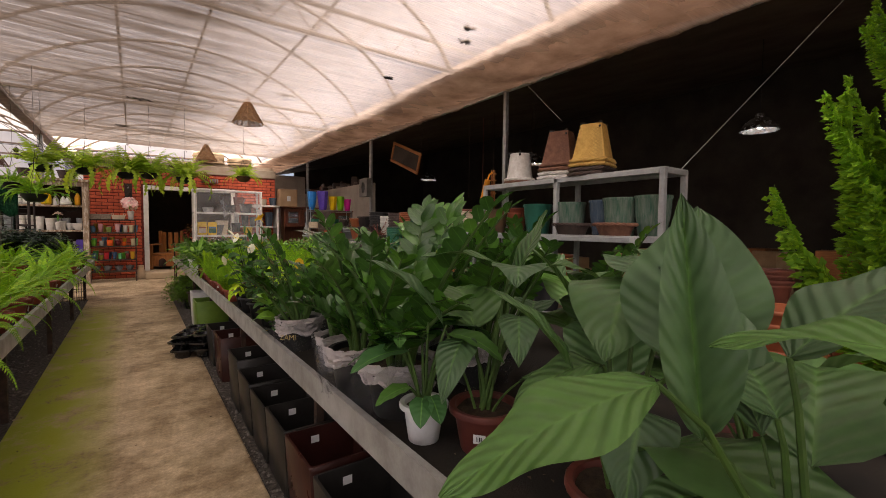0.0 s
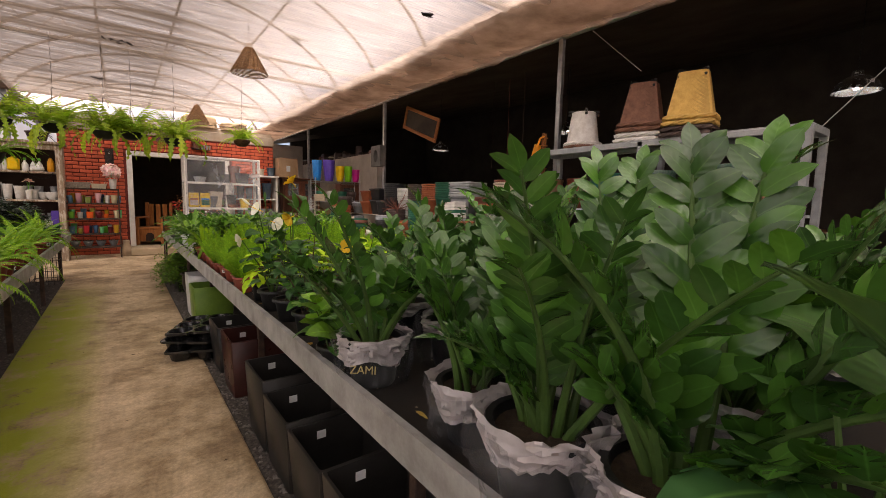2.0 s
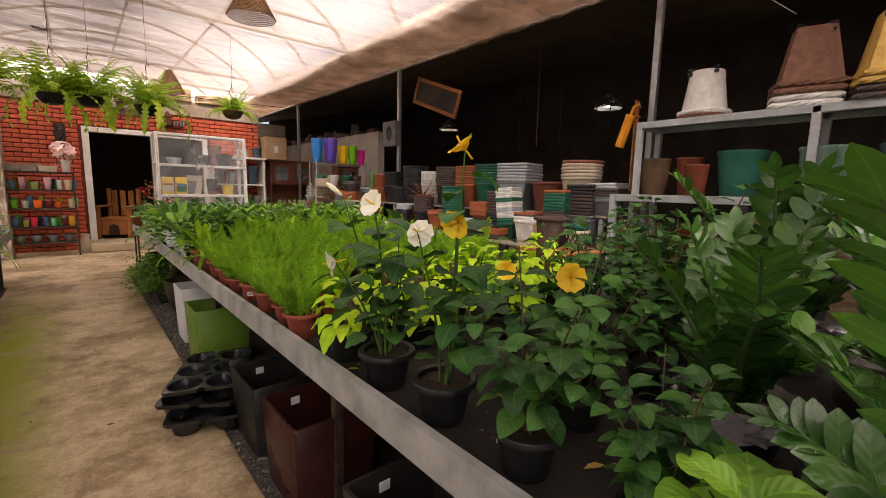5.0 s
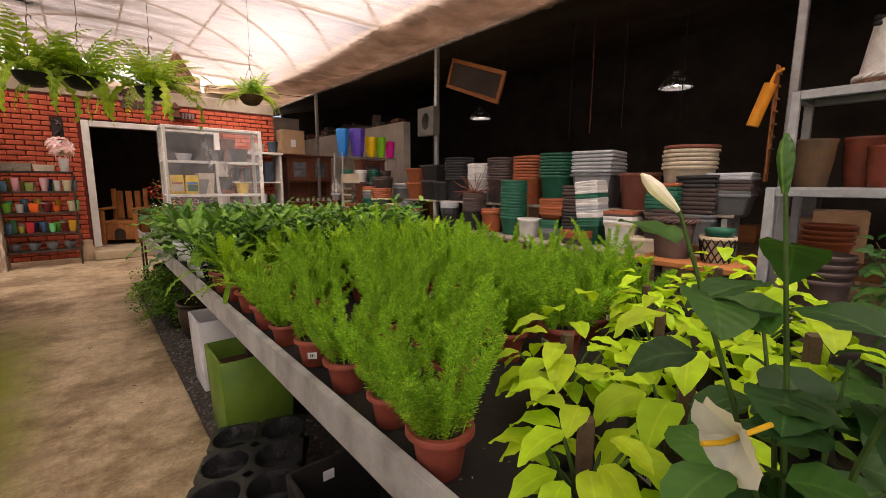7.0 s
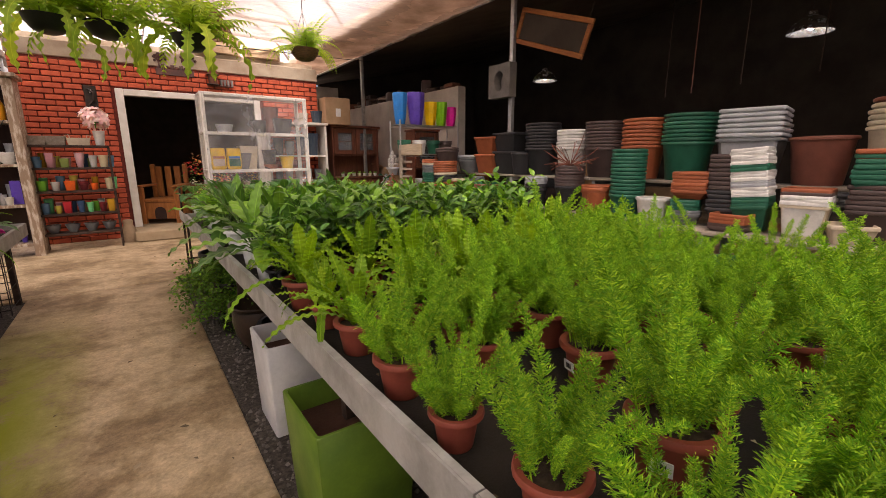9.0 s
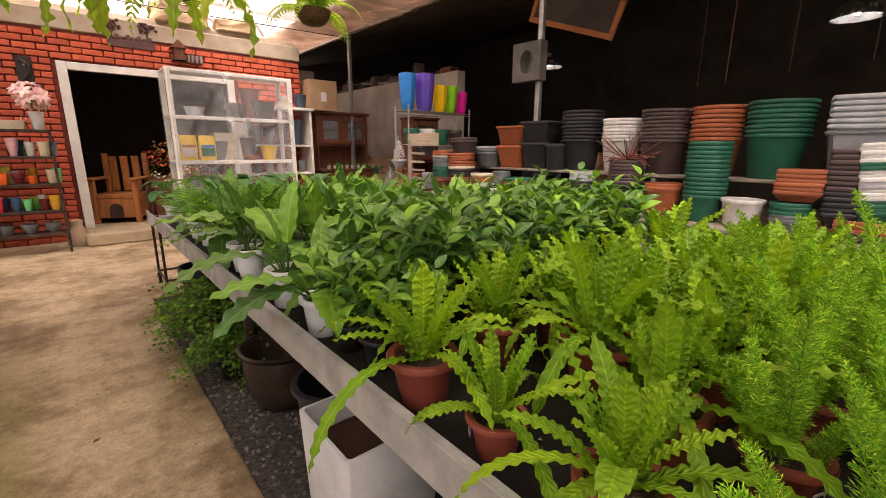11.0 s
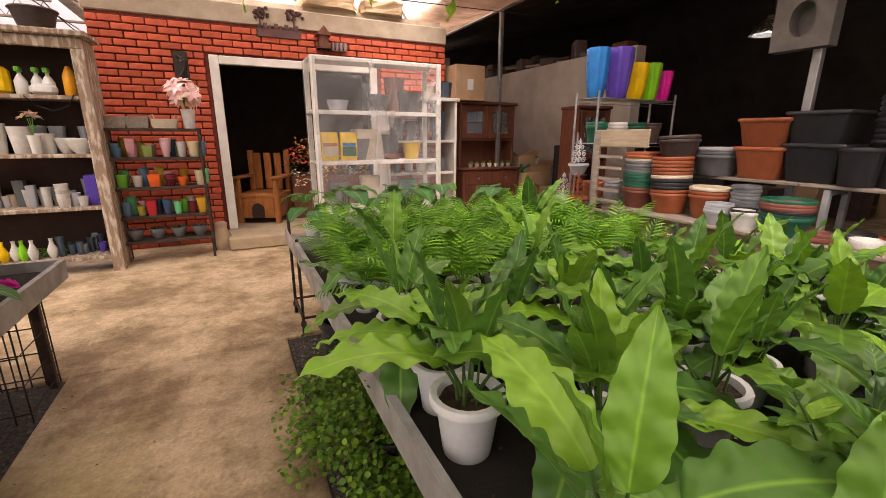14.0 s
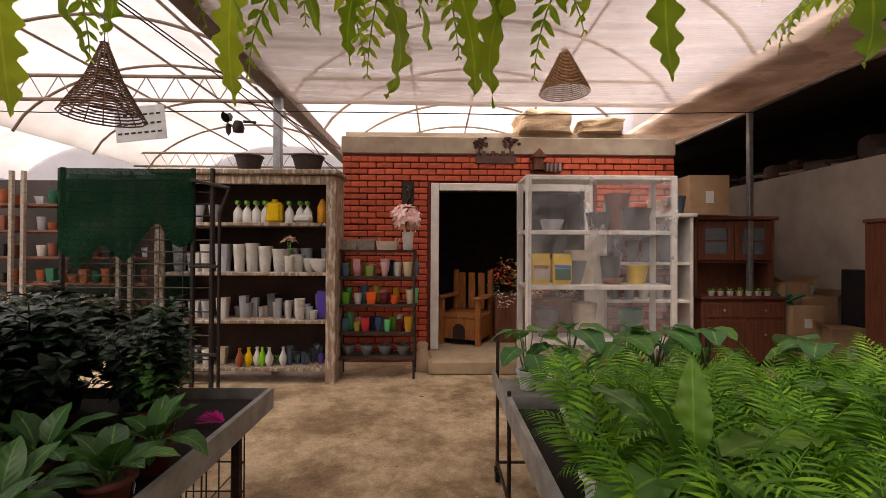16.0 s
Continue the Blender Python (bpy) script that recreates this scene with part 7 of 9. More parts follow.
# maidenhair ferns standing on the ground by the path
def maiden(m, rng, n=60):
    ob = thing("maidenhair_fern", "trailing maidenhair fern with tiny leaves by the bench foot", "fern", m)
    part("pot", round_pot(0.12, 0.16), M_POTBLACK, ob)
    for k in range(4):
        b, s = MB(), MB()
        for i in range(n // 4):
            a, L = rng.uniform(0, 360), rng.uniform(0.2, 0.42)
            pts = arc((0, 0, 0.15), a, rng.uniform(35, 85), L, rng.uniform(60, 150), 8)
            tube(s, [p for p, _ in pts], 0.0012, 3)
            for p, _ in pts[2:]:
                for _q in range(6):
                    c = p + Vector((rng.uniform(-1, 1), rng.uniform(-1, 1), rng.uniform(-1, 1))) * 0.04
                    m2 = frame_of(c, rng.uniform(0, 360), rng.uniform(-50, 40), rng.uniform(-40, 40))
                    leaf(b, m2, rng.uniform(0.016, 0.026), rng.uniform(0.016, 0.024), OVAL, 3, 1, 20, 8)
        tagged(part("foliage", b, M_MAIDEN, ob), kind="stuff")
        part("stem_tuft", s, M_STEMB, ob, kind="stuff")
    return ob


rng = random.Random(41)
maiden(pose(0.98, 8.32, -0.02), rng, 84)
maiden(pose(0.95, 8.70, 0.05), rng, 84)
maiden(pose(1.0, 8.5, 0.16), rng, 60)
maiden(pose(1.0, 9.02, -0.02), rng, 64)

# end trolley with round-leaved plants
tr = thing("plant_trolley", "black steel trolley on castors at the bench end", "trolley")
for x in (0.90, 2.2):
    for y in (10.10, 10.52):
        b = MB()
        tube(b, [(x, y, 0.09), (x, y, 0.93 if y > 10.3 else 0.69)], 0.011, 6)
        part("post", b, M_RUST, tr)
        b = MB()
        tube(b, [(x - 0.012, y, 0.035), (x + 0.012, y, 0.035)], 0.034, 14)
        w = part("castor", b, M_POTBLACK, tr)
        b = MB()
        box(b, x - 0.018, x + 0.018, y - 0.014, y + 0.014, 0.06, 0.095, 0.003)
        part("fork", b, M_RUST, tr)
for z in (0.12, 0.62):
    b = MB()
    for p, q in (((0.90, 10.10), (2.2, 10.10)), ((0.90, 10.52), (2.2, 10.52)), ((0.90, 10.10), (0.90, 10.52)), ((2.2, 10.10), (2.2, 10.52))):
        tube(b, [(p[0], p[1], z), (q[0], q[1], z)], 0.010, 6)
    part("rail", b, M_RUST, tr)
b = MB()
box(b, 0.90, 2.2, 10.10, 10.52, 0.625, 0.638)
part("tray_bed", b, M_LIP, tr, smooth=False)
b = MB()
box(b, 0.872, 0.88, 10.03, 10.56, 0.585, 0.69)
part("edge_channel", b, M_LIP, tr, smooth=False)
for k, (x, y, s) in enumerate(((1.04, 10.3, 0.78), (1.3, 10.36, 0.85), (1.55, 10.26, 0.8), (1.8, 10.36, 0.88), (2.05, 10.28, 0.8), (2.35, 9.9, 0.85))):
    o = potted("elephant_ear", "round-leaved elephant ear with pale veins in a white pot", "potted plant", 0.075, 0.14, M_POTWHITE, rng)
    leafed(o, ALOC, rng, 8, 0.12, 0.03, (0.85, 1.15), (-2, 14), "leaf", 60 * k)
    tagged(put(o, x, y, 0.64 if x < 2.3 else BZ, 0, s), group="elephant ears")

# ---- side bench: ferns, dark shrubs, young plants ----
def boston(rng):
    ob = potted("boston_fern", "arching bright green fern in a terracotta coloured pot", "potted plant", 0.08, 0.12, M_TERRA, rng, 60)
    leafed(ob, BOSTON, rng, 13, 0.10, 0.03, (0.75, 1.05), (-6, 14), "frond")
    return ob


protos = [boston(rng), boston(rng)]
repeat(protos, [(-0.46, 2.9 + 0.4 * k, (1.05, 1.25, 0.95)[k % 3]) for k in range(14)] + grid(-1.85, -0.85, 3.6, 8.3, 0.46, 0.44, rng, (1.05, 1.35)), rng, "arching ferns")
protos = []
for k in range(2):
    o = potted("young_plant", "young plant with broad pale-veined leaves in a dark red pot", "potted plant", 0.062, 0.105, M_REDPOT, rng, 80)
    leafed(o, CROTON, rng, 11, 0.09, 0.012, (0.85, 1.1), (-4, 12), "leaf")
    protos.append(o)
repeat(protos, [(-0.46, 9.40, 0.95), (-0.44, 9.16, 1.0), (-0.58, 8.98, 1.0), (-0.72, 9.25, 1.1), (-0.9, 9.05, 1.1), (-0.48, 8.8, 1.0), (-0.75, 8.75, 1.1), (-1.05, 8.8, 1.0), (-0.95, 9.36, 1.0)], rng, "young plants")
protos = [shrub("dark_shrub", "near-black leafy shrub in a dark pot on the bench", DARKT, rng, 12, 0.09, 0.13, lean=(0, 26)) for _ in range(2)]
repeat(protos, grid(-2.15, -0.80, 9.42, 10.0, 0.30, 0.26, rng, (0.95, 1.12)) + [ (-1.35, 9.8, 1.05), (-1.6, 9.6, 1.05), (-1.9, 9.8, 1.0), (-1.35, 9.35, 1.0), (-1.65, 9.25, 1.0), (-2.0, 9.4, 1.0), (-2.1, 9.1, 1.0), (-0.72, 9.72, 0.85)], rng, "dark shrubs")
o = shrub("young_shrub", "small green leafy shrub in a dark red pot", HIBT, rng, 5, 0.065, 0.11, M_TERRA, (0, 20), (0.6, 0.8), 60)
put(o, -0.60, 9.62)
# pink tag bundle on the bench corner
b = MB()
r4 = random.Random(6)
for i in range(60):
    a = r4.uniform(0, 6.28)
    e = Vector((math.cos(a) * 0.05, r4.uniform(-0.03, 0.03), abs(math.sin(a)) * 0.045))
    tube(b, [(0.03, 0, 0.02), tuple(e + Vector((-0.03, 0, 0.015)))], 0.003, 3)
solid("tag_bundle", b, P_PINK, "bundle of bright pink plastic plant tags", "plant tags", pose(-0.44, 9.78, BZ + 0.002), "", "stuff")
# wire crate under the bench corner
cr = thing("wire_crate", "black wire crate standing under the bench end", "crate", pose(-0.62, 9.9, -0.02))
for z in (0.05, 0.2, 0.35, 0.5):
    b = MB()
    tube(b, [(-0.16, -0.2, z), (0.16, -0.2, z), (0.16, 0.2, z), (-0.16, 0.2, z), (-0.16, -0.2, z)], 0.004, 4)
    part("wire_ring", b, M_BLACKSTEEL, cr)
for i in range(6):
    for y in (-0.2, 0.2):
        b = MB()
        tube(b, [(-0.16 + 0.064 * i, y, 0.0), (-0.16 + 0.064 * i, y, 0.52)], 0.004, 4)
        part("wire", b, M_BLACKSTEEL, cr)
# rack of black steel before the bookcase, with a green cloth
rk = thing("mesh_stand", "black steel mesh stand with a torn green shade cloth", "stand")
for x in (-2.60, -1.52, -1.36):
    b = MB()
    tube(b, [(x, 11.5, 0.0), (x, 11.5, 2.10)], 0.022, 6)
    part("post", b, M_BLACKSTEEL, rk)
for pts in (((-1.28, 11.46, 0.0), (-1.28, 11.46, 1.72), (-1.20, 11.46, 1.93)), ((-1.20, 11.46, 1.93), (-1.52, 11.46, 2.0)), ((-1.52, 11.46, 1.28), (-1.27, 11.46, 1.28)), ((-1.52, 11.46, 0.55), (-1.27, 11.46, 0.55))):
    b = MB()
    tube(b, list(pts), 0.015, 6)
    part("brace", b, M_BLACKSTEEL, rk)
for k in range(18):
    b = MB()
    tube(b, [(-2.60, 11.5, 0.3 + 0.1 * k), (-1.36, 11.5, 0.3 + 0.1 * k)], 0.006, 4)
    part("wire", b, M_BLACKSTEEL, rk)
for k in range(5):
    b = MB()
    tube(b, [(-2.4 + 0.2 * k, 11.5, 0.3), (-2.4 + 0.2 * k, 11.5, 2.05)], 0.004, 4)
    part("wire", b, M_BLACKSTEEL, rk)
M_CLOTH = sheer("green_shade_cloth", (0.004, 0.034, 0.013), 0.06, 60, (1, 1, 1), col2=(0.002, 0.018, 0.007), holes=0.06, trans=0.15)
M_CLOTHTHIN = sheer("thin_green_net", (0.003, 0.024, 0.010), 0.42, 18, (1, 0.4, 2), col2=(0.002, 0.012, 0.006), holes=0.3, trans=0.2)
b = MB()
rings = []
for i in range(16):
    t = i / 15
    rings.append([(-2.62 + 1.12 * j / 20, 11.47 + 0.02 * noise.noise(Vector((j * 0.4, t * 3, 1))), 2.09 - (0.66 + 0.5 * noise.noise(Vector((j * 0.17, 0, 5))) + 0.05 * noise.noise(Vector((j * 0.9, 2, 5)))) * t) for j in range(21)])
loft(b, rings, closed=False)
part("shade_cloth", b, M_CLOTH, rk, "torn dark green shade cloth")
b = MB()
loft(b, [[(-2.58 + 1.06 * j / 20, 11.535 + 0.015 * noise.noise(Vector((j * 0.4, t * 0.3, 7))), 2.05 - (1.38 + 0.12 * noise.noise(Vector((j * 0.3, 3, 5)))) * t / 12) for j in range(21)] for t in range(13)], closed=False)
part("thin_net", b, M_CLOTHTHIN, rk, "thin dark green net hanging to the ground")

# ---- hanging ferns over the bench end ----
rng = random.Random(17)
for x, y, z, s, wk in ((0.17, 8.76, 2.03, 1.0, False), (0.47, 8.86, 2.06, 1.0, False), (0.95, 8.62, 2.0, 1.05, False), (1.94, 9.14, 2.14, 0.72, True), (-0.32, 8.66, 2.05, 1.0, False), (-0.80, 8.6, 2.05, 1.0, False)):
    hanging_fern((x, y, z), rng, s * 1.4, wk, FLUFF if wk else None, 30)
hanging_fern((-0.72, 7.5, 1.58), rng, 1.1, False, BOSTON, 34)
hanging_fern((-1.15, 8.95, 1.8), rng, 1.0, False, BOSTON, 26)

# ---- shop front: shelves and cabinets ----
M_WORNWOOD = surface("worn_whitewashed_wood", (0.27, 0.19, 0.13), 0.75, (0.52, 0.45, 0.37), 9, 70, 0.3, stretch=(3, 3, 0.7), contrast=(0.48, 0.6))
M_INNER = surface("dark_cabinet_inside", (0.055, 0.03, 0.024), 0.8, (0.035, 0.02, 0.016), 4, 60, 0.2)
M_DARKWOOD = surface("dark_reddish_wood", (0.17, 0.062, 0.035), 0.45, (0.10, 0.036, 0.022), 5, 60, 0.15, stretch=(6, 6, 0.8))
# Whitish base colour paints in the light that the film reflects.
M_SHEENPL = sheer("sheen_white_clear_film", (0.80, 0.80, 0.81), 0.73, 2.2, (1, 1, 0.6), 1.0, (0.55, 0.55, 0.57), 0.16, 0.2)
M_GLASSY = sheer("tinted_glass", (0.30, 0.34, 0.38), 0.55, 20, (1, 1, 1), 1.0, None, 0.1, 0.2)


def slabs(ob, name, boxes, mat, bev=0.004, label=""):
    for bx in boxes:
        b = MB()
        box(b, *bx, bev)
        part(name, b, mat, ob, label)


bc = thing("bookcase", "tall whitewashed wooden bookcase with dark inside, full of pots", "bookcase")
BX0, BX1, BY0, BY1 = -2.46, -0.555, 12.45, 12.86
slabs(bc, "side_panel", [(BX0, BX0 + 0.1, BY0, BY1, 0, 2.22), (BX1 - 0.1, BX1, BY0, BY1, 0, 2.22)], M_WORNWOOD)
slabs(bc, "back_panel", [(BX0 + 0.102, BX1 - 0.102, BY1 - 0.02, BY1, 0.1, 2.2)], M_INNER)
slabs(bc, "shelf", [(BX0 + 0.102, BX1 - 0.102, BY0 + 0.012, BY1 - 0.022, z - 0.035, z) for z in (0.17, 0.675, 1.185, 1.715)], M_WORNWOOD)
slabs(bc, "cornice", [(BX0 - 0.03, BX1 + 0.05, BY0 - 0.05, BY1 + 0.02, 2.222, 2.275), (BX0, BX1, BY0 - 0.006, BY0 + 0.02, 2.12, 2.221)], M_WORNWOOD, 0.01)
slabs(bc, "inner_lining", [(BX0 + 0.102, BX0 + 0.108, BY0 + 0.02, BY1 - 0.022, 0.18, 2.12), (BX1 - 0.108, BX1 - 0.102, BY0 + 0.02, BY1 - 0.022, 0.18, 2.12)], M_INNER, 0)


def small_pot(x, y, z, r, h, mat, label, cat="pot", shape=0, turn=0):
    b = MB()
    if shape == 0:
        lathe(b, [(r * 0.7, 0), (r * 0.72, 0.003), (r * 0.97, h * 0.9), (r, h * 0.92), (r, h), (r * 0.9, h - 0.003), (r * 0.68, 0.01)], 16, cap0=True, cap1=True)
    elif shape == 1:
        loft(b, [rrect(r * f, r * f, r * 0.2, q, 2) for f, q in ((0.75, 0), (1.0, h - 0.002), (0.93, h), (0.85, h * 0.6))], True, True)
    elif shape == 2:
        lathe(b, [(r * 0.5, 0), (r * 0.9, h * 0.25), (r * 0.95, h * 0.45), (r * 0.45, h * 0.72), (r * 0.3, h * 0.85), (r * 0.42, h)], 14, cap0=True, cap1=True)
    elif shape == 3:
        lathe(b, [(r * 0.45, 0), (r * 0.75, h * 0.4), (r, h * 0.95), (r, h), (r * 0.93, h), (r * 0.6, h * 0.3)], 20, cap0=True, cap1=True)
    else:
        lathe(b, [(r * 0.6, 0), (r * 0.65, h * 0.05), (r * 0.8, h * 0.5), (r * 0.95, h * 0.62), (r * 0.9, h * 0.7), (r * 1.05, h * 0.85), (r, h), (r * 0.9, h - 0.003), (r * 0.6, h * 0.2)], 16, cap0=True, cap1=True)
    return solid("small_pot" if shape != 2 else "vase", b, mat, label, cat, pose(x, y, z + 0.0005, 0, 0, turn))


rq = random.Random(12)
CW, CG, CL = P_WHITE, P_GREY, P_LGREY
M_GREENLEAF = leafy("toy_leaf", (0.12, 0.35, 0.05), (0.25, 0.5, 0.08), 0.5, 3, 0, 0, 0.3)
# top shelf: bottles and sprayers
for i, x in enumerate((-1.66, -1.56, -1.46, -1.36, -1.10, -0.98, -0.90)):
    b = MB()
    lathe(b, [(0.045, 0), (0.05, 0.01), (0.05, 0.12), (0.03, 0.16), (0.015, 0.18), (0.015, 0.2)], 12, cap0=True, cap1=True)
    ob = thing("spray_bottle", "white spray bottle with a green top on a shelf", "bottle", pose(x, 12.62, 1.716), "spray bottles")
    part("bottle", b, P_WHITE, ob)
    b = MB()
    box(b, -0.02, 0.02, -0.05, 0.03, 0.2, 0.245, 0.008)
    part("trigger_head", b, plastic("leaf_green_plastic", (0.16, 0.5, 0.06)) if i == 0 else bpy.data.materials["leaf_green_plastic"], ob)
b = MB()
box(b, -0.085, 0.085, -0.06, 0.06, 0, 0.235, 0.03)
lathe(b, [(0.03, 0.235), (0.03, 0.26), (0.0, 0.265)], 10)
solid("sprayer_tank", b, P_YELLOW, "yellow plastic sprayer tank on the bookcase shelf", "sprayer", pose(-1.25, 12.60, 1.716))
b = MB()
lathe(b, [(0.04, 0), (0.055, 0.02), (0.055, 0.18), (0.03, 0.24), (0.015, 0.27)], 12, cap0=True, cap1=True)
solid("sprayer_tank", b, plastic("amber_plastic", (0.8, 0.36, 0.02)), "amber plastic bottle sprayer on the bookcase shelf", "sprayer", pose(-0.74, 12.62, 1.716))
b = MB()
box(b, -0.10, 0.1, -0.05, 0.05, 0, 0.10, 0.03)
solid("soap_tray", b, P_WHITE, "white plastic trough on the bookcase shelf", "trough", pose(-0.93, 12.56, 1.716))
b = MB()
tube(b, [(-1.05, 12.44, 1.70), (-0.98, 12.43, 1.62), (-0.86, 12.43, 1.57), (-0.74, 12.43, 1.62), (-0.69, 12.44, 1.72)], 0.006, 5)
solid("rope", b, M_POTBLACK, "thin dark rope sagging from the shelf edge", "rope")
# second shelf: white pots
for x, r, h, sh_ in ((-1.64, 0.07, 0.30, 0), (-1.50, 0.075, 0.31, 0), (-1.36, 0.075, 0.28, 0), (-1.19, 0.095, 0.25, 0), (-1.01, 0.08, 0.19, 0), (-0.87, 0.085, 0.15, 3)):
    small_pot(x, 12.62, 1.185, r, h, CW, "white ceramic pot on the bookcase shelf", "pot", sh_)
for x in (-1.45, -1.1, -0.95, -0.72):
    small_pot(x, 12.76, 1.185, 0.07, 0.26, CL, "pale grey pot at the back of the shelf", "pot")
b = MB()
lathe(b, [(0.045, 0), (0.09, 0.05), (0.125, 0.14), (0.12, 0.145), (0.08, 0.06), (0.0, 0.02)], 20, cap0=True, squash=0.6)
solid("oval_bowl", b, CW, "white oval ceramic bowl on the bookcase shelf", "bowl", pose(-0.745, 12.56, 1.186))
# third shelf: grey pots, a purple box
for i in range(16):
    x = -1.68 + 0.058 * i + rq.uniform(-0.01, 0.01)
    small_pot(x, rq.uniform(12.55, 12.78), 0.675, rq.uniform(0.035, 0.055), rq.uniform(0.10, 0.26), rq.choice((CG, CL, CL, P_CREAM, CW)), "small grey or white pot on the bookcase shelf", "pot", rq.choice((0, 0, 1)))
for k in range(4):
    small_pot(-0.95, 12.52, 0.676 + 0.045 * k, 0.058, 0.09, CW, "small white pot in a stack", "pot")
small_pot(-0.80, 12.52, 0.676, 0.045, 0.10, CW, "small white pot on the bookcase shelf")
b = MB()
box(b, -0.06, 0.06, -0.08, 0.08, 0, 0.30, 0.004)
solid("gift_box", b, P_PURPLE, "purple cardboard box on the bookcase shelf", "box", pose(-0.725, 12.66, 0.676))
for z, r0, hh in ((1.185, 0.075, 0.28), (0.675, 0.06, 0.2), (0.17, 0.05, 0.18)):
    for k in range(4):
        small_pot(-2.28 + 0.15 * k, 12.6 + 0.05 * (k % 2), z, r0, hh * rq.uniform(0.7, 1.1), rq.choice((CW, CW, CL, P_CREAM)), "white or grey pot at the bookcase's far end", "pot", k % 2)
for k in range(3):
    small_pot(-2.26 + 0.17 * k, 12.62, 1.715, 0.06, 0.2, rq.choice((CW, CL)), "white jug on the bookcase's top shelf", "jug", 4)
# bottom shelf: vases and glass
for x, c in ((-1.42, CW), (-1.28, CW), (-1.14, CW), (-1.5, P_YELLOW), (-1.36, P_LIMEG), (-1.58, P_TERRA)):
    small_pot(x, rq.uniform(12.5, 12.6), 0.17, 0.045, 0.20, c, "small bottle-shaped vase on the lowest shelf", "vase", 2)
for i in range(10):
    small_pot(-1.08 + 0.036 * i, rq.uniform(12.52, 12.78), 0.17, 0.035, rq.uniform(0.1, 0.22), rq.choice((G_BLUE, P_PURPLE, M_GLASSY, G_BLUE)), "small dark blue glass on the lowest shelf", "glass", 0)
for i in range(5):
    b = MB()
    for k in range(12):
        leaf(b, frame_of((0, 0, 0), 30 * k, rq.uniform(20, 80)), 0.1, 0.03, LANCE, 4, 1, 60, 10)
    solid("artificial_plant", b, M_GREENLEAF, "tuft of green artificial leaves on the lowest shelf", "artificial plant", pose(-1.62 + 0.13 * i, 12.7, 0.2))


def lily_bunch(m, n=9, size=0.075):
    ob = thing("artificial_lilies", "bunch of pink and white artificial lilies", "flowers", m)
    for i in range(n):
        a, e = 360 * i * 0.382, rq.uniform(-25, 88)
        b = MB()
        for j in range(6):
            leaf(b, Matrix.Rotation(radians(60 * j), 4, "Y") @ Matrix.Rotation(radians(52), 4, "X"), size, size * 0.42, LANCE, 5, 1, -48, 10)
        o = part("flower", b, M_PETALP, ob)
        o.matrix_basis = frame_of((0, 0, 0), a, e) @ Matrix.Translation((0, rq.uniform(0.08, 0.17) * size / 0.1, 0))
    b = MB()
    for i in range(n):
        leaf(b, frame_of((0, 0, -0.02), 40 * i, 30), 0.10, 0.02, LANCE, 4, 1, 60, 10)
        tube(b, [(0, 0, -0.10), (0.02 * math.cos(i), 0.02 * math.sin(i), 0.05)], 0.003, 4)
    part("foliage", b, M_GREENLEAF, ob, kind="stuff")
    return ob


lily_bunch(pose(-1.06, 12.50, 1.46), 4, 0.07)
small_pot(-1.06, 12.50, 1.186, 0.05, 0.17, CW, "white ceramic vase with artificial lilies", "pot")
# baskets on top
for x, y, r in ((-1.545, 12.62, 0.14), (-0.90, 12.62, 0.165)):
    b = woven(MB(), r * 0.72, r, 0.0, 0.17, 9, 36, 0.006)
    loft(b, [[(r * 0.7 * math.cos(2 * math.pi * j / 18), r * 0.7 * math.sin(2 * math.pi * j / 18), 0.01) for j in range(18)], [(0, 0, 0.01)] * 18])
    tube(b, [((r + 0.004) * math.cos(2 * math.pi * j / 24), (r + 0.004) * math.sin(2 * math.pi * j / 24), 0.17) for j in range(25)], 0.012, 5)
    solid("wicker_basket", b, M_RDARK, "dark wicker basket on top of the bookcase", "basket", pose(x, y, 2.276))

# rusty open shelf with colourful tins
ts = thing("metal_shelf", "rusty brown open metal shelf full of small pots", "shelf")
TX0, TX1, TY0, TY1 = -0.585, 0.285, 12.64, 12.94
for x in (TX0, TX1 - 0.025):
    for y in (TY0, TY1 - 0.025):
        slabs(ts, "post", [(x, x + 0.025, y, y + 0.025, 0, 1.43)], M_RUST, 0.002)
slabs(ts, "shelf", [(TX0 + 0.003, TX1 - 0.003, TY0 - 0.004, TY1 + 0.004, z - 0.03, z) for z in (0.245, 0.515, 0.825, 1.135, 1.432)], M_RUST, 0.003)
tinc = [plastic(n, c) for n, c in (("tin_blue", (0.12, 0.24, 0.36)), ("tin_pink", (0.62, 0.30, 0.34)), ("tin_moss", (0.24, 0.30, 0.08)), ("tin_rose", (0.7, 0.42, 0.45)), ("tin_white", (0.7, 0.7, 0.66)), ("tin_cream", (0.66, 0.58, 0.38)), ("tin_lime", (0.18, 0.55, 0.05)), ("tin_orange", (0.78, 0.13, 0.02)), ("tin_wine", (0.16, 0.02, 0.025)), ("tin_gold", (0.55, 0.30, 0.02)), ("tin_yellow", (0.55, 0.48, 0.08)), ("tin_red", (0.5, 0.03, 0.04)), ("tin_mint", (0.15, 0.6, 0.25)), ("tin_navy", (0.05, 0.10, 0.2)))]
rows = {1.135: (0, 1, 2, 3, 4, 5), 0.825: (6, 4, 7, 8, 7, 5), 0.515: (0, 10, 11, 13, 12, 8, 9)}
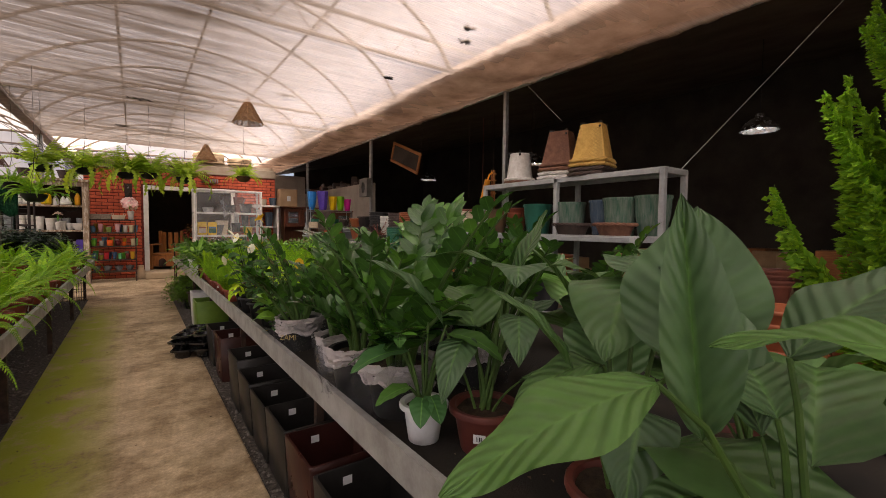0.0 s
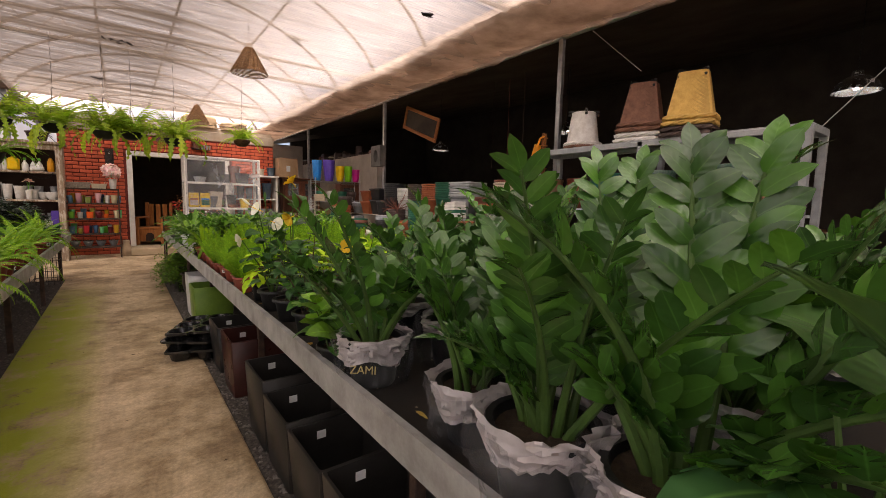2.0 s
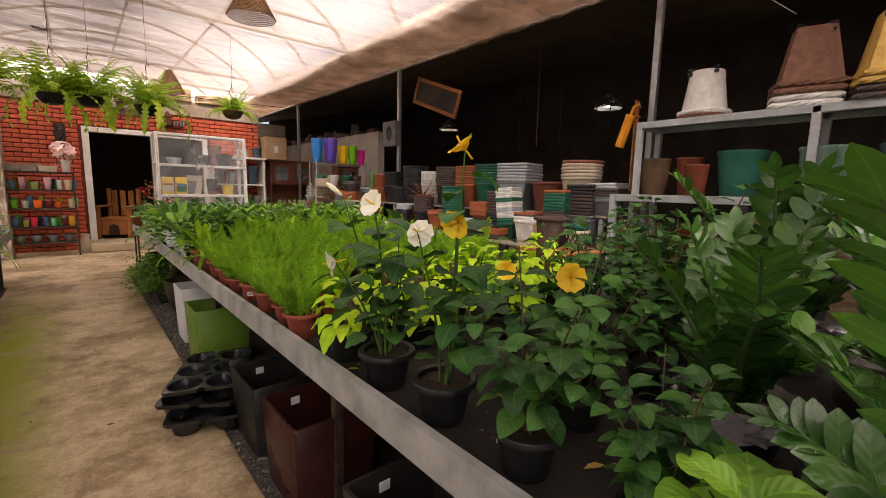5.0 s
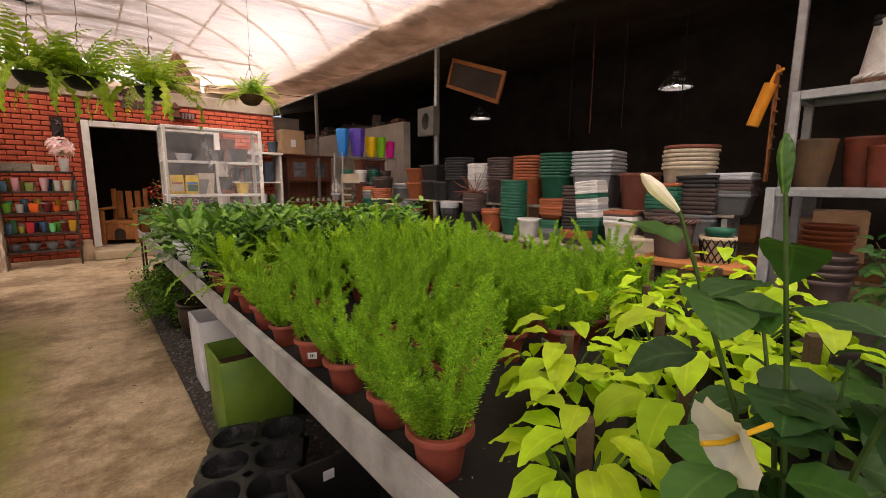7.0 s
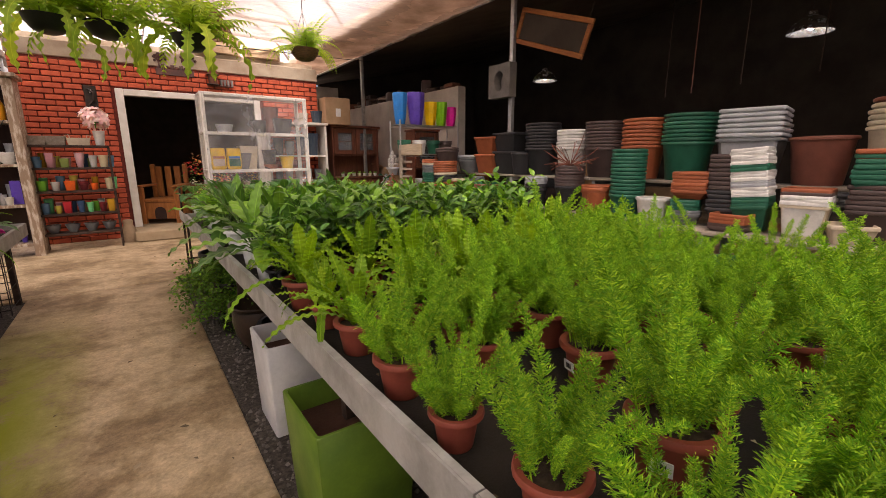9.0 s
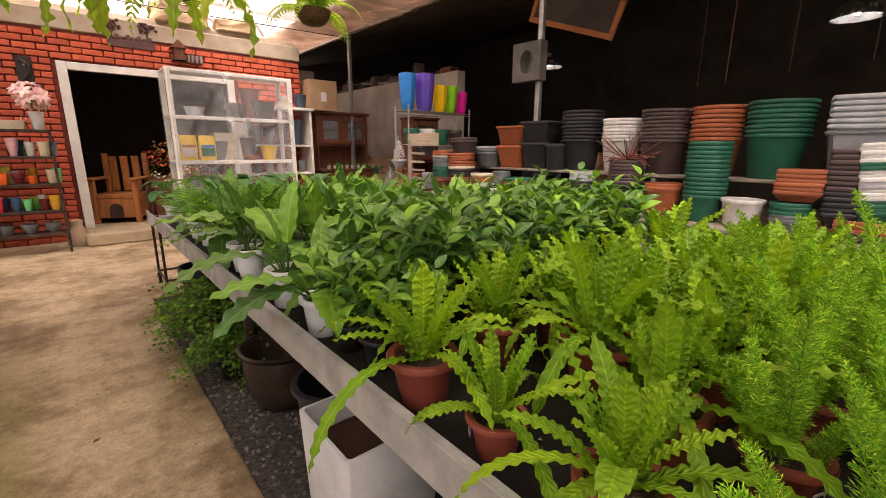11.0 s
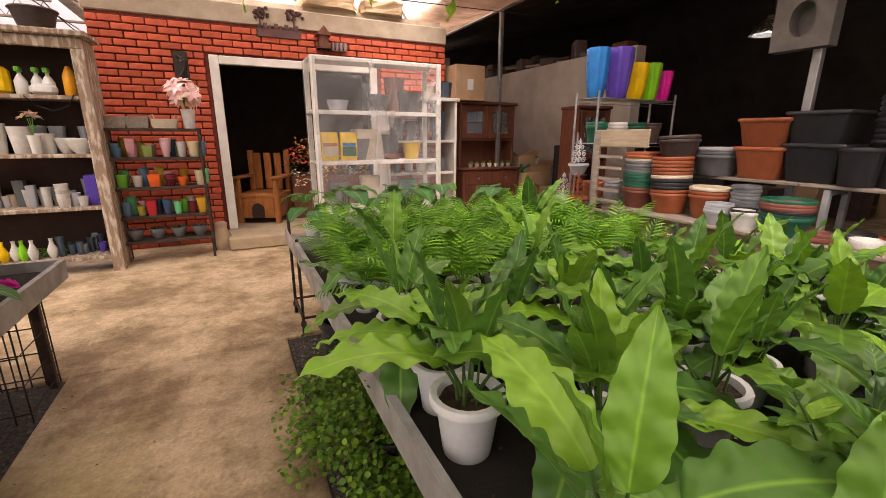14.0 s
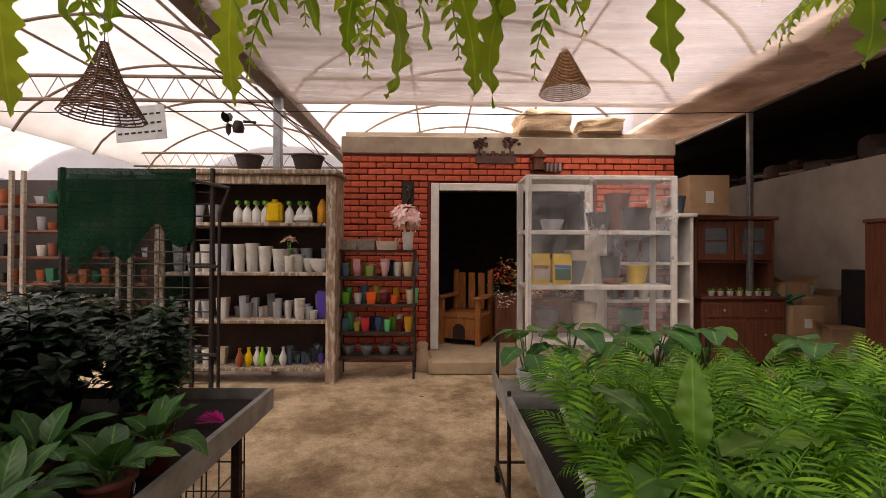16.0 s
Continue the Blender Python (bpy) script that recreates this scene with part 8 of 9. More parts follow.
for z, idx in rows.items():
    n = len(idx)
    for i, c in enumerate(idx):
        x = TX0 + 0.085 + (TX1 - TX0 - 0.16) * i / (n - 1)
        for k in range(2 if c in (0, 1, 3) else 1):
            small_pot(x + rq.uniform(-0.02, 0.02), TY0 + 0.09 + rq.uniform(-0.02, 0.02), z + 0.05 * k, rq.uniform(0.044, 0.062) if n < 7 else rq.uniform(0.04, 0.052), rq.uniform(0.09, 0.17), tinc[c], "small painted flower tin on the rusty shelf", "flower tin", (0, 0, 1, 4)[(i + k) % 4])
        small_pot(x + rq.uniform(-0.03, 0.06), TY0 + 0.21, z, rq.uniform(0.04, 0.055), rq.uniform(0.12, 0.2), tinc[rq.randrange(14)], "small painted flower tin at the back", "flower tin", 0)
for i in range(4):
    small_pot(TX0 + 0.12 + 0.205 * i, TY0 + 0.12, 0.245, 0.085, 0.115, CG, "grey ribbed bowl on the rusty shelf", "bowl", 3)
    b = MB()
    for k in range(30):
        leaf(b, frame_of((0, 0, 0), rq.uniform(0, 360), rq.uniform(10, 90)), rq.uniform(0.05, 0.085), 0.014, LANCE, 3, 1, 70, 10)
    solid("dried_moss", b, plastic("grey_moss", (0.30, 0.30, 0.28)) if i == 0 else bpy.data.materials["grey_moss"], "ball of dry grey moss in a bowl", "moss", pose(TX0 + 0.12 + 0.205 * i, TY0 + 0.12, 0.345))
for x, w, d, mt, nm in ((-0.47, 0.20, 0.16, "slate", "grey"), (-0.28, 0.22, 0.15, "slate", "grey")):
    b = MB()
    loft(b, [rrect(w / 2 * f, d / 2 * f, 0.01, q, 2) for f, q in ((0.85, 0), (1, 0.115), (0.93, 0.116), (0.85, 0.05))], True, True)
    solid("wooden_trough", b, M_BOARD, "small grey wooden trough on top of the shelf", "trough", pose(x, 12.78, 1.433))
b = MB()
loft(b, [rrect(0.13 * f, 0.07 * f, 0.02, q, 2) for f, q in ((0.85, 0), (1, 0.095), (0.93, 0.096), (0.85, 0.04))], True, True)
tube(b, [(-0.12, 0, 0.09), (-0.14, 0, 0.13), (-0.10, 0, 0.14), (-0.09, 0, 0.1)], 0.006, 5)
tube(b, [(0.12, 0, 0.09), (0.14, 0, 0.13), (0.10, 0, 0.14), (0.09, 0, 0.1)], 0.006, 5)
solid("white_trough", b, P_CREAM, "small whitewashed trough with rope handles", "trough", pose(-0.04, 12.78, 1.433))
small_pot(0.19, 12.80, 1.433, 0.07, 0.20, CW, "white vase holding pink lilies", "pot", 0)
lily_bunch(pose(0.17, 12.74, 1.76), 46, 0.10)
b = MB()
box(b, -0.075, 0.075, -0.02, 0.0, 0, 0.33, 0.006)
rl = thing("wall_lamp", "black carved plaque hung on the brick wall", "wall plaque", pose(0.15, 13.385, 1.98))
part("plate", b, M_BLACKSTEEL, rl)
b = MB()
tube(b, [(-0.03, -0.03, 0.28), (0.04, -0.05, 0.22), (0.03, -0.05, 0.12), (-0.03, -0.03, 0.04)], 0.016, 6)
part("relief", b, M_BLACKSTEEL, rl)
b = MB()
box(b, -0.012, 0.014, -0.024, -0.0205, 0.22, 0.27)
part("label", b, M_TAG, rl, smooth=False)
b = MB()
lathe(b, [(0.10, 0), (0.12, 0.04), (0.11, 0.16), (0.06, 0.26), (0.07, 0.32), (0.05, 0.34)], 14, cap0=True, cap1=True, squash=0.7)
solid("sack", b, surface("pale_sack", (0.48, 0.36, 0.24), 0.9, bump=0.4), "slumped beige sack by the door step", "sack", pose(0.36, 12.98, 0.001))

# white shelf under plastic film
ws = thing("plastic_covered_shelf", "white wooden shelf wrapped in clear plastic film, whitened for its sheen", "shelf")
SX0, SX1, SY0, SY1 = 1.42, 2.97, 12.20, 12.66
for x in (SX0, SX1 - 0.06):
    slabs(ws, "post", [(x, x + 0.06, SY0, SY0 + 0.03, 0, 2.2), (x, x + 0.06, SY1 - 0.03, SY1, 0, 2.2)], M_WHITE)
slabs(ws, "shelf", [(SX0 + 0.002, SX1 - 0.002, SY0 + 0.032, SY1 - 0.032, z - 0.03, z) for z in (0.12, 0.52, 1.08, 1.64, 2.2)], M_WHITE)
slabs(ws, "rail", [(SX0 + 0.062, SX1 - 0.062, SY0 + 0.002, SY0 + 0.028, z - 0.045, z) for z in (0.52, 1.08, 1.64, 2.2)], M_WHITE)
b = MB()
rings = []
for i in range(61):
    t = i / 60
    row = []
    for j in range(71):
        u = j / 70
        c = 1 - 2 * abs(noise.noise(Vector((u * 2.2 + t * 3.2, t * 4.0 - u * 4.5, 2))))
        c2 = 1 - 2 * abs(noise.noise(Vector((u * 7 + t * 3, t * 9 - u * 6, 6))))
        row.append((SX0 + 0.02 + (SX1 - SX0 - 0.04) * u, SY0 - 0.012 - max(0, 0.034 * c ** 3 + 0.020 * c2 ** 3 * (0.3 + t)), 0.35 + 1.83 * t))
    rings.append(row)
loft(b, rings, closed=False)
rings = []
for i in range(13):
    t = i / 12
    rings.append([(SX0 - 0.012 - 0.012 * abs(noise.noise(Vector((j * 0.4, t * 6, 8)))), SY0 + (SY1 - SY0) * j / 8, 0.35 + 1.83 * t) for j in range(9)])
loft(b, rings, closed=False)
part("plastic_film", b, M_SHEENPL, ws, "wrinkled clear plastic film, whitened for its sheen")
for x, r, h, z, mt in ((2.25, 0.13, 0.20, 1.64, P_BLACK), (2.60, 0.16, 0.24, 1.64, P_BLACK), (2.45, 0.13, 0.40, 1.64, P_RUSTRED), (2.05, 0.14, 0.36, 1.08, P_CREAM), (2.38, 0.11, 0.3, 1.08, P_BLACK), (1.95, 0.14, 0.25, 1.08, P_GREY), (2.66, 0.12, 0.2, 1.08, P_YELLOW), (2.4, 0.12, 0.07, 1.08, P_TERRA), (1.7, 0.13, 0.3, 0.52, P_GREY), (2.1, 0.13, 0.36, 0.52, P_CREAM), (2.6, 0.13, 0.3, 0.52, P_GREEN), (1.75, 0.13, 0.12, 1.64, P_LGREY)):
    small_pot(x, 12.44, z, r, h, mt, "pot stored behind the plastic film", "pot", 1 if r > 0.135 else 0)
for x, z, c1, c2 in ((1.60, 1.08, P_YELLOW, P_CREAM), (1.82, 1.08, P_YELLOW, P_LIMEG)):
    ob = thing("seed_bag", "yellow printed bag of garden soil on the shelf", "bag", pose(x, 12.32, z + 0.001))
    b = MB()
    loft(b, [rrect(0.10 * f, 0.045 * g, 0.02, q, 2) for f, g, q in ((0.92, 0.4, 0), (1, 1, 0.05), (1, 1, 0.24), (0.97, 0.25, 0.32))], True, True)
    part("sack", b, c1, ob)
    b = MB()
    box(b, -0.08, 0.08, -0.052, -0.047, 0.05, 0.16)
    part("print", b, c2 if c2 is P_CREAM else P_GREEN, ob, "printed panel", smooth=False)
    b = MB()
    box(b, -0.08, 0.08, -0.053, -0.047, 0.165, 0.20)
    part("stripe", b, P_BLUE if c2 is P_LIMEG else P_TERRA, ob, smooth=False)

# second white shelf with dark pots
w2 = thing("white_shelf", "white painted wooden shelf with dark pots", "shelf")
slabs(w2, "side_panel", [(2.50, 2.54, 12.92, 13.36, 0, 1.84), (3.53, 3.57, 12.92, 13.36, 0, 1.84)], M_WHITE)
slabs(w2, "shelf", [(2.541, 3.529, 12.925, 13.34, z - 0.03, z) for z in (0.3, 0.85, 1.30)], M_WHITE)
slabs(w2, "top", [(2.47, 3.60, 12.89, 13.37, 1.842, 1.885)], M_WHITE)
for x, r, h, z, mt in ((2.72, 0.09, 0.30, 1.30, P_BLACK), (2.92, 0.08, 0.26, 1.30, P_GREY), (3.12, 0.09, 0.36, 1.30, G_BLUE), (3.35, 0.12, 0.40, 1.30, G_BLUE), (2.7, 0.07, 0.2, 0.85, CG), (2.88, 0.07, 0.2, 0.85, CL), (3.06, 0.07, 0.2, 0.85, CW), (3.24, 0.07, 0.2, 0.85, CL), (3.42, 0.07, 0.2, 0.85, CG), (2.64, 0.09, 0.15, 1.886, P_LGREY), (3.20, 0.10, 0.17, 1.886, P_CREAM), (3.46, 0.11, 0.22, 1.886, G_BLUE)):
    small_pot(x, 13.1, z, r, h, mt, "glazed or plain pot on the white shelf", "pot", 0)

# dark wooden hutch
hu = thing("hutch_cabinet", "dark reddish wooden hutch cabinet with small glazed doors", "cabinet", pose(3.80, 13.2, 0))
slabs(hu, "base_cabinet", [(0, 1.06, -0.06, 0.40, 0.06, 0.84)], M_DARKWOOD, 0.01)
slabs(hu, "worktop", [(-0.02, 1.08, -0.09, 0.41, 0.842, 0.875)], M_DARKWOOD, 0.008)
slabs(hu, "side_panel", [(0.02, 0.05, 0.10, 0.40, 0.876, 1.84), (1.01, 1.04, 0.10, 0.40, 0.876, 1.84)], M_DARKWOOD)
slabs(hu, "back_panel", [(0.052, 1.008, 0.38, 0.40, 0.876, 1.84)], M_DARKWOOD)
slabs(hu, "cornice", [(-0.02, 1.08, 0.06, 0.42, 1.842, 1.89)], M_DARKWOOD, 0.012)
slabs(hu, "shelf", [(0.052, 1.008, 0.12, 0.378, 1.29, 1.315)], M_DARKWOOD)
for k in range(2):
    dx = 0.06 + 0.475 * k
    d = part("door", box(MB(), dx, dx + 0.09, 0.10, 0.12, 1.33, 1.83, 0.003), M_DARKWOOD, hu)
    b = MB()
    box(b, dx + 0.38, dx + 0.465, 0.10, 0.12, 1.33, 1.83, 0.003)
    box(b, dx + 0.091, dx + 0.379, 0.10, 0.12, 1.33, 1.41, 0.003)
    box(b, dx + 0.091, dx + 0.379, 0.10, 0.12, 1.74, 1.83, 0.003)
    box(b, dx + 0.091, dx + 0.379, 0.105, 0.115, 1.565, 1.58)
    part("door_frame", b, M_DARKWOOD, hu)
    b = MB()
    box(b, dx + 0.091, dx + 0.379, 0.112, 0.114, 1.41, 1.74)
    part("pane", b, M_GLASSY, hu, "dim glass pane", smooth=False)
for k in range(2):
    for q in range(2):
        b = MB()
        box(b, 0.04 + 0.51 * k, 0.51 + 0.51 * k, -0.075, -0.062, 0.62 - 0.5 * q, 0.80 - 0.22 * q, 0.004)
        f = part("drawer_front" if q == 0 else "cupboard_door", b, M_DARKWOOD, hu)
        b = MB()
        lathe(b, [(0.0, 0), (0.014, 0.004), (0.016, 0.014), (0.0, 0.02)], 8)
        o = part("knob", b, M_GALV, f)
        o.matrix_basis = Matrix.Translation((0.275 + 0.51 * k, -0.076, 0.71 - 0.3 * q)) @ Matrix.Rotation(radians(90), 4, "X")
for i in range(7):
    small_pot(4.0 + 0.12 * i, 13.26, 0.876, 0.04, 0.06, P_CREAM if i % 2 else P_WHITE, "small pot with a succulent on the hutch", "pot", 0)
    b = MB()
    for k in range(14):
        leaf(b, frame_of((0, 0, 0), 26 * k, rq.uniform(20, 80)), rq.uniform(0.04, 0.09), 0.018, OVATE, 3, 1, 40, 10)
    solid("succulent", b, M_GREENLEAF, "small green succulent in a pot", "succulent", pose(4.0 + 0.12 * i, 13.26, 0.93))

# narrow brown cupboard standing behind the wire rack
cu = thing("narrow_cupboard", "narrow dark brown wooden cupboard with one glazed door", "cupboard", pose(4.74, 11.7, -0.002, 0, 0, -8))
slabs(cu, "side_panel", [(0, 0.03, 0, 0.4, 0, 1.72), (0.47, 0.50, 0, 0.4, 0, 1.72)], M_DARKWOOD)
slabs(cu, "back_panel", [(0.032, 0.468, 0.38, 0.4, 0.06, 1.70)], M_DARKWOOD)
slabs(cu, "shelf", [(0.032, 0.468, 0.02, 0.378, z - 0.025, z) for z in (0.1, 0.6, 1.05)], M_DARKWOOD)
slabs(cu, "top", [(-0.02, 0.52, -0.02, 0.41, 1.722, 1.76)], M_DARKWOOD, 0.008)
slabs(cu, "door_frame", [(0.032, 0.10, -0.018, -0.002, 1.07, 1.70), (0.40, 0.468, -0.018, -0.002, 1.07, 1.70), (0.102, 0.398, -0.018, -0.002, 1.07, 1.15), (0.102, 0.398, -0.018, -0.002, 1.62, 1.70)], M_DARKWOOD, 0.003)
slabs(cu, "pane", [(0.101, 0.399, -0.012, -0.008, 1.151, 1.619)], M_GLASSY, 0)
slabs(cu, "drawer_front", [(0.032, 0.468, -0.018, -0.002, 0.10, 0.33), (0.032, 0.468, -0.018, -0.002, 0.34, 0.575)], M_DARKWOOD, 0.004)
# cardboard boxes, drawers, bins
def carton(x, y, z, w, d, h, turn, label, open_flap=False, lab=True):
    ob = thing("cardboard_box", label, "box", pose(x, y, z, 0, 0, turn))
    b = MB()
    box(b, -w / 2, w / 2, -d / 2, d / 2, 0, h, 0.005)
    part("body", b, M_CARD, ob)
    if open_flap:
        for sx in (-1, 1):
            b = MB()
            b.add([(sx * w / 2, -d / 2, h), (sx * w / 2, d / 2, h), (sx * (w / 2 + 0.14), d / 2, h + 0.08), (sx * (w / 2 + 0.14), -d / 2, h + 0.08)], [(0, 1, 2, 3), (3, 2, 1, 0)])
            part("flap", b, M_CARD, ob, smooth=False)
    if lab:
        b = MB()
        box(b, -0.05, 0.05, -d / 2 - 0.003, -d / 2, h * 0.3, h * 0.6)
        part("label", b, M_TAG, ob, smooth=False)


carton(3.93, 13.38, 1.891, 0.50, 0.40, 0.50, 0, "large plain cardboard box on top of the hutch")
carton(5.10, 13.3, 0, 0.40, 0.4, 0.38, 0, "brown cardboard box with labels on the floor")
carton(5.10, 13.3, 0.382, 0.40, 0.4, 0.38, 2, "brown cardboard box with labels on another box")
carton(5.12, 13.45, 0.764, 0.36, 0.34, 0.28, 5, "open cardboard box full of odds and ends", True, False)
carton(5.50, 13.1, -0.003, 0.44, 0.36, 0.52, -8, "open brown cardboard box on the floor", True)
carton(5.42, 13.5, 0.0, 0.5, 0.4, 0.86, 4, "tall open cardboard box by the grey wall", True, False)
b = MB()
box(b, 0, 0.36, 0, 0.4, 0, 1.22, 0.01)
solid("plastic_bin", b, P_BLACK, "tall black plastic storage bin by the grey wall", "bin", pose(5.70, 12.9, -0.002))
b = MB()
for k in range(16):
    tube(b, [(rq.uniform(-0.1, 0.1), rq.uniform(-0.1, 0.1), 0), (rq.uniform(-0.16, 0.16), rq.uniform(-0.16, 0.16), 0.14)], 0.02, 5)
solid("tarpaulin", b, P_GREEN, "crumpled green tarpaulin on a box", "tarpaulin", pose(4.98, 13.3, 0.763))
o = potted("small_plant", "small bright green plant in a white pot on a box", "potted plant", 0.07, 0.12, M_POTWHITE, rq)
leafed(o, POTHOS, rq, 9, 0.1, 0.02, (0.6, 0.8), (0, 20), "leaf")
put(o, 5.45, 13.5, 0.862)
# tools, timbers and bags high against the grey wall
for i in range(30):
    b = MB()
    w, h = rq.uniform(0.10, 0.34), rq.uniform(0.06, 0.30)
    if i % 3 == 2:
        tube(b, [(-0.02, -0.5, 0.03), (0.02, 0.6, 0.03 + h * 0.5)], 0.025, 6)
        solid("stored_pole", b, rq.choice((M_RUST, M_BOARD)), "dusty pole lying on top of the grey wall", "pole", pose(6.0 + rq.uniform(-0.06, 0.06), 12.6 + 0.24 * i, 2.621, 0, 0, rq.uniform(-14, 14)))
    else:
        loft(b, [rrect(w / 2 * f, 0.16 * f, 0.03, q, 2) for f, q in ((0.92, 0), (1.0, h * 0.1), (0.97, h * 0.85), (0.86, h))], True, True)
        solid("stored_crate", b, rq.choice((M_DARKWOOD, P_BROWN, P_BROWN, P_GREY, M_RUST)), "dusty crate stored on top of the grey wall", "crate", pose(6.02 + rq.uniform(-0.05, 0.2), 12.2 + 0.25 * i, 2.621, 0, 0, rq.uniform(-30, 30)))

# inside the shop: armchair and flowers
ch = thing("armchair", "orange-brown wooden armchair inside the doorway", "armchair", Matrix.Translation((0.95, 13.95, 0.151)) @ Matrix.Rotation(radians(-25), 4, "Z"))
M_CHAIR = surface("varnished_wood", (0.40, 0.16, 0.05), 0.4, (0.28, 0.10, 0.03), 6, 60, 0.1, stretch=(5, 5, 1))
slabs(ch, "leg", [(-0.3, -0.23, -0.3, -0.23, 0, 0.62), (0.23, 0.3, -0.3, -0.23, 0, 0.62), (-0.3, -0.23, 0.23, 0.3, 0, 1.0), (0.23, 0.3, 0.23, 0.3, 0, 1.0)], M_CHAIR, 0.01)
slabs(ch, "seat", [(-0.29, 0.29, -0.29, 0.29, 0.36, 0.42)], M_CHAIR, 0.01)
slabs(ch, "arm", [(-0.33, -0.22, -0.34, 0.3, 0.622, 0.66), (0.22, 0.33, -0.34, 0.3, 0.622, 0.66)], M_CHAIR, 0.01)
slabs(ch, "back_slat", [(-0.22 + 0.15 * k, -0.12 + 0.15 * k, 0.25, 0.28, 0.43, 0.96) for k in range(3)], M_CHAIR, 0.006)
slabs(ch, "apron", [(-0.228, 0.228, -0.29, -0.26, 0.08, 0.358), (-0.29, -0.262, -0.228, 0.228, 0.08, 0.358)], M_CHAIR, 0.006)
# Flat dark face on the apron paints the shade inside an arched opening.
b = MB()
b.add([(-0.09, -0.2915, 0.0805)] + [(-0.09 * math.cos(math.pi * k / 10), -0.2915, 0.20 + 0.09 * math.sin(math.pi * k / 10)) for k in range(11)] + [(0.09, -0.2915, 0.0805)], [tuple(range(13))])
part("arched_opening", b, M_INNER, ch, "flat dark arch painting the shade of an opening in the base", smooth=False)
slabs(ch, "base_panel", [(0.262, 0.29, -0.228, 0.228, 0.08, 0.358)], M_CHAIR, 0.006)
fc = [leafy("bloom_%d" % i, c, tuple(min(1, v * 1.5) for v in c), 0.6, 3, 0, 0, 0.3) for i, c in enumerate(((0.70, 0.48, 0.10), (0.55, 0.06, 0.07), (0.85, 0.78, 0.76), (0.75, 0.35, 0.15), (0.16, 0.30, 0.08)))]
for i in range(22):
    x, y = 1.36 + 0.06 * i, 13.92 + rq.uniform(-0.1, 0.35)
    b = MB()
    for k in range(46):
        p = Vector((rq.uniform(-1, 1), rq.uniform(-1, 1), rq.uniform(-0.6, 1))) * 0.15
        leaf(b, frame_of(p, rq.uniform(0, 360), rq.uniform(-10, 80)), 0.05, 0.04, OVAL, 3, 1, 50, 16)
    solid("flower_bunch", b, fc[i % 5 if i % 7 else 4], "bunch of artificial flowers on display in the shop", "flowers", pose(x, y, 0.95 + rq.uniform(-0.1, 0.25) - (0.3 if i % 3 == 2 else 0)), "artificial flowers", "stuff")
b = MB()
box(b, 1.34, 2.9, 13.86, 14.6, 0.152, 0.78, 0.01)
solid("display_table", b, M_DARKWOOD, "dark wooden display table for flowers", "table")

# things over the door: sign, bird house, cups, ledge objects
sg = thing("wall_sign", "dark metal cut-out sign with trees over the door", "sign", pose(1.36, 13.385, 2.55))
M_SIGN = surface("sign_brown", (0.07, 0.045, 0.04), 0.6, (0.14, 0.06, 0.05), 12, 80, 0.1)
b = MB()
box(b, -0.35, 0.18, -0.02, 0, 0, 0.10, 0.004)
part("board", b, M_SIGN, sg)
for k, w in enumerate((0.03, 0.05, 0.028, 0.05, 0.036, 0.05, 0.03, 0.045)):
    b = MB()
    box(b, -0.33 + 0.062 * k, -0.33 + 0.062 * k + w, -0.024, -0.0205, 0.10, 0.10 + 0.04 + 0.02 * (k % 2))
    part("letter_bar", b, M_SIGN, sg, smooth=False)
for x in (-0.30, 0.10):
    b = MB()
    for k in range(26):
        a, d = rq.uniform(0, 6.28), rq.uniform(0, 0.12)
        tube(b, [(x + math.cos(a) * d, -0.02, 0.27 + math.sin(a) * d * 0.6), (x + math.cos(a) * d + 0.02, -0.005, 0.28 + math.sin(a) * d * 0.6)], 0.02, 5)
    tube(b, [(x, -0.012, 0.10), (x, -0.012, 0.26)], 0.012, 5)
    part("tree_shape", b, M_SIGN, sg)
bh = thing("bird_house", "small brown wooden bird house above the door", "bird house", pose(1.80, 13.30, 2.47))
b = MB()
box(b, -0.06, 0.06, -0.06, 0.06, 0, 0.16, 0.004)
part("walls", b, M_DARKWOOD, bh)
b = MB()
b.add([(-0.1, -0.09, 0.14), (0.1, -0.09, 0.14), (0.0, -0.09, 0.25), (-0.1, 0.09, 0.14), (0.1, 0.09, 0.14), (0.0, 0.09, 0.25)], [(0, 1, 2), (5, 4, 3), (0, 2, 5, 3), (2, 1, 4, 5), (1, 0, 3, 4)])
part("roof", b, M_DARKWOOD, bh, smooth=False)
b = MB()
lathe(b, [(0.10, -0.02), (0.08, 0), (0.0, 0.0)], 10)
part("base", b, M_RUST, bh)
b = MB()
box(b, -0.08, 0.3, 0.0, 0.11, -0.03, -0.021)
part("ledge", b, M_DARKWOOD, bh, smooth=False)
for k in range(4):
    small_pot(1.93 + 0.055 * k, 13.34, 2.45, 0.024, 0.10, M_GALV, "small metal cup on a ledge above the door", "cup", 0)
M_KRAFT = surface("kraft_paper", (0.56, 0.42, 0.27), 0.8, (0.44, 0.31, 0.19), 3, 40, 0.4)
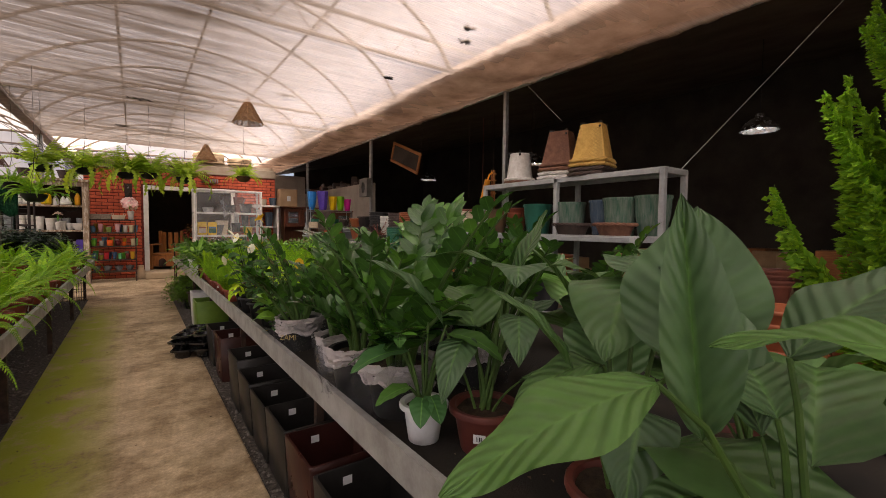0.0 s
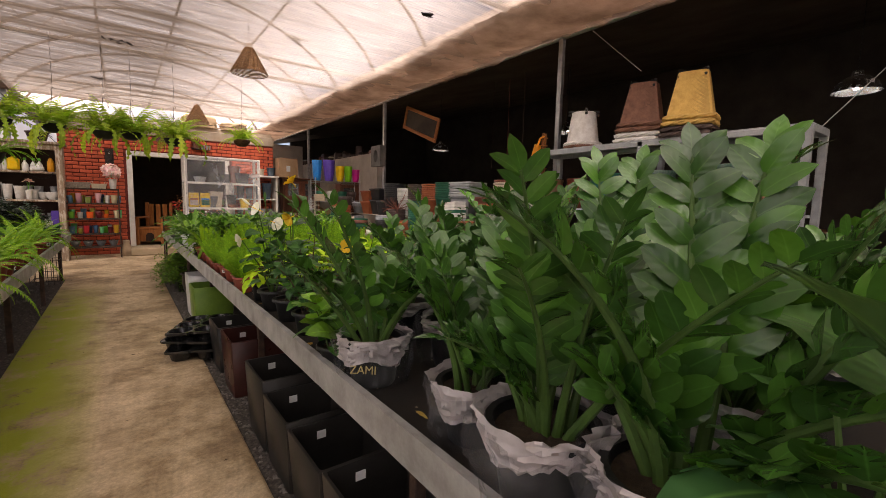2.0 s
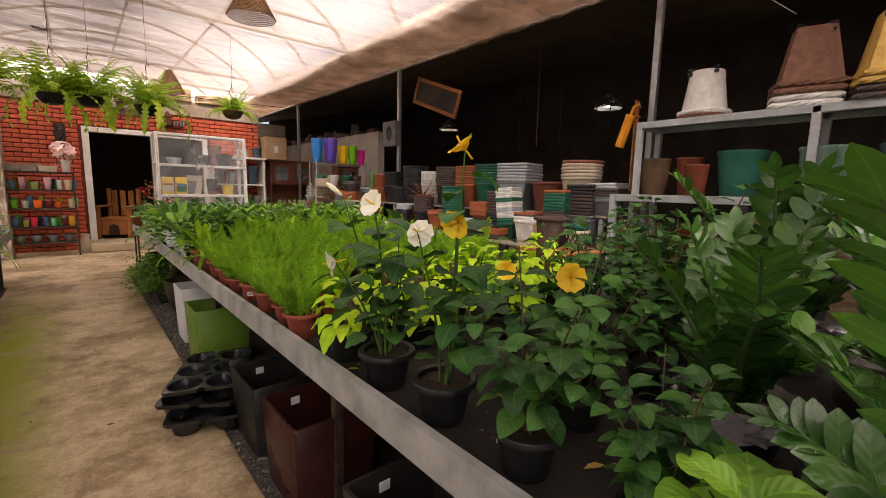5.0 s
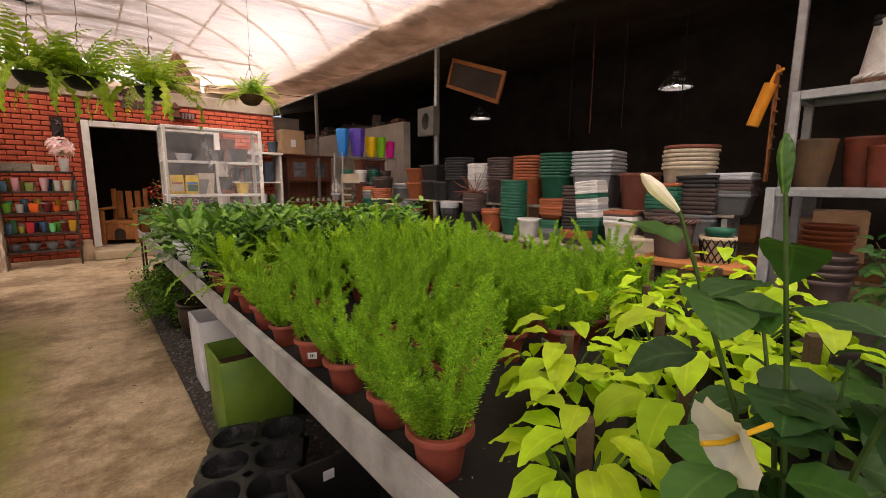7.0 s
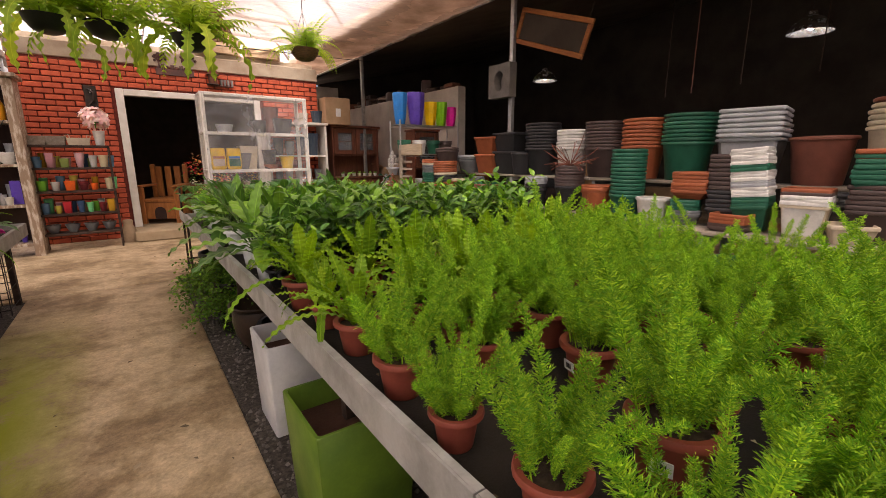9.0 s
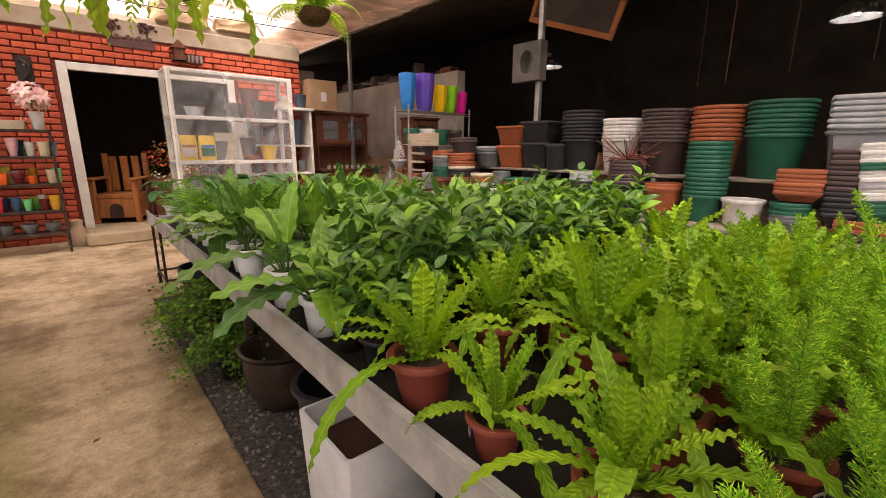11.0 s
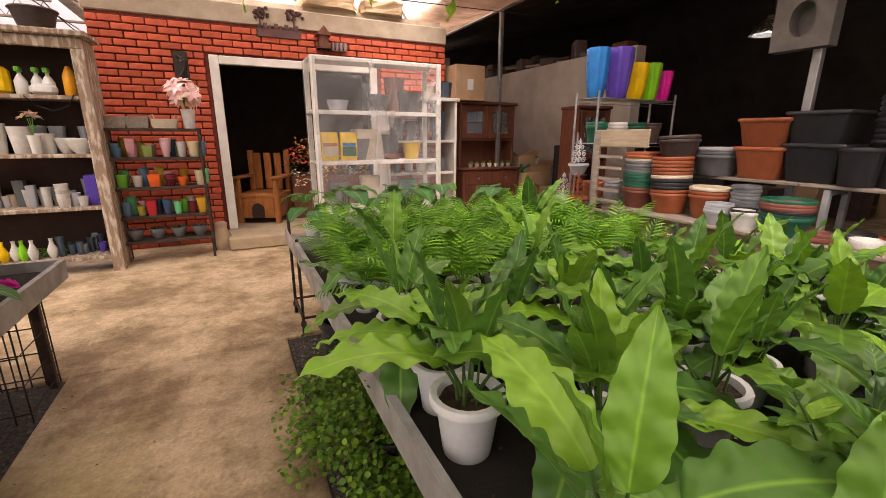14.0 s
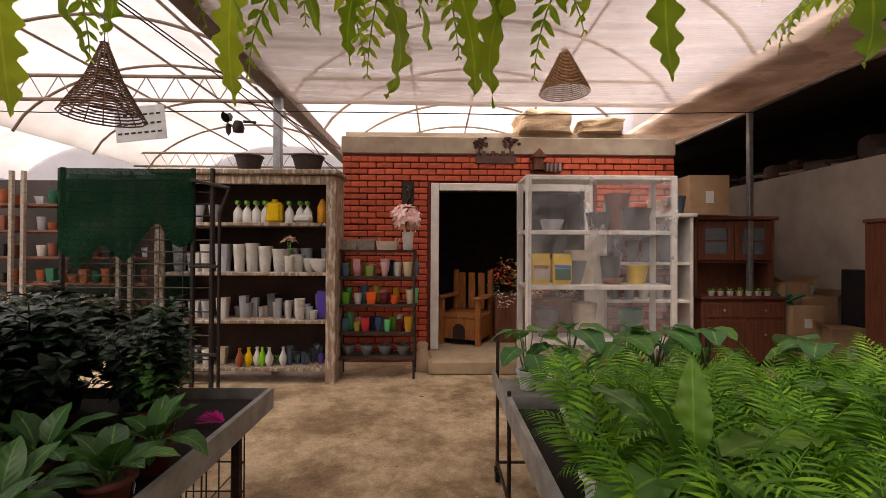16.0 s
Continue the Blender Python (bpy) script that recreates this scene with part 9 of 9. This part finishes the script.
for x, w, d, h, tn in ((1.95, 0.72, 0.3, 0.32, 6), (2.72, 0.6, 0.3, 0.2, -7)):
    b = MB()
    n = 22
    rings = []
    for q in range(9):
        t = q / 8
        row = []
        for a in range(n):
            th = 2 * math.pi * a / n
            m = max(abs(math.cos(th)), abs(math.sin(th)))
            k = 1 + 0.16 * noise.noise(Vector((math.cos(th) * 2.5, math.sin(th) * 2.5, t * 3 + x)))
            f = (1.0 if t < 0.8 else 1.0 - (t - 0.8) * 1.6) * k
            row.append((w / 2 * f * math.cos(th) / m ** 0.8, d * f * math.sin(th) / m ** 0.8, h * t + 0.09 * noise.noise(Vector((math.cos(th) * 2 + x, math.sin(th) * 2, 7))) * t))
        rings.append(row)
    loft(b, rings, True, True)
    solid("paper_sack", b, M_KRAFT, "crumpled brown paper sack lying on the wall top", "sack", pose(x, 13.72, 3.001, 0, 0, tn), smooth=False)

# wicker lampshades
M_WICKER = surface("tan_wicker", (0.34, 0.19, 0.085), 0.7, (0.20, 0.10, 0.05), 26, 120, 0.4, stretch=(1, 1, 3))
for x, y, z, dark, h in ((1.68, 7.38, 2.86, False, 0.36), (-1.73, 10.8, 2.31, True, 0.5), (1.63, 11.6, 2.81, False, 0.38), (2.05, 2.55, 3.0, True, 0.2)):
    lm = thing("wicker_lampshade", "%s conical wicker pendant lampshade under the net" % ("dark brown" if dark else "tan"), "lampshade", pose(x, y, z), "wicker lampshades")
    b = MB()
    r = 0.215 if not dark else 0.24
    rows = 26
    for i in range(rows):
        t = i / (rows - 1)
        q = 0.02 + (r - 0.02) * (1 - t) ** (1.0 if not dark else 1.35)
        tube(b, [((q + 0.004 * (j % 2)) * math.cos(2 * math.pi * j / 28), (q + 0.004 * (j % 2)) * math.sin(2 * math.pi * j / 28), h * t) for j in range(29)], 0.0058, 4, cap=False)
    part("weave", b, M_WICKER if not dark else surface_wicker(), lm)
    b = MB()
    for j in range(14):
        a = 2 * math.pi * j / 14
        tube(b, [(r * math.cos(a), r * math.sin(a), 0), ((0.02 + (r - 0.02) * 0.5 ** (1.0 if not dark else 1.35)) * math.cos(a), (0.02 + (r - 0.02) * 0.5 ** (1.0 if not dark else 1.35)) * math.sin(a), h * 0.5), (0.018 * math.cos(a), 0.018 * math.sin(a), h)], 0.005, 4)
    part("ribs", b, M_WICKER if not dark else surface_wicker(), lm)
    b = MB()
    tube(b, [(0, 0, h - 0.02), (0, 0, max(h + 0.02, (3.9 if x > -1.3 else 4.2) - z))], 0.004, 4)
    part("cord", b, M_POTBLACK, lm)

# fan on the gutter post, sign card, cables
fn = thing("wall_fan", "black oscillating fan bracketed to the gutter post", "fan", pose(-1.35, 12.33, 2.62))
b = MB()
tube(b, [(0, 0, 0.12), (-0.12, -0.03, 0.12)], 0.014, 6)
part("bracket", b, M_BLACKSTEEL, fn)
b = MB()
lathe(b, [(0.0, 0.0), (0.05, 0.01), (0.06, 0.06), (0.04, 0.12), (0.0, 0.13)], 12, -0.17, -0.03)
part("motor", b, M_BLACKSTEEL, fn)
b = MB()
for k in range(5):
    leaf(b, Matrix.Translation((-0.27, -0.05, 0.1)) @ Matrix.Rotation(radians(72 * k), 4, "X") @ Matrix.Rotation(radians(20), 4, "Y"), 0.13, 0.08, OVAL, 4, 1, 10, 10)
part("blades", b, M_BLACKSTEEL, fn)
cd = thing("sign_card", "pale hanging card with handwritten lines", "sign", Matrix.Translation((-1.95, 11.5, 2.33)) @ Matrix.Rotation(radians(-6), 4, "Y"))
b = MB()
box(b, -0.21, 0.21, -0.004, 0.004, 0, 0.29, 0.002)
part("card", b, surface("grey_card", (0.55, 0.56, 0.56), 0.6), cd)
for k in range(3):
    b = MB()
    for q in range(7):
        box(b, -0.19 + 0.055 * q, -0.155 + 0.055 * q, -0.0062, -0.0042, 0.06 + 0.075 * k, 0.075 + 0.075 * k)
    part("writing_line", b, M_INK, cd, smooth=False)
b = MB()
tube(b, [(-0.2, 0, 0.28), (-0.2, 0, 1.86)], 0.002, 4)
part("string", b, M_POTBLACK, cd)
for pts in (((-2.2, 9.0, 3.5), (-1.5, 11.6, 3.05), (-0.72, 13.38, 2.72)), ((-2.1, 9.0, 3.42), (-1.4, 11.8, 2.95), (-0.75, 13.36, 2.45)), ((-1.35, 12.3, 3.1), (-1.0, 12.9, 2.75), (-0.70, 13.36, 2.35)), ((-6, 12.6, 2.95), (-1.35, 12.45, 2.9), (4.5, 12.6, 3.0))):
    b = MB()
    tube(b, [pts[0], Vector(pts[0]).lerp(Vector(pts[1]), 0.5) + Vector((0, 0, -0.04)), pts[1], Vector(pts[1]).lerp(Vector(pts[2]), 0.5) + Vector((0, 0, -0.04)), pts[2]], 0.006, 5)
    solid("cable", b, M_POTBLACK, "thin black cable slung under the roof", "cable")

# racks of pots in the side bay, seen past the stand
for k, y in enumerate((15.2, 15.2, 15.2)):
    x0 = (-8.3, -6.5, -4.7)[k]
    rk2 = thing("side_rack", "open shelf with rows of pots in the side bay", "rack")
    slabs(rk2, "post", [(x0, x0 + 0.06, y, y + 0.06, 0, 2.75), (x0 + 1.6, x0 + 1.66, y, y + 0.06, 0, 2.75)], M_BOARD, 0.004)
    slabs(rk2, "shelf", [(x0, x0 + 1.66, y + 0.062, y + 0.5, z - 0.04, z) for z in (0.4, 0.85, 1.3, 1.75, 2.2)], M_DARKWOOD, 0.004)
    for z in (0.4, 0.85, 1.3, 1.75, 2.2):
        for i in range(8):
            small_pot(x0 + 0.15 + 0.19 * i, y + 0.25, z, 0.08, rq.uniform(0.12, 0.26), rq.choice((CW, CL, P_TERRA, P_GREEN, P_BLACK, P_RUSTRED)), "pot on a shelf in the side bay", "pot", rq.choice((0, 1)))
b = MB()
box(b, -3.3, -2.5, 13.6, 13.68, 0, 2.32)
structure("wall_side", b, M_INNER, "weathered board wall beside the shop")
b = MB()
box(b, -10.9, -3.3, 16.2, 16.3, 0, 2.75)
structure("wall_side_far", b, M_DARK, "dark back wall of the side bay")

# ---- bricks of the shop wall ----
bw, bh_, gap = 0.205, 0.066, 0.014
b = MB()
box(b, -bw / 2, bw / 2, -0.016, 0.014, -bh_ / 2, bh_ / 2, 0.006)
BRICK = b.mesh("brick", M_BRICK)
b = MB()
box(b, -bw / 4, bw / 4, -0.016, 0.014, -bh_ / 2, bh_ / 2, 0.006)
HALF = b.mesh("half_brick", M_BRICK)
rest = MB()
made = 0
for row in range(33):
    z = 0.04 + row * (bh_ + gap)
    if z + bh_ / 2 > 2.67:
        break
    x = WX0 + (0.0 if row % 2 else -(bw + gap) / 2)
    while x < WX1:
        cx = x + bw / 2
        lo, hi = cx - bw / 2, cx + bw / 2
        x += bw + gap
        me = BRICK
        if lo < WX0 or hi > WX1:
            cx = WX0 + bw / 4 + 0.002 if lo < WX0 else WX1 - bw / 4 - 0.002
            lo, hi, me = cx - bw / 4, cx + bw / 4, HALF
            if lo < WX0 or hi > WX1:
                continue
        if z + bh_ / 2 > 0.16 and z - bh_ / 2 < DZ1 + 0.102 and hi > DX0 - 0.108 and lo < DX1 + 0.108:
            if lo < DX0 - 0.17 and me is BRICK:
                cx, me = lo + bw / 4, HALF
            elif hi > DX1 + 0.17 and me is BRICK:
                cx, me = hi - bw / 4, HALF
            else:
                continue
        if z < 0.2 and 0.42 < cx < 2.64:
            continue
        j = Vector((rq.uniform(-0.003, 0.003), rq.uniform(-0.003, 0.003), rq.uniform(-0.002, 0.002)))
        if made < 300 and cx < 1.95:
            o = part("brick", me, None, wall_brick)
            o.location = Vector((cx, WY, z)) + j
            o.rotation_euler = (0, rq.uniform(-0.006, 0.006), rq.uniform(-0.01, 0.01))
            made += 1
        else:
            hw = bw / 2 if me is BRICK else bw / 4
            box(rest, cx - hw + j.x, cx + hw + j.x, WY - 0.016 + j.y, WY + 0.011, z - bh_ / 2, z + bh_ / 2, 0.006)
part("brick_courses", rest, M_BRICK, wall_brick, kind="stuff")
